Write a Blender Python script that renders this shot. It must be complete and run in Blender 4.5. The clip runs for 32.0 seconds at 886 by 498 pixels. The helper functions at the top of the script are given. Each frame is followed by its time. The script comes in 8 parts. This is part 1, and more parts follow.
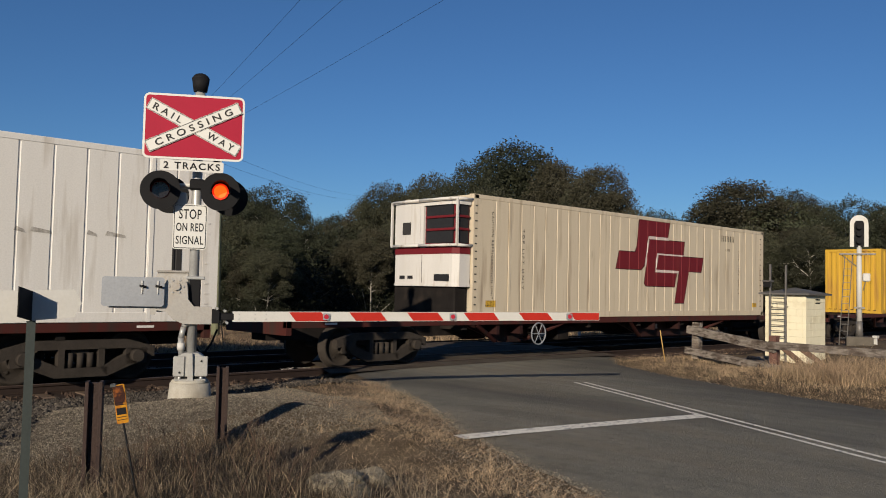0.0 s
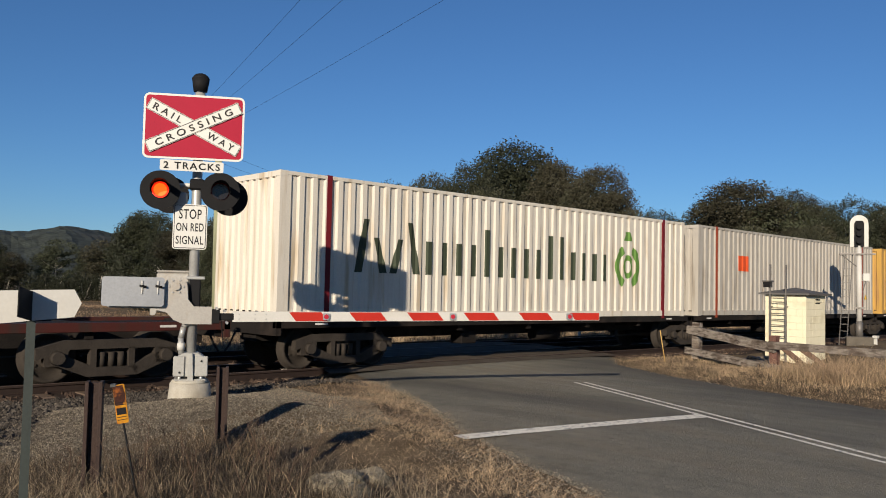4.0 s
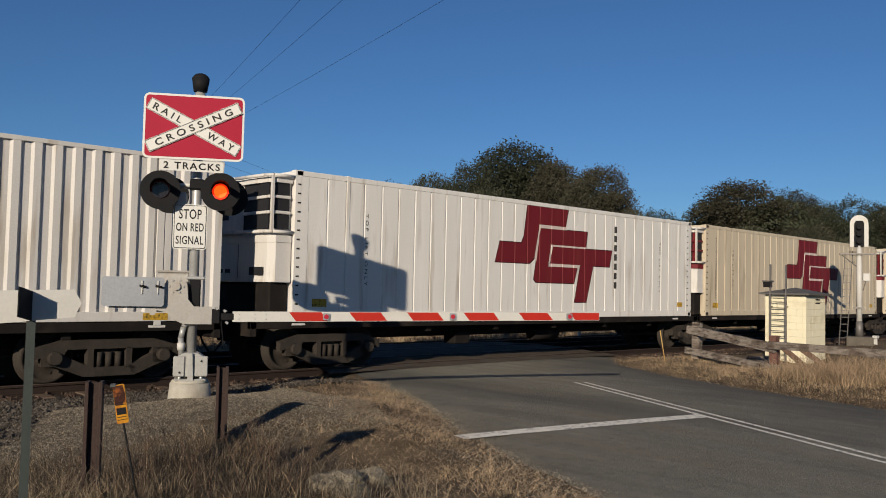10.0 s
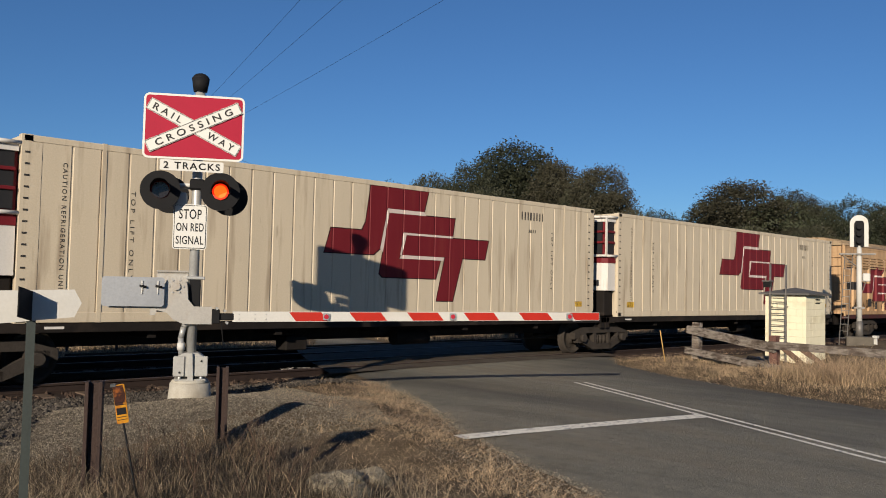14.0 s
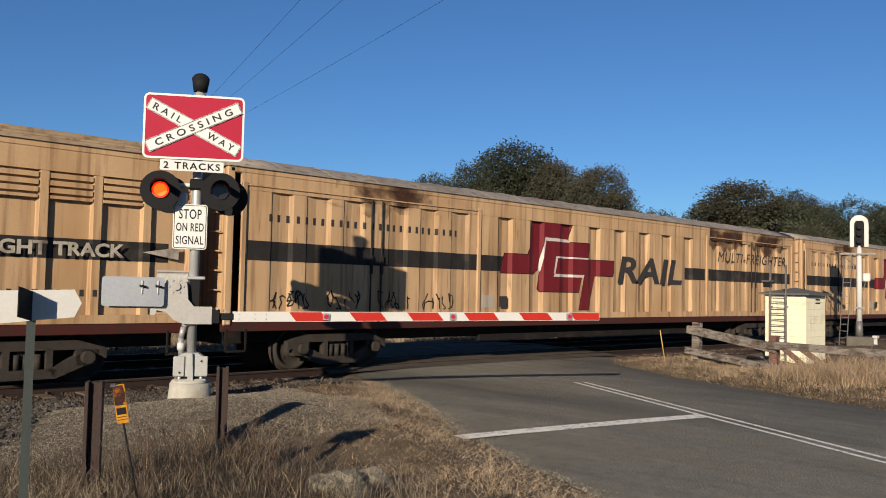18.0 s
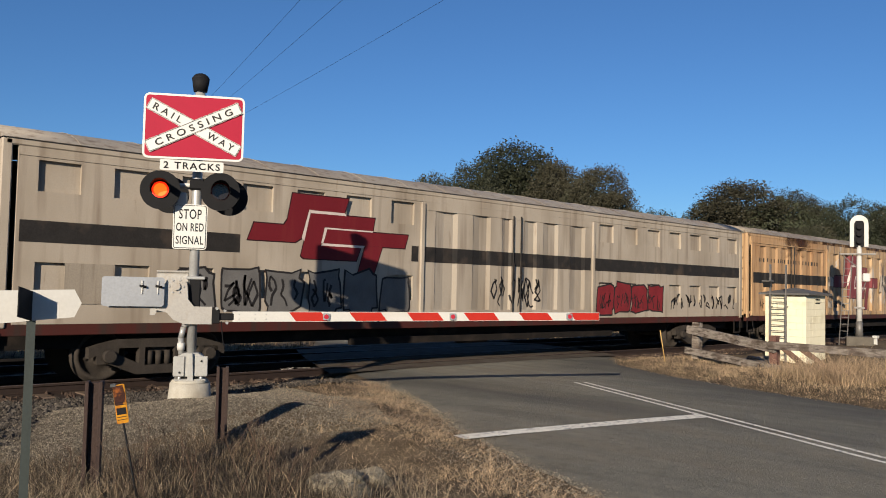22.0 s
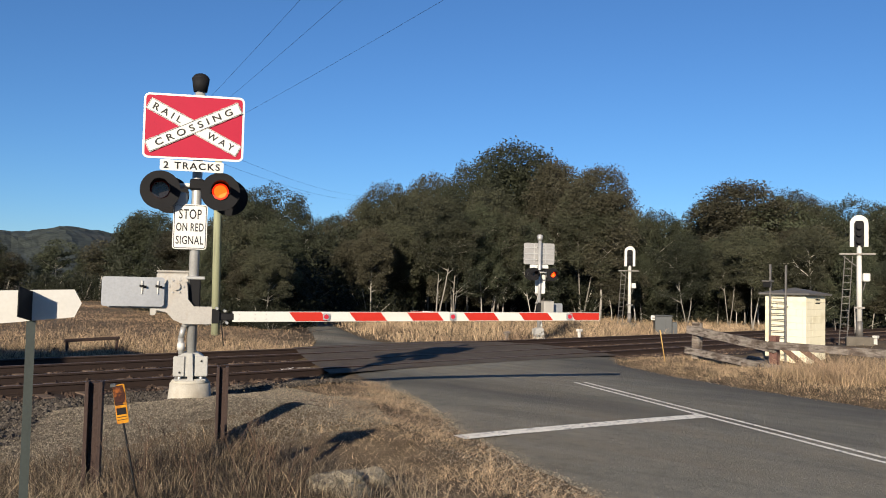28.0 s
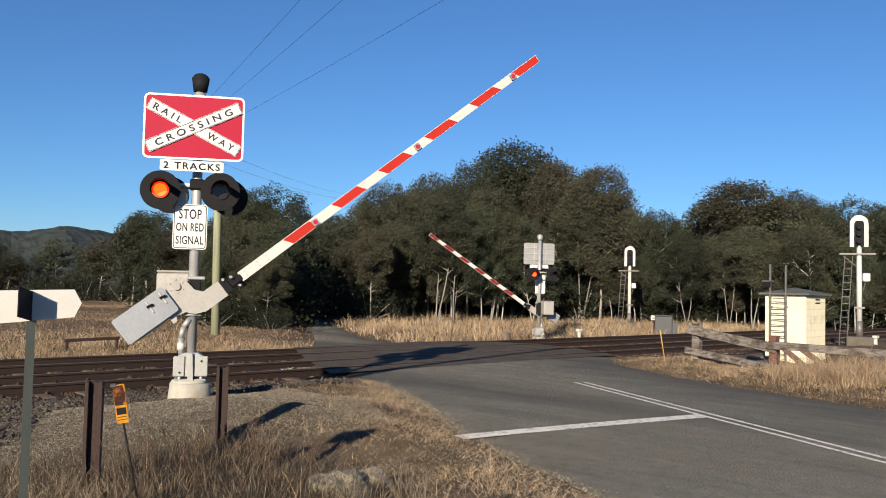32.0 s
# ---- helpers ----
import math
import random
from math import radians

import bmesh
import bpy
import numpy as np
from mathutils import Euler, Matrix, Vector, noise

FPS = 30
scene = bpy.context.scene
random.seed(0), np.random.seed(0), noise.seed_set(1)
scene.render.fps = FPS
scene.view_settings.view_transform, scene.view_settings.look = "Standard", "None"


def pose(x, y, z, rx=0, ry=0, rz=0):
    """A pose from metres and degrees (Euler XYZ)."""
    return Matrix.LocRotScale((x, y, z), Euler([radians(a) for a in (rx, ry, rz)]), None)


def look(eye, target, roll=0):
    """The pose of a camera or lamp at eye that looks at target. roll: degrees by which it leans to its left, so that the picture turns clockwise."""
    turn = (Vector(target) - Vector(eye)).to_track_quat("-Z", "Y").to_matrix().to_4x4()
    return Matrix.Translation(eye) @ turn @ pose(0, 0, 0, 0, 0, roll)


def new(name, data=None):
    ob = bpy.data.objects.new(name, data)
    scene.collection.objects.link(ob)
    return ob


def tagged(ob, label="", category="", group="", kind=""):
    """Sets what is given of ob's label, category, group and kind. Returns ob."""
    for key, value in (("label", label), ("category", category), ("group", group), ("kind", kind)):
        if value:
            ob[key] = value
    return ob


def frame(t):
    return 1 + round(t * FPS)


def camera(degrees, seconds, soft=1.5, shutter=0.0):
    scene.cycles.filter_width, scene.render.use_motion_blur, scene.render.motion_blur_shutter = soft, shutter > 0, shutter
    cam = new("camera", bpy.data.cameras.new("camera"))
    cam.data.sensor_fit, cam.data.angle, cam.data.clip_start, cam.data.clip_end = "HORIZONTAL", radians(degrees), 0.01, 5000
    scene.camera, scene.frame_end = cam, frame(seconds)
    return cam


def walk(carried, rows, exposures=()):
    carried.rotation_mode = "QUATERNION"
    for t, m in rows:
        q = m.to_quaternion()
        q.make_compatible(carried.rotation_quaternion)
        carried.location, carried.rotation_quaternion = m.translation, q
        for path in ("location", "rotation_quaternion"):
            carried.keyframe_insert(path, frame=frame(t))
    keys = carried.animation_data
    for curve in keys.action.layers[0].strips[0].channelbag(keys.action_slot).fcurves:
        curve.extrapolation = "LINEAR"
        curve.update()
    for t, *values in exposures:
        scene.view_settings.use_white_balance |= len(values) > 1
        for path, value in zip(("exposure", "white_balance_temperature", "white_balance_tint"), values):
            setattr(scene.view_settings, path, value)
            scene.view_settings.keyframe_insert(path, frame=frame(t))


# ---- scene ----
# The railway runs along x, the far side lies towards +y, and z = 0 is the top of the rails.
CAM_Z = 1.67
YAW, PITCH, ROLL = radians(46.85), radians(2.73), 1.27
EYE = Vector((0.0, 0.0, CAM_Z))
AHEAD = Vector((math.cos(YAW) * math.cos(PITCH), math.sin(YAW) * math.cos(PITCH), math.sin(PITCH)))
cam = camera(55.7, 32.0, soft=1.0)
walk(cam, [(0.0, look(EYE, EYE + AHEAD * 10, ROLL)), (32.0, look(EYE, EYE + AHEAD * 10, ROLL))],
     exposures=[(0.0, 0.14), (1.0, 0.30), (2.0, 0.40), (5.0, 0.36), (8.0, 0.28), (9.0, 0.16), (11.0, 0.09), (12.0, 0.25), (14.0, 0.34), (17.0, 0.48), (20.0, 0.56), (25.5, 0.62), (27.5, 0.80), (32.0, 0.84)])

# ---- light ----
SUN_EL, SUN_AZ = radians(17.5), radians(30.0)
world = bpy.data.worlds.new("sky")
scene.world = world
world.use_nodes = True
wn = world.node_tree
sky = wn.nodes.new("ShaderNodeTexSky")
sky.sky_type, sky.sun_disc = "NISHITA", False
sky.sun_elevation, sky.sun_rotation = SUN_EL, radians(240)
sky.air_density, sky.dust_density, sky.ozone_density = 0.95, 0.02, 7.6
back = wn.nodes["Background"]
back.inputs["Strength"].default_value = 0.068
wn.links.new(sky.outputs[0], back.inputs[0])
sun = new("sun", bpy.data.lights.new("sun", "SUN"))
sun.data.energy, sun.data.angle, sun.data.color = 5.0, radians(0.53), (1.0, 0.87, 0.695)
ray_way = Vector((math.cos(SUN_AZ) * math.cos(SUN_EL), math.sin(SUN_AZ) * math.cos(SUN_EL), -math.sin(SUN_EL)))
sun.matrix_world = look((-20, -20, 30), Vector((-20, -20, 30)) + ray_way)


# ---- materials ----
def mat(name, col, rough=0.6, metal=0.0, var=0.18, scale=6.0, bump=0.15, fine=60.0, stain=None, amount=0.0,
        stretch=(1, 1, 1), stain_scale=2.0, piece=0.0, coat=0.0):
    """A surface with mottling at two scales, fine relief, and stains of another colour where given."""
    m = bpy.data.materials.new(name)
    m.use_nodes = True
    n, l = m.node_tree.nodes, m.node_tree.links
    b = n["Principled BSDF"]
    b.inputs["Roughness"].default_value, b.inputs["Metallic"].default_value = rough, metal
    b.inputs["Coat Weight"].default_value = coat
    b.inputs["Specular IOR Level"].default_value = 0.5 if metal or rough < 0.45 else 0.15
    tc = n.new("ShaderNodeTexCoord")
    big, small = n.new("ShaderNodeTexNoise"), n.new("ShaderNodeTexNoise")
    big.inputs["Scale"].default_value, small.inputs["Scale"].default_value = scale, fine
    big.inputs["Detail"].default_value, small.inputs["Detail"].default_value = 5, 3
    mp = n.new("ShaderNodeMapping")
    mp.inputs["Scale"].default_value = stretch
    l.new(tc.outputs["Object"], mp.inputs["Vector"])
    l.new(mp.outputs[0], big.inputs["Vector"])
    l.new(tc.outputs["Object"], small.inputs["Vector"])
    add = n.new("ShaderNodeMath")
    add.operation = "ADD"
    l.new(big.outputs[0], add.inputs[0])
    l.new(small.outputs[0], add.inputs[1])
    hv = n.new("ShaderNodeMapRange")
    hv.inputs[1].default_value, hv.inputs[2].default_value = 0.6, 1.4
    hv.inputs[3].default_value, hv.inputs[4].default_value = 1 - var, 1 + var
    l.new(add.outputs[0], hv.inputs[0])
    value = hv.outputs[0]
    if piece:
        oi, mr, mul = n.new("ShaderNodeObjectInfo"), n.new("ShaderNodeMapRange"), n.new("ShaderNodeMath")
        mr.inputs[3].default_value, mr.inputs[4].default_value = 1 - piece, 1 + piece
        mul.operation = "MULTIPLY"
        l.new(oi.outputs["Random"], mr.inputs[0])
        l.new(mr.outputs[0], mul.inputs[0])
        l.new(value, mul.inputs[1])
        value = mul.outputs[0]
    hsv = n.new("ShaderNodeHueSaturation")
    hsv.inputs["Color"].default_value = (*col, 1)
    l.new(value, hsv.inputs["Value"])
    out = hsv.outputs[0]
    if stain:
        sn, sr, mx = n.new("ShaderNodeTexNoise"), n.new("ShaderNodeMapRange"), n.new("ShaderNodeMix")
        sn.inputs["Scale"].default_value, sn.inputs["Detail"].default_value = stain_scale, 6
        l.new(mp.outputs[0], sn.inputs["Vector"])
        sr.inputs[1].default_value, sr.inputs[2].default_value = 0.62 - amount * 0.3, 0.78 - amount * 0.2
        l.new(sn.outputs[0], sr.inputs[0])
        mx.data_type = "RGBA"
        l.new(sr.outputs[0], mx.inputs[0])
        l.new(out, mx.inputs[6])
        mx.inputs[7].default_value = (*stain, 1)
        out = mx.outputs[2]
    l.new(out, b.inputs["Base Color"])
    if bump:
        bp = n.new("ShaderNodeBump")
        bp.inputs["Strength"].default_value, bp.inputs["Distance"].default_value = bump, 0.02
        l.new(add.outputs[0], bp.inputs["Height"])
        l.new(bp.outputs[0], b.inputs["Normal"])
    return m


def add_stain(m, col, scale, stretch, lo, hi, most=1.0):
    """Lays another kind of staining over a surface, in noise of its own scale and stretch."""
    n, l = m.node_tree.nodes, m.node_tree.links
    b = n["Principled BSDF"]
    tc, mp, tn, mr, mx = n["Texture Coordinate"], n.new("ShaderNodeMapping"), n.new("ShaderNodeTexNoise"), n.new("ShaderNodeMapRange"), n.new("ShaderNodeMix")
    mp.inputs["Scale"].default_value, mp.inputs["Location"].default_value = stretch, (scale * 3.1, scale, 0.7)
    tn.inputs["Scale"].default_value, tn.inputs["Detail"].default_value = scale, 7
    mr.inputs[1].default_value, mr.inputs[2].default_value, mr.inputs[4].default_value = lo, hi, most
    mx.data_type = "RGBA"
    l.new(tc.outputs["Object"], mp.inputs["Vector"])
    l.new(mp.outputs[0], tn.inputs["Vector"])
    l.new(tn.outputs[0], mr.inputs[0])
    l.new(mr.outputs[0], mx.inputs[0])
    l.new(b.inputs["Base Color"].links[0].from_socket, mx.inputs[6])
    mx.inputs[7].default_value = (*col, 1)
    l.new(mx.outputs[2], b.inputs["Base Color"])
    return m


def glow(name, col, strength):
    m = bpy.data.materials.new(name)
    m.use_nodes = True
    b = m.node_tree.nodes["Principled BSDF"]
    b.inputs["Base Color"].default_value = (*col, 1)
    b.inputs["Emission Color"].default_value = (*col, 1)
    b.inputs["Emission Strength"].default_value = strength
    return m


def streaky(name, col, dirt, amount, rough=0.55, streak=(1.7, 1.7, 0.16)):
    """Painted metal with run-down dirt."""
    return mat(name, col, rough, 0.0, 0.10, 1.5, 0.05, 40.0, dirt, amount, streak, 3.0)


ASPHALT = mat("asphalt", (0.192, 0.180, 0.145), 0.9, 0, 0.34, 2.2, 0.9, 110.0, (0.175, 0.155, 0.120), 0.40, (1.5, 0.25, 1), 0.9)
add_stain(ASPHALT, (0.091, 0.085, 0.070), 7.0, (1, 1, 1), 0.50, 0.72, 0.35)
add_stain(ASPHALT, (0.224, 0.210, 0.175), 30.0, (1, 1, 1), 0.62, 0.70, 0.45)
add_stain(ASPHALT, (0.203, 0.175, 0.130), 0.35, (1, 0.5, 1), 0.52, 0.70, 0.5)
add_stain(ASPHALT, (0.062, 0.060, 0.055), 0.30, (1.0, 0.10, 1), 0.46, 0.60, 0.75)
add_stain(ASPHALT, (0.190, 0.155, 0.110), 0.55, (0.8, 0.35, 1), 0.56, 0.74, 0.6)
_n, _l = ASPHALT.node_tree.nodes, ASPHALT.node_tree.links
_at, _rm, _ns, _ad, _mx = _n.new("ShaderNodeAttribute"), _n.new("ShaderNodeMapRange"), _n.new("ShaderNodeTexNoise"), _n.new("ShaderNodeMath"), _n.new("ShaderNodeMix")
_at.attribute_name, _mx.data_type, _ad.operation = "across", "RGBA", "MULTIPLY_ADD"
_ns.inputs["Scale"].default_value, _ad.inputs[1].default_value = 0.9, 0.35
_rm.inputs[1].default_value, _rm.inputs[2].default_value, _rm.inputs[4].default_value = 0.72, 1.10, 0.72
_l.new(_n["Texture Coordinate"].outputs["Object"], _ns.inputs["Vector"])
_l.new(_ns.outputs[0], _ad.inputs[0])
_l.new(_at.outputs["Fac"], _ad.inputs[2])
_l.new(_ad.outputs[0], _rm.inputs[0])
_l.new(_rm.outputs[0], _mx.inputs[0])
_l.new(_n["Principled BSDF"].inputs["Base Color"].links[0].from_socket, _mx.inputs[6])
_mx.inputs[7].default_value = (0.068, 0.068, 0.064, 1)
_l.new(_mx.outputs[2], _n["Principled BSDF"].inputs["Base Color"])
CROSSBROWN = mat("rust_stained_asphalt", (0.087, 0.069, 0.053), 0.9, 0, 0.35, 3.0, 0.6, 90.0, (0.105, 0.090, 0.073), 0.35, (1.2, 0.5, 1), 1.1)
CHALK = mat("chalk_white", (0.50, 0.44, 0.38), 0.9, 0, 0.2, 12, 0.0)
ROADPAINT = mat("road_paint", (0.74, 0.70, 0.61), 0.7, 0, 0.2, 8, 0.2, 90, (0.22, 0.215, 0.21), 0.35, (1, 1, 1), 14.0)
SOIL = mat("dry_soil_and_grass", (0.120, 0.089, 0.056), 0.95, 0, 0.45, 2.4, 1.0, 38, (0.069, 0.051, 0.032), 0.40, (1, 1, 1), 2.3)
BALLAST = mat("ballast_bed", (0.042, 0.030, 0.024), 0.95, 0, 0.45, 9, 1.0, 40)
GRAVEL = mat("gravel_pad", (0.120, 0.102, 0.078), 0.95, 0, 0.5, 30, 1.0, 120)
RUSTRAIL = mat("rusty_rail", (0.025, 0.014, 0.010), 0.75, 0.3, 0.3, 5, 0.3)
RAILTOP = mat("worn_rail_head", (0.12, 0.085, 0.07), 0.6, 0.4, 0.15, 5, 0.05)
SLEEPER = mat("sleeper_concrete", (0.136, 0.098, 0.072), 0.9, 0, 0.3, 5, 0.4, piece=0.15)
GALV = mat("galvanised_steel", (0.36, 0.36, 0.35), 0.42, 0.35, 0.15, 10, 0.06)
GREYPLATE = mat("grey_aluminium_plate", (0.27, 0.282, 0.30), 0.5, 0.3, 0.12, 5, 0.05, 40, (0.21, 0.22, 0.235), 0.4)
WHITEPAINT = mat("white_enamel", (0.48, 0.47, 0.44), 0.45, 0, 0.06, 5, 0.05, 40, (0.45, 0.42, 0.37), 0.15)
SIGNWHITE = mat("sign_white", (0.56, 0.555, 0.525), 0.5, 0, 0.03, 5, 0.0)
SIGNRED = mat("sign_red", (0.30, 0.008, 0.030), 0.6, 0, 0.06, 5, 0.0)
BOOMRED = mat("boom_red", (0.36, 0.022, 0.014), 0.55, 0, 0.08, 6, 0.03)
DULLRED = mat("dull_boom_red", (0.16, 0.016, 0.014), 0.7, 0, 0.3, 6, 0.03)
BLACK = mat("black_enamel", (0.010, 0.010, 0.011), 0.75, 0, 0.2, 6, 0.05)
LETTER = mat("sign_black", (0.015, 0.015, 0.016), 0.5, 0, 0.05, 6, 0.0)
SILVERCAST = mat("silver_painted_casting", (0.37, 0.35, 0.318), 0.45, 0.25, 0.14, 4, 0.12, 50, (0.33, 0.29, 0.24), 0.32, (1, 1, 0.5), 5.0)
SIGNBACK = mat("dull_sign_back", (0.27, 0.265, 0.26), 0.6, 0.3, 0.2, 5, 0.05)
CONCRETE = mat("concrete", (0.385, 0.36, 0.305), 0.9, 0, 0.18, 5, 0.3, 70, (0.24, 0.21, 0.165), 0.4)
LENSON = glow("lit_red_lens", (1.0, 0.085, 0.005), 1.7)
LENSRIM = glow("lens_rim", (1.0, 0.025, 0.004), 0.75)
LENSOFF = mat("dark_lens", (0.016, 0.013, 0.013), 0.2, 0, 0.1, 20, 0.1)
LENSREFL = mat("red_reflector", (0.36, 0.02, 0.035), 0.25, 0, 0.1, 20, 0.1)


# ---- building helpers ----
def mesh_of(name, bm, material):
    me = bpy.data.meshes.new(name)
    bm.to_mesh(me)
    bm.free()
    me.materials.append(material)
    return me


def part(name, bm, material, parent, label=""):
    """Links a bmesh (or a mesh) as one mesh object under a thing or a part."""
    me = bm if isinstance(bm, bpy.types.Mesh) else mesh_of(name, bm, material)
    ob = new(name, me)
    ob.parent = parent
    if label:
        ob["label"] = label
    return ob


def thing(name, m, label, category, group="", kind=""):
    ob = new(name)
    ob.empty_display_size = 0.2
    ob.matrix_world = m
    return tagged(ob, label, category, group, kind)


def solid(name, bm, material, label, category="", group="", kind="", m=None):
    ob = new(name, mesh_of(name, bm, material))
    if m is not None:
        ob.matrix_world = m
    return tagged(ob, label, category, group, kind)


def box(bm, x0, x1, y0, y1, z0, z1, bevel=0.0):
    r = bmesh.ops.create_cube(bm, size=1.0)
    vs = r["verts"]
    for v in vs:
        v.co = Vector(((x0 + x1) / 2 + v.co.x * (x1 - x0), (y0 + y1) / 2 + v.co.y * (y1 - y0), (z0 + z1) / 2 + v.co.z * (z1 - z0)))
    if bevel:
        es = list({e for v in vs for e in v.link_edges})
        bmesh.ops.bevel(bm, geom=es, offset=bevel, segments=1, affect="EDGES")
    return bm


def boxed(*args, bevel=0.0):
    return box(bmesh.new(), *args, bevel=bevel)


def tube(bm, a, b, r0, r1=None, seg=12, caps=True):
    a, b = Vector(a), Vector(b)
    r1 = r0 if r1 is None else r1
    d = b - a
    q = d.to_track_quat("Z", "Y").to_matrix()
    ra = [bm.verts.new(a + q @ Vector((r0 * math.cos(k * math.tau / seg), r0 * math.sin(k * math.tau / seg), 0))) for k in range(seg)]
    rb = [bm.verts.new(b + q @ Vector((r1 * math.cos(k * math.tau / seg), r1 * math.sin(k * math.tau / seg), 0))) for k in range(seg)]
    for k in range(seg):
        f = bm.faces.new((ra[k], ra[(k + 1) % seg], rb[(k + 1) % seg], rb[k]))
        f.smooth = seg > 6
    if caps:
        bm.faces.new(list(reversed(ra)))
        bm.faces.new(rb)
    return bm


def tubed(*args, **kw):
    return tube(bmesh.new(), *args, **kw)


def prism(bm, poly, y0, y1):
    """A polygon in x and z, given anticlockwise, pushed through from y0 to y1."""
    a = [bm.verts.new((x, y0, z)) for x, z in poly]
    b = [bm.verts.new((x, y1, z)) for x, z in poly]
    bm.faces.new(a)
    bm.faces.new(list(reversed(b)))
    for i in range(len(poly)):
        j = (i + 1) % len(poly)
        bm.faces.new((a[j], a[i], b[i], b[j]))
    return bm


def prismed(poly, y0, y1):
    return prism(bmesh.new(), poly, y0, y1)


def rounded(x0, x1, z0, z1, r, n=5):
    pts = []
    for cx, cz, s in ((x1 - r, z0 + r, -90), (x1 - r, z1 - r, 0), (x0 + r, z1 - r, 90), (x0 + r, z0 + r, 180)):
        for k in range(n + 1):
            w = radians(s + 90 * k / n)
            pts.append((cx + r * math.cos(w), cz + r * math.sin(w)))
    return pts


def ellipse(cx, cz, rx, rz, n=32):
    return [(cx + rx * math.cos(k * math.tau / n), cz + rz * math.sin(k * math.tau / n)) for k in range(n)]


def text_mesh(body, size, width, material, bold=0.0, spacing=1.0):
    """Lettering as a thin mesh in x and z, centred on its origin, fitted to a width."""
    cu = bpy.data.curves.new("lettering", "FONT")
    cu.body, cu.size, cu.extrude, cu.offset, cu.space_character = body, size, 0.0015, bold, spacing
    cu.align_x, cu.align_y, cu.resolution_u = "CENTER", "CENTER", 3
    ob = bpy.data.objects.new("lettering", cu)
    scene.collection.objects.link(ob)
    dg = bpy.context.evaluated_depsgraph_get()
    me = bpy.data.meshes.new_from_object(ob.evaluated_get(dg))
    bpy.data.objects.remove(ob)
    co = np.empty(len(me.vertices) * 3)
    me.vertices.foreach_get("co", co)
    co = co.reshape(-1, 3)
    lo, hi = co.min(0), co.max(0)
    co[:, :2] -= (lo[:2] + hi[:2]) / 2
    co[:, 0] *= width / (hi[0] - lo[0])
    co[:, 1] *= size / (hi[1] - lo[1])
    co = np.stack([co[:, 0], -co[:, 2], co[:, 1]], 1)
    me.vertices.foreach_set("co", co.ravel())
    me.materials.clear()
    me.materials.append(material)
    me.update()
    return me


def letters(me, parent, m, name="letter"):
    """Parts a line of lettering into its characters, each a part of its own."""
    n = len(me.vertices)
    root = list(range(n))

    def top(i):
        while root[i] != i:
            root[i] = root[root[i]]
            i = root[i]
        return i

    for e in me.edges:
        a, b = top(e.vertices[0]), top(e.vertices[1])
        root[a] = b
    groups = {}
    for f in me.polygons:
        groups.setdefault(top(f.vertices[0]), []).append(list(f.vertices))
    for faces in groups.values():
        used = sorted({i for f in faces for i in f})
        at = {i: k for k, i in enumerate(used)}
        one = flat_mesh(name, [tuple(me.vertices[i].co) for i in used], [[at[i] for i in f] for f in faces], me.materials[0])
        part(name, one, None, parent).matrix_local = m
    bpy.data.meshes.remove(me)


def flat_mesh(name, verts, faces, material, smooth=False):
    me = bpy.data.meshes.new(name)
    me.from_pydata(verts, [], faces)
    me.materials.append(material)
    if smooth:
        me.polygons.foreach_set("use_smooth", [True] * len(me.polygons))
    me.update()
    return me


# ---- ground, road and track ----
ROAD_Y = (-60, -30, -10, 0, 2.5, 4.4, 5.9, 7.5, 9.6, 12.0, 13.3, 17.0, 19.3, 22.0, 25.6, 31.5, 41.5, 53, 67, 90)
ROAD_L = (-8, 0.5, 3.2, 4.6, 5.2, 5.9, 6.53, 7.3, 8.57, 9.59, 10.2, 12.0, 13.3, 14.9, 17.7, 21.5, 27.2, 34.4, 43.5, 58)
ROAD_R = (0, 8.8, 12.0, 13.2, 13.65, 14.1, 14.5, 15.0, 15.8, 17.2, 18.9, 20.6, 20.0, 19.2, 20.2, 23.4, 29.4, 36.8, 46.4, 62)


def road_edges(y):
    return float(np.interp(y, ROAD_Y, ROAD_L)), float(np.interp(y, ROAD_Y, ROAD_R))


def road_fall(y):
    """Past the tracks the road drops a little."""
    return -0.30 * smooth01(19.4, 24.0, y)


def smooth01(a, b, x):
    t = min(1.0, max(0.0, (x - a) / (b - a)))
    return t * t * (3 - 2 * t)


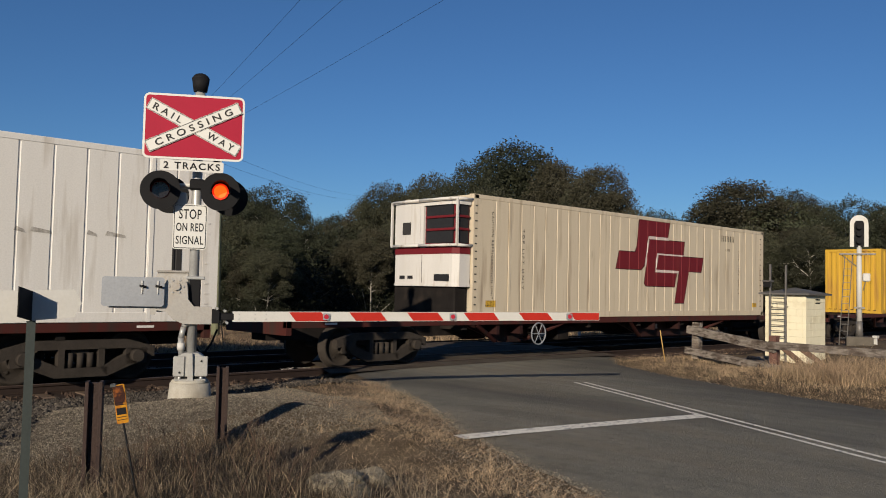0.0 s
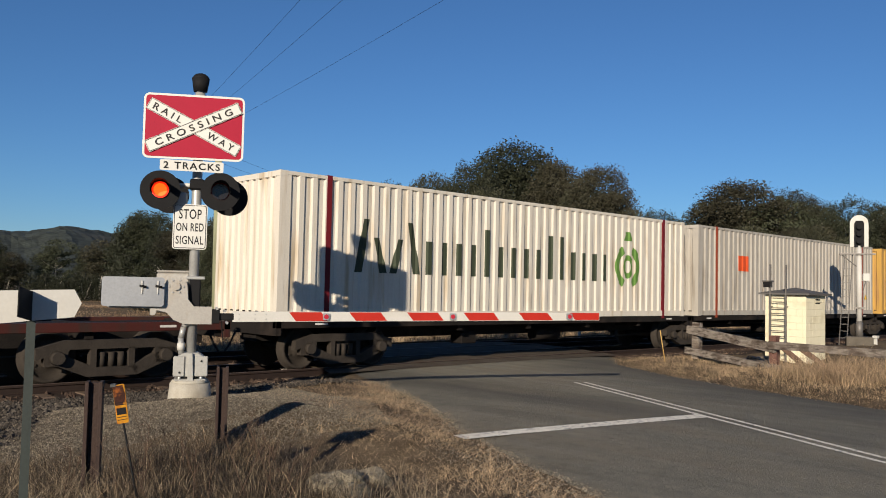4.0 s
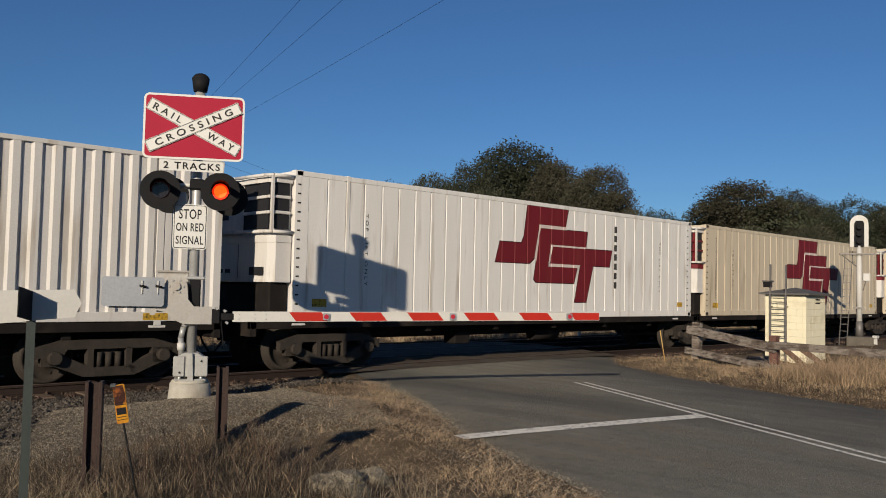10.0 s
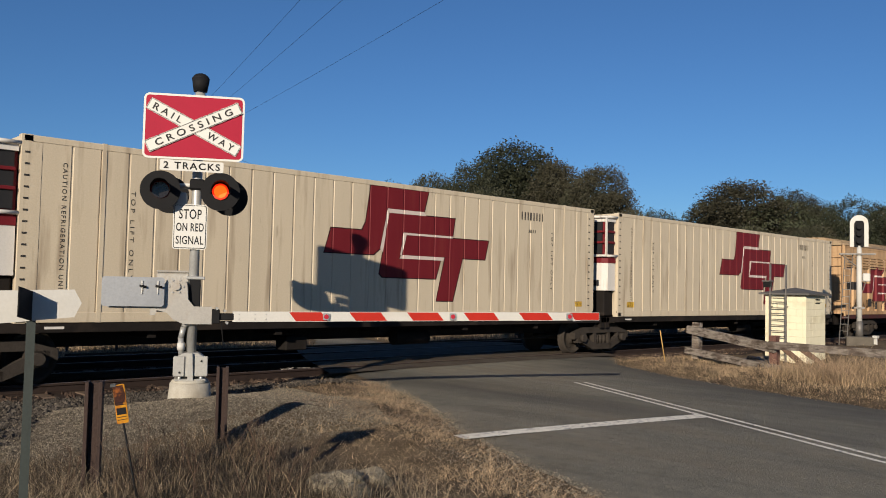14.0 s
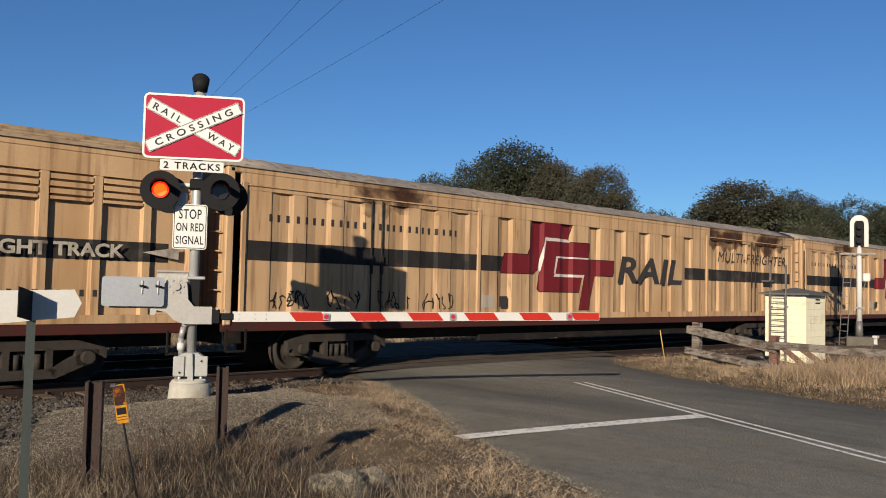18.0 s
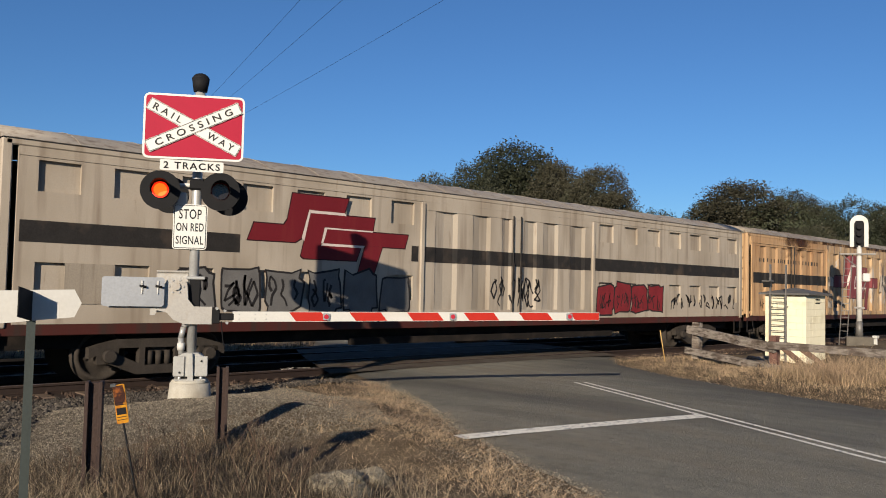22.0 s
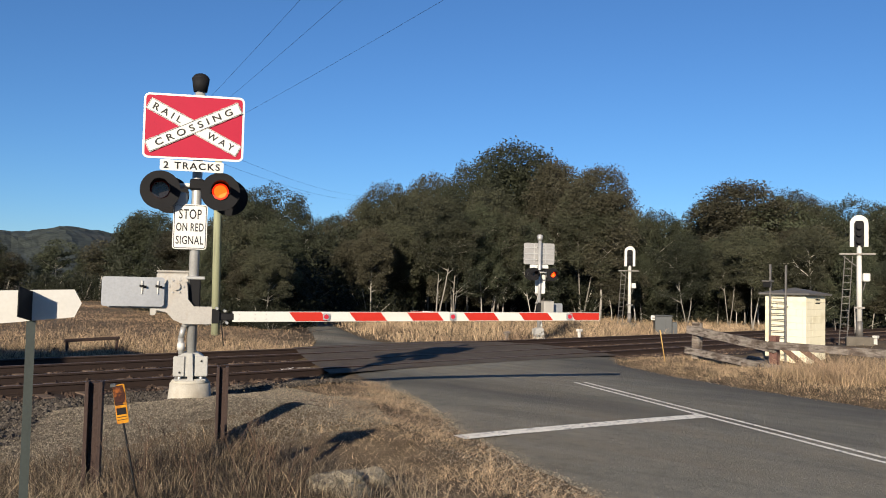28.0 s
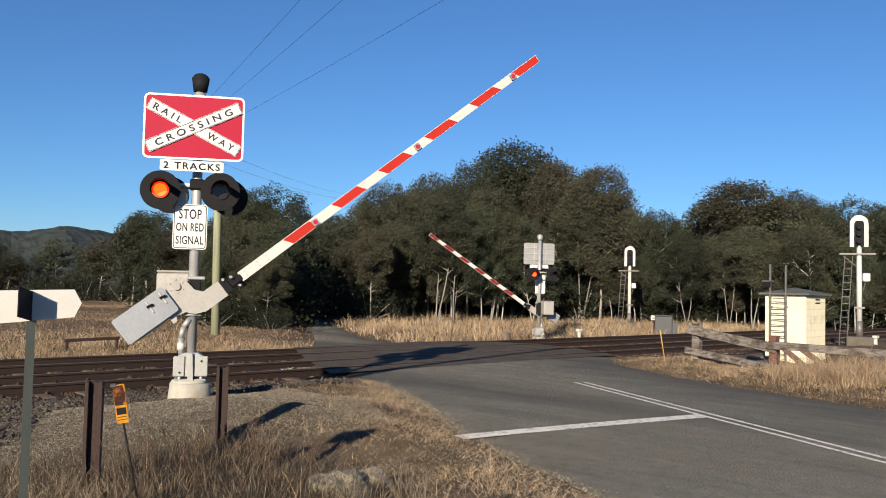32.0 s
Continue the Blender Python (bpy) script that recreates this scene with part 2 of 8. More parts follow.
def ground_z(x, y):
    """The lie of the land: verge, pad at the signal, track bed, far paddock."""
    lo, hi = road_edges(y)
    near = 0.05 + 0.25 * math.exp(-((x - 5.2) ** 2 + (y - 8.8) ** 2) / 2.2) - 0.05 * math.exp(-((x - 3.2) ** 2 + (y - 7.6) ** 2) / 2.0)
    near -= 0.16 * math.exp(-((x - 5.0) ** 2 / 0.7 + (y - 6.4) ** 2 / 1.3)) + 0.10 * smooth01(10.2, 11.6, y) * smooth01(8.5, 6.0, x)
    near -= 0.30 * math.exp(-((x - 23.6) ** 2 + (y - 10.0) ** 2) / 5.0) + 0.15 * math.exp(-((x - 19.9) ** 2 + (y - 10.2) ** 2) / 4.0)
    near += 0.05 * noise.noise(Vector((x * 0.7, y * 0.7, 0))) + 0.03 * noise.noise(Vector((x * 2.1, y * 2.1, 4)))
    bed = -0.19
    far = -0.27 + 0.08 * noise.noise(Vector((x * 0.12, y * 0.12, 9))) + 0.25 * smooth01(21, 27, y) * smooth01(30, 0, x)
    far -= 0.22 * math.exp(-((x - 27.0) ** 2 + (y - 22.8) ** 2) / 5.0)
    k1, k2 = smooth01(11.8, 13.3, y), smooth01(19.5, 20.6, y)
    z = near * (1 - k1) + bed * k1
    z = z * (1 - k2) + far * k2
    d = max(lo - x, x - hi)
    k = 1 - smooth01(0.05, 1.1, d)
    return z * (1 - k) + (road_fall(y) - 0.07) * k


def axis_steps(stops):
    out = []
    for a, b, s in stops:
        n = max(1, round((b - a) / s))
        out += [a + (b - a) * i / n for i in range(n)]
    return out + [stops[-1][1]]


GX = axis_steps([(-2500, -500, 400), (-500, -60, 44), (-60, -6, 3), (-6, 26, 0.33), (26, 60, 1.2), (60, 200, 10), (200, 600, 50), (600, 2800, 440)])
GY = axis_steps([(-600, -60, 108), (-60, -4, 4), (-4, 22, 0.33), (22, 50, 1.2), (50, 200, 10), (200, 700, 50), (700, 3200, 500)])
gv = [(x, y, ground_z(x, y)) for y in GY for x in GX]
nx = len(GX)
gf = [(j * nx + i, j * nx + i + 1, (j + 1) * nx + i + 1, (j + 1) * nx + i) for j in range(len(GY) - 1) for i in range(nx - 1)]
ground = tagged(new("ground", flat_mesh("ground", gv, gf, SOIL, True)), "dry brown winter grass and bare soil", "ground", kind="structure")

# the sealed road, level with the rails where it crosses them
ry = axis_steps([(-60, -4, 4), (-4, 22, 0.5), (22, 90, 2)])
rv, rf = [], []
for y in ry:
    lo, hi = road_edges(y)
    lo += 0.10 * noise.noise(Vector((0, y * 1.7, 1)))
    hi += 0.10 * noise.noise(Vector((5, y * 1.7, 1)))
    for k in range(9):
        u = k / 8
        rv.append((lo + (hi - lo) * u, y, road_fall(y) - 0.012 - 0.03 * (2 * u - 1) ** 2 - (0.03 if k in (0, 8) else 0)))
for j in range(len(ry) - 1):
    for k in range(8):
        a = j * 9 + k
        rf.append((a, a + 1, a + 10, a + 9))
road_me = flat_mesh("road", rv, rf, ASPHALT, True)
across = road_me.attributes.new("across", "FLOAT", "POINT")
across.data.foreach_set("value", [(k % 9) / 8 for k in range(len(rv))])
road = tagged(new("road", road_me), "worn grey asphalt country road over the crossing", "road", kind="structure")


def stripe(name, a, b, width, parent, lift=0.004):
    """A painted line on the road from a to b."""
    a, b = Vector((*a, 0)), Vector((*b, 0))
    d = (b - a)
    n = max(2, int(d.length / 0.4))
    side = Vector((-d.y, d.x, 0)).normalized() * width / 2
    vs, fs = [], []
    for i in range(n + 1):
        p = a + d * i / n
        lo, hi = road_edges(p.y)
        u = 2 * (p.x - lo) / (hi - lo) - 1
        z = -0.012 - 0.03 * u * u + lift
        vs += [(p + side)[:2] + (z,), (p - side)[:2] + (z,)]
    for i in range(n):
        fs.append((2 * i, 2 * i + 1, 2 * i + 3, 2 * i + 2))
    ob = new(name, flat_mesh(name, vs, fs, ROADPAINT))
    ob.parent = parent
    return ob


def near(ob, label):
    ob["label"] = label
    return ob


# rust-stained surfacing between the rails, parted by the flange grooves
for y0, y1 in ((13.45, 14.225), (14.37, 15.73), (15.88, 17.53), (17.68, 19.04), (19.19, 19.75)):
    cv, cf = [], []
    for y in (y0, y1):
        lo, hi = road_edges(y)
        for k in range(17):
            u = k / 16
            cv.append((lo - 0.6 + (hi - lo + 0.9) * u, y, -0.006 - 0.022 * (2 * u - 1) ** 2))
    for k in range(16):
        cf.append((k, k + 1, k + 18, k + 17))
    near_panel = new("crossing_panel", flat_mesh("crossing_panel", cv, cf, CROSSBROWN, True))
    near_panel.parent = road
    near_panel["label"] = "rust-brown surfacing between the rails"
GROOVE = mat("dark_flange_groove", (0.014, 0.011, 0.010), 0.9, 0, 0.3, 6, 0.0)
for y in (14.298, 15.802, 17.608, 19.112):
    lo, hi = road_edges(y)
    gv_ = [(lo - 0.6 + (hi - lo + 0.9) * k / 16, yy, -0.007 - 0.022 * (k / 8 - 1) ** 2) for yy in (y - 0.072, y + 0.072) for k in range(17)]
    groove = new("flange_groove", flat_mesh("flange_groove", gv_, [(k, k + 1, k + 18, k + 17) for k in range(16)], GROOVE))
    groove.parent = road
    groove["label"] = "dark flange groove beside the rail"
near(stripe("stop_line", (6.88, 7.0), (10.72, 6.06), 0.27, road), "worn white stop line")
for off in (-0.095, 0.095):
    near(stripe("centre_line", (12.64 + off, 9.68 - off * 0.4), (9.42 + off, 3.24 - off * 0.4), 0.075, road), "worn white double centre line")
    near(stripe("centre_line", (9.42 + off, 3.24 - off * 0.4), (7.1 + off, -4.0 - off * 0.4), 0.075, road), "worn white double centre line")

TRACKS = (15.05, 18.36)
RAIL_X0, RAIL_X1 = -70.0, 260.0


def rail_profile():
    h = [(0.0, 0.0), (0.033, -0.004), (0.035, -0.035), (0.010, -0.05), (0.009, -0.13), (0.065, -0.145), (0.065, -0.158)]
    return h + [(-x, z) for x, z in reversed(h[1:])] + []


def rail(y, label):
    ob = thing("rail", pose(0, y, 0), label, "rail", "rails of the two tracks", "structure")
    prof = rail_profile()
    vs = [(X, px_, pz_) for X in (RAIL_X0, RAIL_X1) for px_, pz_ in prof]
    n = len(prof)
    fs = [(i, (i + 1) % n, n + (i + 1) % n, n + i) for i in range(n)]
    part("web_and_foot", flat_mesh("web_and_foot", vs, fs, RUSTRAIL), None, ob)
    part("running_surface", boxed(RAIL_X0, RAIL_X1, -0.030, 0.030, -0.003, 0.001), RAILTOP, ob, "worn running surface")
    return ob


for ty in TRACKS:
    for s in (-0.752, 0.752):
        rail(ty + s, "rusty steel rail spiked to the sleepers" if ty < 16 else "rusty steel rail of the second track")
# ---- the crossing signals with their boom gates ----
CASTGREY = mat("pale_cast_grey", (0.31, 0.306, 0.288), 0.6, 0.1, 0.15, 6, 0.15, 40, (0.30, 0.29, 0.27), 0.3)
MAST = (5.467, 10.893, 0.062)
MAST_SIZE = 1.094
TURN = -27.0
LENSES = []
BOOMS = []


def disc(r, y0, y1, cx=0.0, cz=0.0, n=36):
    return prismed(ellipse(cx, cz, r, r, n), y0, y1)


def flasher(parent, x, y, z, facing, phase, shell=None):
    """One flashing unit: backing disc, hood, housing and a lens that shows its lit or its dark face."""
    unit = part("flashing_light", disc(0.242, -0.012, 0.012), BLACK, parent, "round black backing board with a red light")
    unit.matrix_local = pose(x, y, z, 0, 0, 0 if facing < 0 else 180)
    bm = bmesh.new()
    for k in range(18):
        a0, a1 = radians(-12 + 204 * k / 18), radians(-12 + 204 * (k + 1) / 18)
        drop = lambda a: 0.30 * (0.55 + 0.45 * max(0, math.sin(a)))
        for r0, r1 in ((0.125, 0.118),):
            p = [bm.verts.new((r0 * math.cos(a0), -0.012, r0 * math.sin(a0))), bm.verts.new((r0 * math.cos(a1), -0.012, r0 * math.sin(a1))),
                 bm.verts.new((r1 * math.cos(a1), -0.012 - drop(a1), r1 * math.sin(a1))), bm.verts.new((r1 * math.cos(a0), -0.012 - drop(a0), r1 * math.sin(a0)))]
            bm.faces.new(p)
    bmesh.ops.remove_doubles(bm, verts=bm.verts, dist=1e-4)
    bmesh.ops.solidify(bm, geom=bm.faces[:], thickness=0.004)
    part("hood", bm, BLACK, unit, "black cowl over the lens")
    part("housing", tubed((0, 0.012, 0), (0, 0.16, 0), 0.13, 0.10, 20), shell or BLACK, unit)
    bm = bmesh.new()
    rings = [[bm.verts.new((r * math.cos(k * math.tau / 28), y_, r * math.sin(k * math.tau / 28))) for k in range(28)] for r, y_ in ((0.080, -0.006), (0.102, -0.003), (0.102, 0.0))]
    bm.faces.new(rings[0]).material_index = 0
    bm.faces.new(list(reversed(rings[2]))).material_index = 1
    for a, b, slot in ((rings[0], rings[1], 2), (rings[1], rings[2], 1)):
        for k in range(28):
            bm.faces.new((a[(k + 1) % 28], a[k], b[k], b[(k + 1) % 28])).material_index = slot
    lens = part("lens", bm, LENSON, unit, "red lens, lit in turn")
    lens.data.materials.append(LENSOFF)
    lens.data.materials.append(LENSRIM)
    lens.matrix_local = pose(0, -0.03, 0)
    LENSES.append((lens, phase))
    return unit


def plate(parent, name, x0, x1, z0, z1, y, material, label="", r=0.03, border=None, t=0.004, edge=0.012):
    """A flat sign with rounded corners, and a rim in another colour."""
    if border:
        base = part(name, prismed(rounded(x0, x1, z0, z1, r), y, y + t), border, parent, label)
        part("sign_face", prismed(rounded(x0 + edge, x1 - edge, z0 + edge, z1 - edge, max(0.005, r - edge)), y - 0.003, y - 0.0005), material, base)
        return base
    return part(name, prismed(rounded(x0, x1, z0, z1, r), y, y + t), material, parent, label)


def lettering(parent, body, size, width, x, y, z, turn=0.0, material=None, bold=0.0, spacing=1.0):
    letters(text_mesh(body, size, width, material or LETTER, bold, spacing), parent, Matrix.Translation((x, y, z)) @ Matrix.Rotation(radians(-turn), 4, "Y"))


def boom_assembly(parent, px_, pz_, y, reach):
    """The arm casting on its pivot, with counterweight and striped boom that ends at reach; local x runs along the boom."""
    arm_poly = [(-0.10, 0.10), (0.06, 0.10), (0.13, 0.04), (0.15, -0.16), (0.22, -0.25), (0.44, -0.25), (0.44, -0.47),
                (0.10, -0.47), (-0.02, -0.42), (-0.10, -0.33), (-0.22, -0.30), (-0.24, -0.36), (-0.30, -0.36), (-0.30, -0.28), (-0.14, -0.22), (-0.14, 0.02)]
    arm_poly = list(reversed([(x, z) for x, z in arm_poly]))
    arm = part("boom_arm", prismed(arm_poly, -0.05, 0.02), SILVERCAST, parent, "scuffed white cast arm carrying the boom")
    part("hub", tubed((0, -0.075, 0), (0, -0.05, 0), 0.05, seg=16), SILVERCAST, arm)
    for k in range(6):
        a = k * math.tau / 6
        part("bolt", tubed((0.085 * math.cos(a), -0.062, 0.085 * math.sin(a)), (0.085 * math.cos(a), -0.05, 0.085 * math.sin(a)), 0.012, seg=6), GALV, arm)
    cw = part("counterweight", prismed(rounded(-0.86, -0.14, -0.255, 0.105, 0.035), -0.115, -0.085), GREYPLATE, arm, "grey steel counterweight plate")
    part("back_plate", prismed(rounded(-0.80, -0.20, -0.28, 0.07, 0.03), 0.03, 0.06), GREYPLATE, cw)
    for x in (-0.40, -0.215):
        part("bolt_handle", tubed((x, -0.125, -0.10), (x, -0.125, 0.06), 0.009, seg=6), WHITEPAINT, cw)
        part("bolt_handle", tubed((x - 0.03, -0.14, 0.0), (x + 0.05, -0.14, -0.015), 0.014, seg=8), BLACK, cw)
    part("clamp", boxed(0.44, 0.54, -0.06, 0.06, -0.46, -0.28, bevel=0.01), BLACK, arm, "black breakaway clamp")
    part("clamp_bracket", boxed(0.53, 0.72, -0.03, 0.03, -0.42, -0.33, bevel=0.01), BLACK, arm)
    for x, z in ((0.50, -0.27), (0.60, -0.30), (0.63, -0.45)):
        part("clamp_bolt", tubed((x, -0.09, z), (x, 0.05, z), 0.018, seg=8), GALV, arm)
    part("cable", tubed((0.56, -0.02, -0.43), (0.60, 0.0, -0.75), 0.007, seg=5), BLACK, arm)
    # the boom rises a little towards its tip
    x0, x1, h0, h1 = 0.70, reach, 0.066, 0.057
    k = reach / 5.97
    c0, c1 = -0.373, -0.315
    mid = lambda x: c0 + (c1 - c0) * (x - x0) / (x1 - x0)
    half = lambda x: h0 + (h1 - h0) * (x - x0) / (x1 - x0)
    rim = 0.90
    bar = lambda a, b, lean: [(a + lean / 2, mid(a) - half(a) * rim), (b + lean / 2, mid(b) - half(b) * rim), (b - lean / 2, mid(b) + half(b) * rim), (a - lean / 2, mid(a) + half(a) * rim)]
    boom = part("boom", prismed([(x0, mid(x0) - half(x0)), (x1, mid(x1) - half(x1)), (x1, mid(x1) + half(x1)), (x0, mid(x0) + half(x0))], -0.025, 0.025),
                WHITEPAINT, arm, "white boom with slanted red bands")
    reds = ((1.46, 1.88), (2.26, 2.69), (3.06, 3.50), (3.88, 4.33), (4.72, 5.17), (5.53, 5.97))
    for a, b in reds:
        poly = bar(a * k, b * k, 0.09)
        if b > 5.8:
            poly = [poly[0], (x1 - 0.006, poly[1][1]), (x1 - 0.006, poly[2][1]), poly[3]]
        for y0, y1, paint in ((-0.0275, -0.0255, BOOMRED), (0.0255, 0.0275, DULLRED)):
            part("red_band", prismed(poly, y0, y1), paint, boom)
    for x in (1.90 * k, 3.67 * k, 5.47 * k):
        lamp = part("boom_lamp", prismed(rounded(x - 0.042, x + 0.042, mid(x) - 0.045, mid(x) + 0.045, 0.012), -0.055, -0.028), GREYPLATE, boom, "small red lamp on the boom")
        part("lamp_lens", disc(0.032, -0.06, -0.0555, x, mid(x), 16), LENSREFL, lamp)
    for x in (0.78, 0.98, 1.12):
        for dz in (-0.03, 0.03):
            part("bolt", tubed((x, -0.032, mid(x) + dz), (x, -0.025, mid(x) + dz), 0.010, seg=6), GALV, boom)
    arm.matrix_local = pose(px_, y, pz_, 0, 0, 2.5)
    BOOMS.append((arm, px_, y, pz_, 2.5))
    return arm


def crossing_signal(m, far=False):
    """Mast on a concrete footing with sign board, flashers, bell, mechanism and boom."""
    ob = thing("crossing_signal", m, "railway crossing signal mast with red lights and a striped boom gate" if not far else
               "second crossing signal mast beyond the tracks, seen from behind", "crossing signal", "crossing signals")
    bm = bmesh.new()
    tube(bm, (0, 0, -0.25), (0, 0, 0.22), 0.292, 0.245, 40)
    tube(bm, (0, 0, 0.22), (0, 0, 0.26), 0.245, 0.21, 40)
    part("footing", bm, CONCRETE, ob, "round pale concrete footing")
    bm = bmesh.new()
    prism(bm, [(-0.185, 0.30), (0.185, 0.30), (0.165, 0.55), (0.09, 0.60), (-0.09, 0.60), (-0.165, 0.55)], -0.14, 0.14)
    bmesh.ops.bevel(bm, geom=bm.edges[:], offset=0.012, segments=1, affect="EDGES")
    base = part("junction_box", bm, CASTGREY, ob, "pale grey cast junction box at the foot")
    for x in (-0.13, 0.13):
        part("cover_plate", boxed(x - 0.078, x + 0.058 if x < 0 else x + 0.078, -0.165, -0.14, 0.31, 0.56, bevel=0.008), CASTGREY, base)
        part("cover_bolt", tubed((x, -0.175, 0.36 if x < 0 else 0.50), (x, -0.165, 0.36 if x < 0 else 0.50), 0.014, seg=6), BLACK, base)
        part("foot_bolt", tubed((x, -0.13, 0.25), (x, -0.13, 0.32), 0.022, seg=8), GALV, base)
    part("centre_rib", prismed([(-0.035, 0.26), (0.035, 0.26), (0.018, 0.60), (-0.018, 0.60)], -0.185, -0.14), CASTGREY, base)
    part("base_flange", boxed(-0.19, 0.19, -0.17, 0.17, 0.255, 0.275, bevel=0.005), CASTGREY, base)
    part("mast", tubed((0, 0, 0.58), (0, 0, 3.98), 0.062, seg=20), GALV, ob, "galvanised steel pole")
    bm = bmesh.new()
    pts = [Vector((-0.12, -0.06, 0.58)), Vector((-0.13, -0.06, 0.78)), Vector((-0.10, -0.06, 0.92)), Vector((-0.03, -0.05, 1.02))]
    for a, b in zip(pts, pts[1:]):
        tube(bm, a, b, 0.036, seg=10)
    part("conduit", bm, GALV, ob, "grey flexible conduit")
    part("conduit_joint", tubed((-0.123, -0.06, 0.63), (-0.127, -0.06, 0.72), 0.048, seg=10), WHITEPAINT, ob)
    # mechanism
    mech = part("gate_mechanism", boxed(-0.45, -0.05, 0.03, 0.40, 1.10, 1.60, bevel=0.02), SILVERCAST, ob, "white boom mechanism housing")
    part("mechanism_lid", boxed(-0.452, -0.045, 0.02, 0.41, 1.60, 1.63, bevel=0.012), SILVERCAST, mech)
    part("side_bracket", boxed(-0.05, 0.09, -0.07, 0.10, 1.06, 1.56, bevel=0.015), BLACK, mech, "black mounting bracket on the pole")
    part("pole_clamp", boxed(-0.09, 0.14, -0.09, 0.09, 1.52, 1.56, bevel=0.01), GALV, mech)
    part("pole_clamp", boxed(-0.09, 0.11, -0.09, 0.09, 1.06, 1.10, bevel=0.01), GALV, mech)
    # sign board with crossed blades
    board = plate(ob, "crossbuck_board", -0.650, 0.575, 3.020, 3.840, -0.22, SIGNRED, "red board with a white crossbuck reading railway crossing", 0.07, SIGNWHITE, edge=0.026)
    board.matrix_local = pose(0, 0, 0, 0, 0, -6)
    for x in (-0.30, 0.16):
        part("board_strap", boxed(x - 0.02, x + 0.02, -0.213, -0.203, 3.10, 3.80), GALV, board)
    for z in (3.22, 3.70):
        part("board_bracket", boxed(-0.05, 0.05, -0.195, -0.05, z - 0.03, z + 0.03), GALV, ob)
    if far:
        for z in (3.20, 3.43, 3.66):
            part("back_rib", boxed(-0.60, 0.53, -0.2135, -0.19, z - 0.02, z + 0.02), GALV, board)
        part("back_sheet", prismed(rounded(-0.65, 0.575, 3.02, 3.84, 0.07), -0.2155, -0.2135), SIGNBACK, board, "grey back of the sign")
    cx, cz = -0.037, 3.430
    for turn, words in ((27.0, ()), (-26.0, ())):
        blade = part("crossbuck_blade", prismed([(-0.62, -0.078), (0.62, -0.078), (0.62, 0.078), (-0.62, 0.078)], -0.004 - (0.002 if turn > 0 else 0), 0.0), SIGNWHITE, ob)
        blade.matrix_local = pose(0, 0, 0, 0, 0, -6) @ Matrix.Translation((cx, -0.227 if turn > 0 else -0.2365, cz)) @ Matrix.Rotation(radians(turn), 4, "Y")
        if not far:
            for z in (-0.070, 0.070):
                part("blade_edging", boxed(-0.612, 0.612, -0.0072, -0.0062, z - 0.003, z + 0.003), LETTER, blade)
            for x in (-0.612, 0.612):
                part("blade_edging", boxed(x - 0.003, x + 0.003, -0.0072, -0.0062, -0.067, 0.067), LETTER, blade)
            for body, at in ((("RAIL", -0.36), ("WAY", 0.37)) if turn > 0 else (("CROSSING", 0.0),)):
                wide = {"RAIL": 0.38, "WAY": 0.36, "CROSSING": 1.02}[body]
                lettering(blade, body, 0.086, wide, at, -0.0085, 0.0, 0, bold=0.0012, spacing=1.6)
    p = plate(ob, "tracks_plate", -0.452, 0.314, 2.872, 3.006, -0.215, SIGNWHITE, "white plate reading 2 tracks", 0.02)
    if not far:
        lettering(p, "2 TRACKS", 0.088, 0.68, -0.069, -0.2175, 2.939, bold=0.0018, spacing=1.25)
    part("plate_bracket", boxed(-0.03, 0.03, -0.211, -0.05, 2.91, 2.95), GALV, ob)
    p = plate(ob, "stop_plate", -0.275, 0.140, 1.900, 2.470, -0.085, SIGNWHITE, "white plate reading stop on red signal", 0.035, SIGNWHITE)
    if not far:
        rim = prismed(rounded(-0.263, 0.128, 1.912, 2.458, 0.028), -0.0895, -0.0885)
        part("black_rim", rim, LETTER, p)
        part("sign_face", prismed(rounded(-0.255, 0.120, 1.920, 2.450, 0.022), -0.0912, -0.0898), SIGNWHITE, p)
        for body, w, z, s in (("STOP", 0.275, 2.345, 0.125), ("ON RED", 0.335, 2.180, 0.105), ("SIGNAL", 0.335, 2.015, 0.105)):
            lettering(p, body, s, w, -0.068, -0.0925, z, bold=0.0012, spacing=1.08)
    # cross arm and flashers, two each way
    arm = part("cross_arm", tubed((-0.36, -0.02, 2.70), (0.36, -0.02, 2.745), 0.028, seg=10), WHITEPAINT, ob, "white pipe arm")
    part("arm_collar", boxed(-0.09, 0.09, -0.09, 0.09, 2.66, 2.80, bevel=0.02), BLACK, arm)
    flasher(ob, -0.434, -0.20, 2.622, -1, 1, WHITEPAINT if far else None)
    flasher(ob, 0.286, -0.20, 2.635, -1, 0, WHITEPAINT if far else None)
    flasher(ob, -0.34, 0.46, 2.63, 1, 0 if far else 1)
    flasher(ob, 0.42, 0.46, 2.63, 1, 1 if far else 0)
    part("rear_arm", tubed((-0.30, 0.10, 2.70), (0.38, 0.12, 2.72), 0.026, seg=10), WHITEPAINT, ob, "white pipe arm of the rear lights")
    for x in (-0.32, 0.40):
        part("rear_stem", tubed((x, 0.10, 2.70), (x, 0.32, 2.65), 0.03, seg=8), WHITEPAINT, ob)
    part("light_bracket", boxed(-0.25, -0.11, -0.06, 0.02, 2.42, 2.62, bevel=0.02), WHITEPAINT, ob)
    bell = part("bell", tubed((0, -0.01, 3.93), (0, -0.01, 4.10), 0.085, 0.112, 20), GALV if far else BLACK, ob, "grey warning bell on top of the pole" if far else "black warning bell on top of the pole")
    bm = bmesh.new()
    bmesh.ops.create_uvsphere(bm, u_segments=18, v_segments=10, radius=0.11)
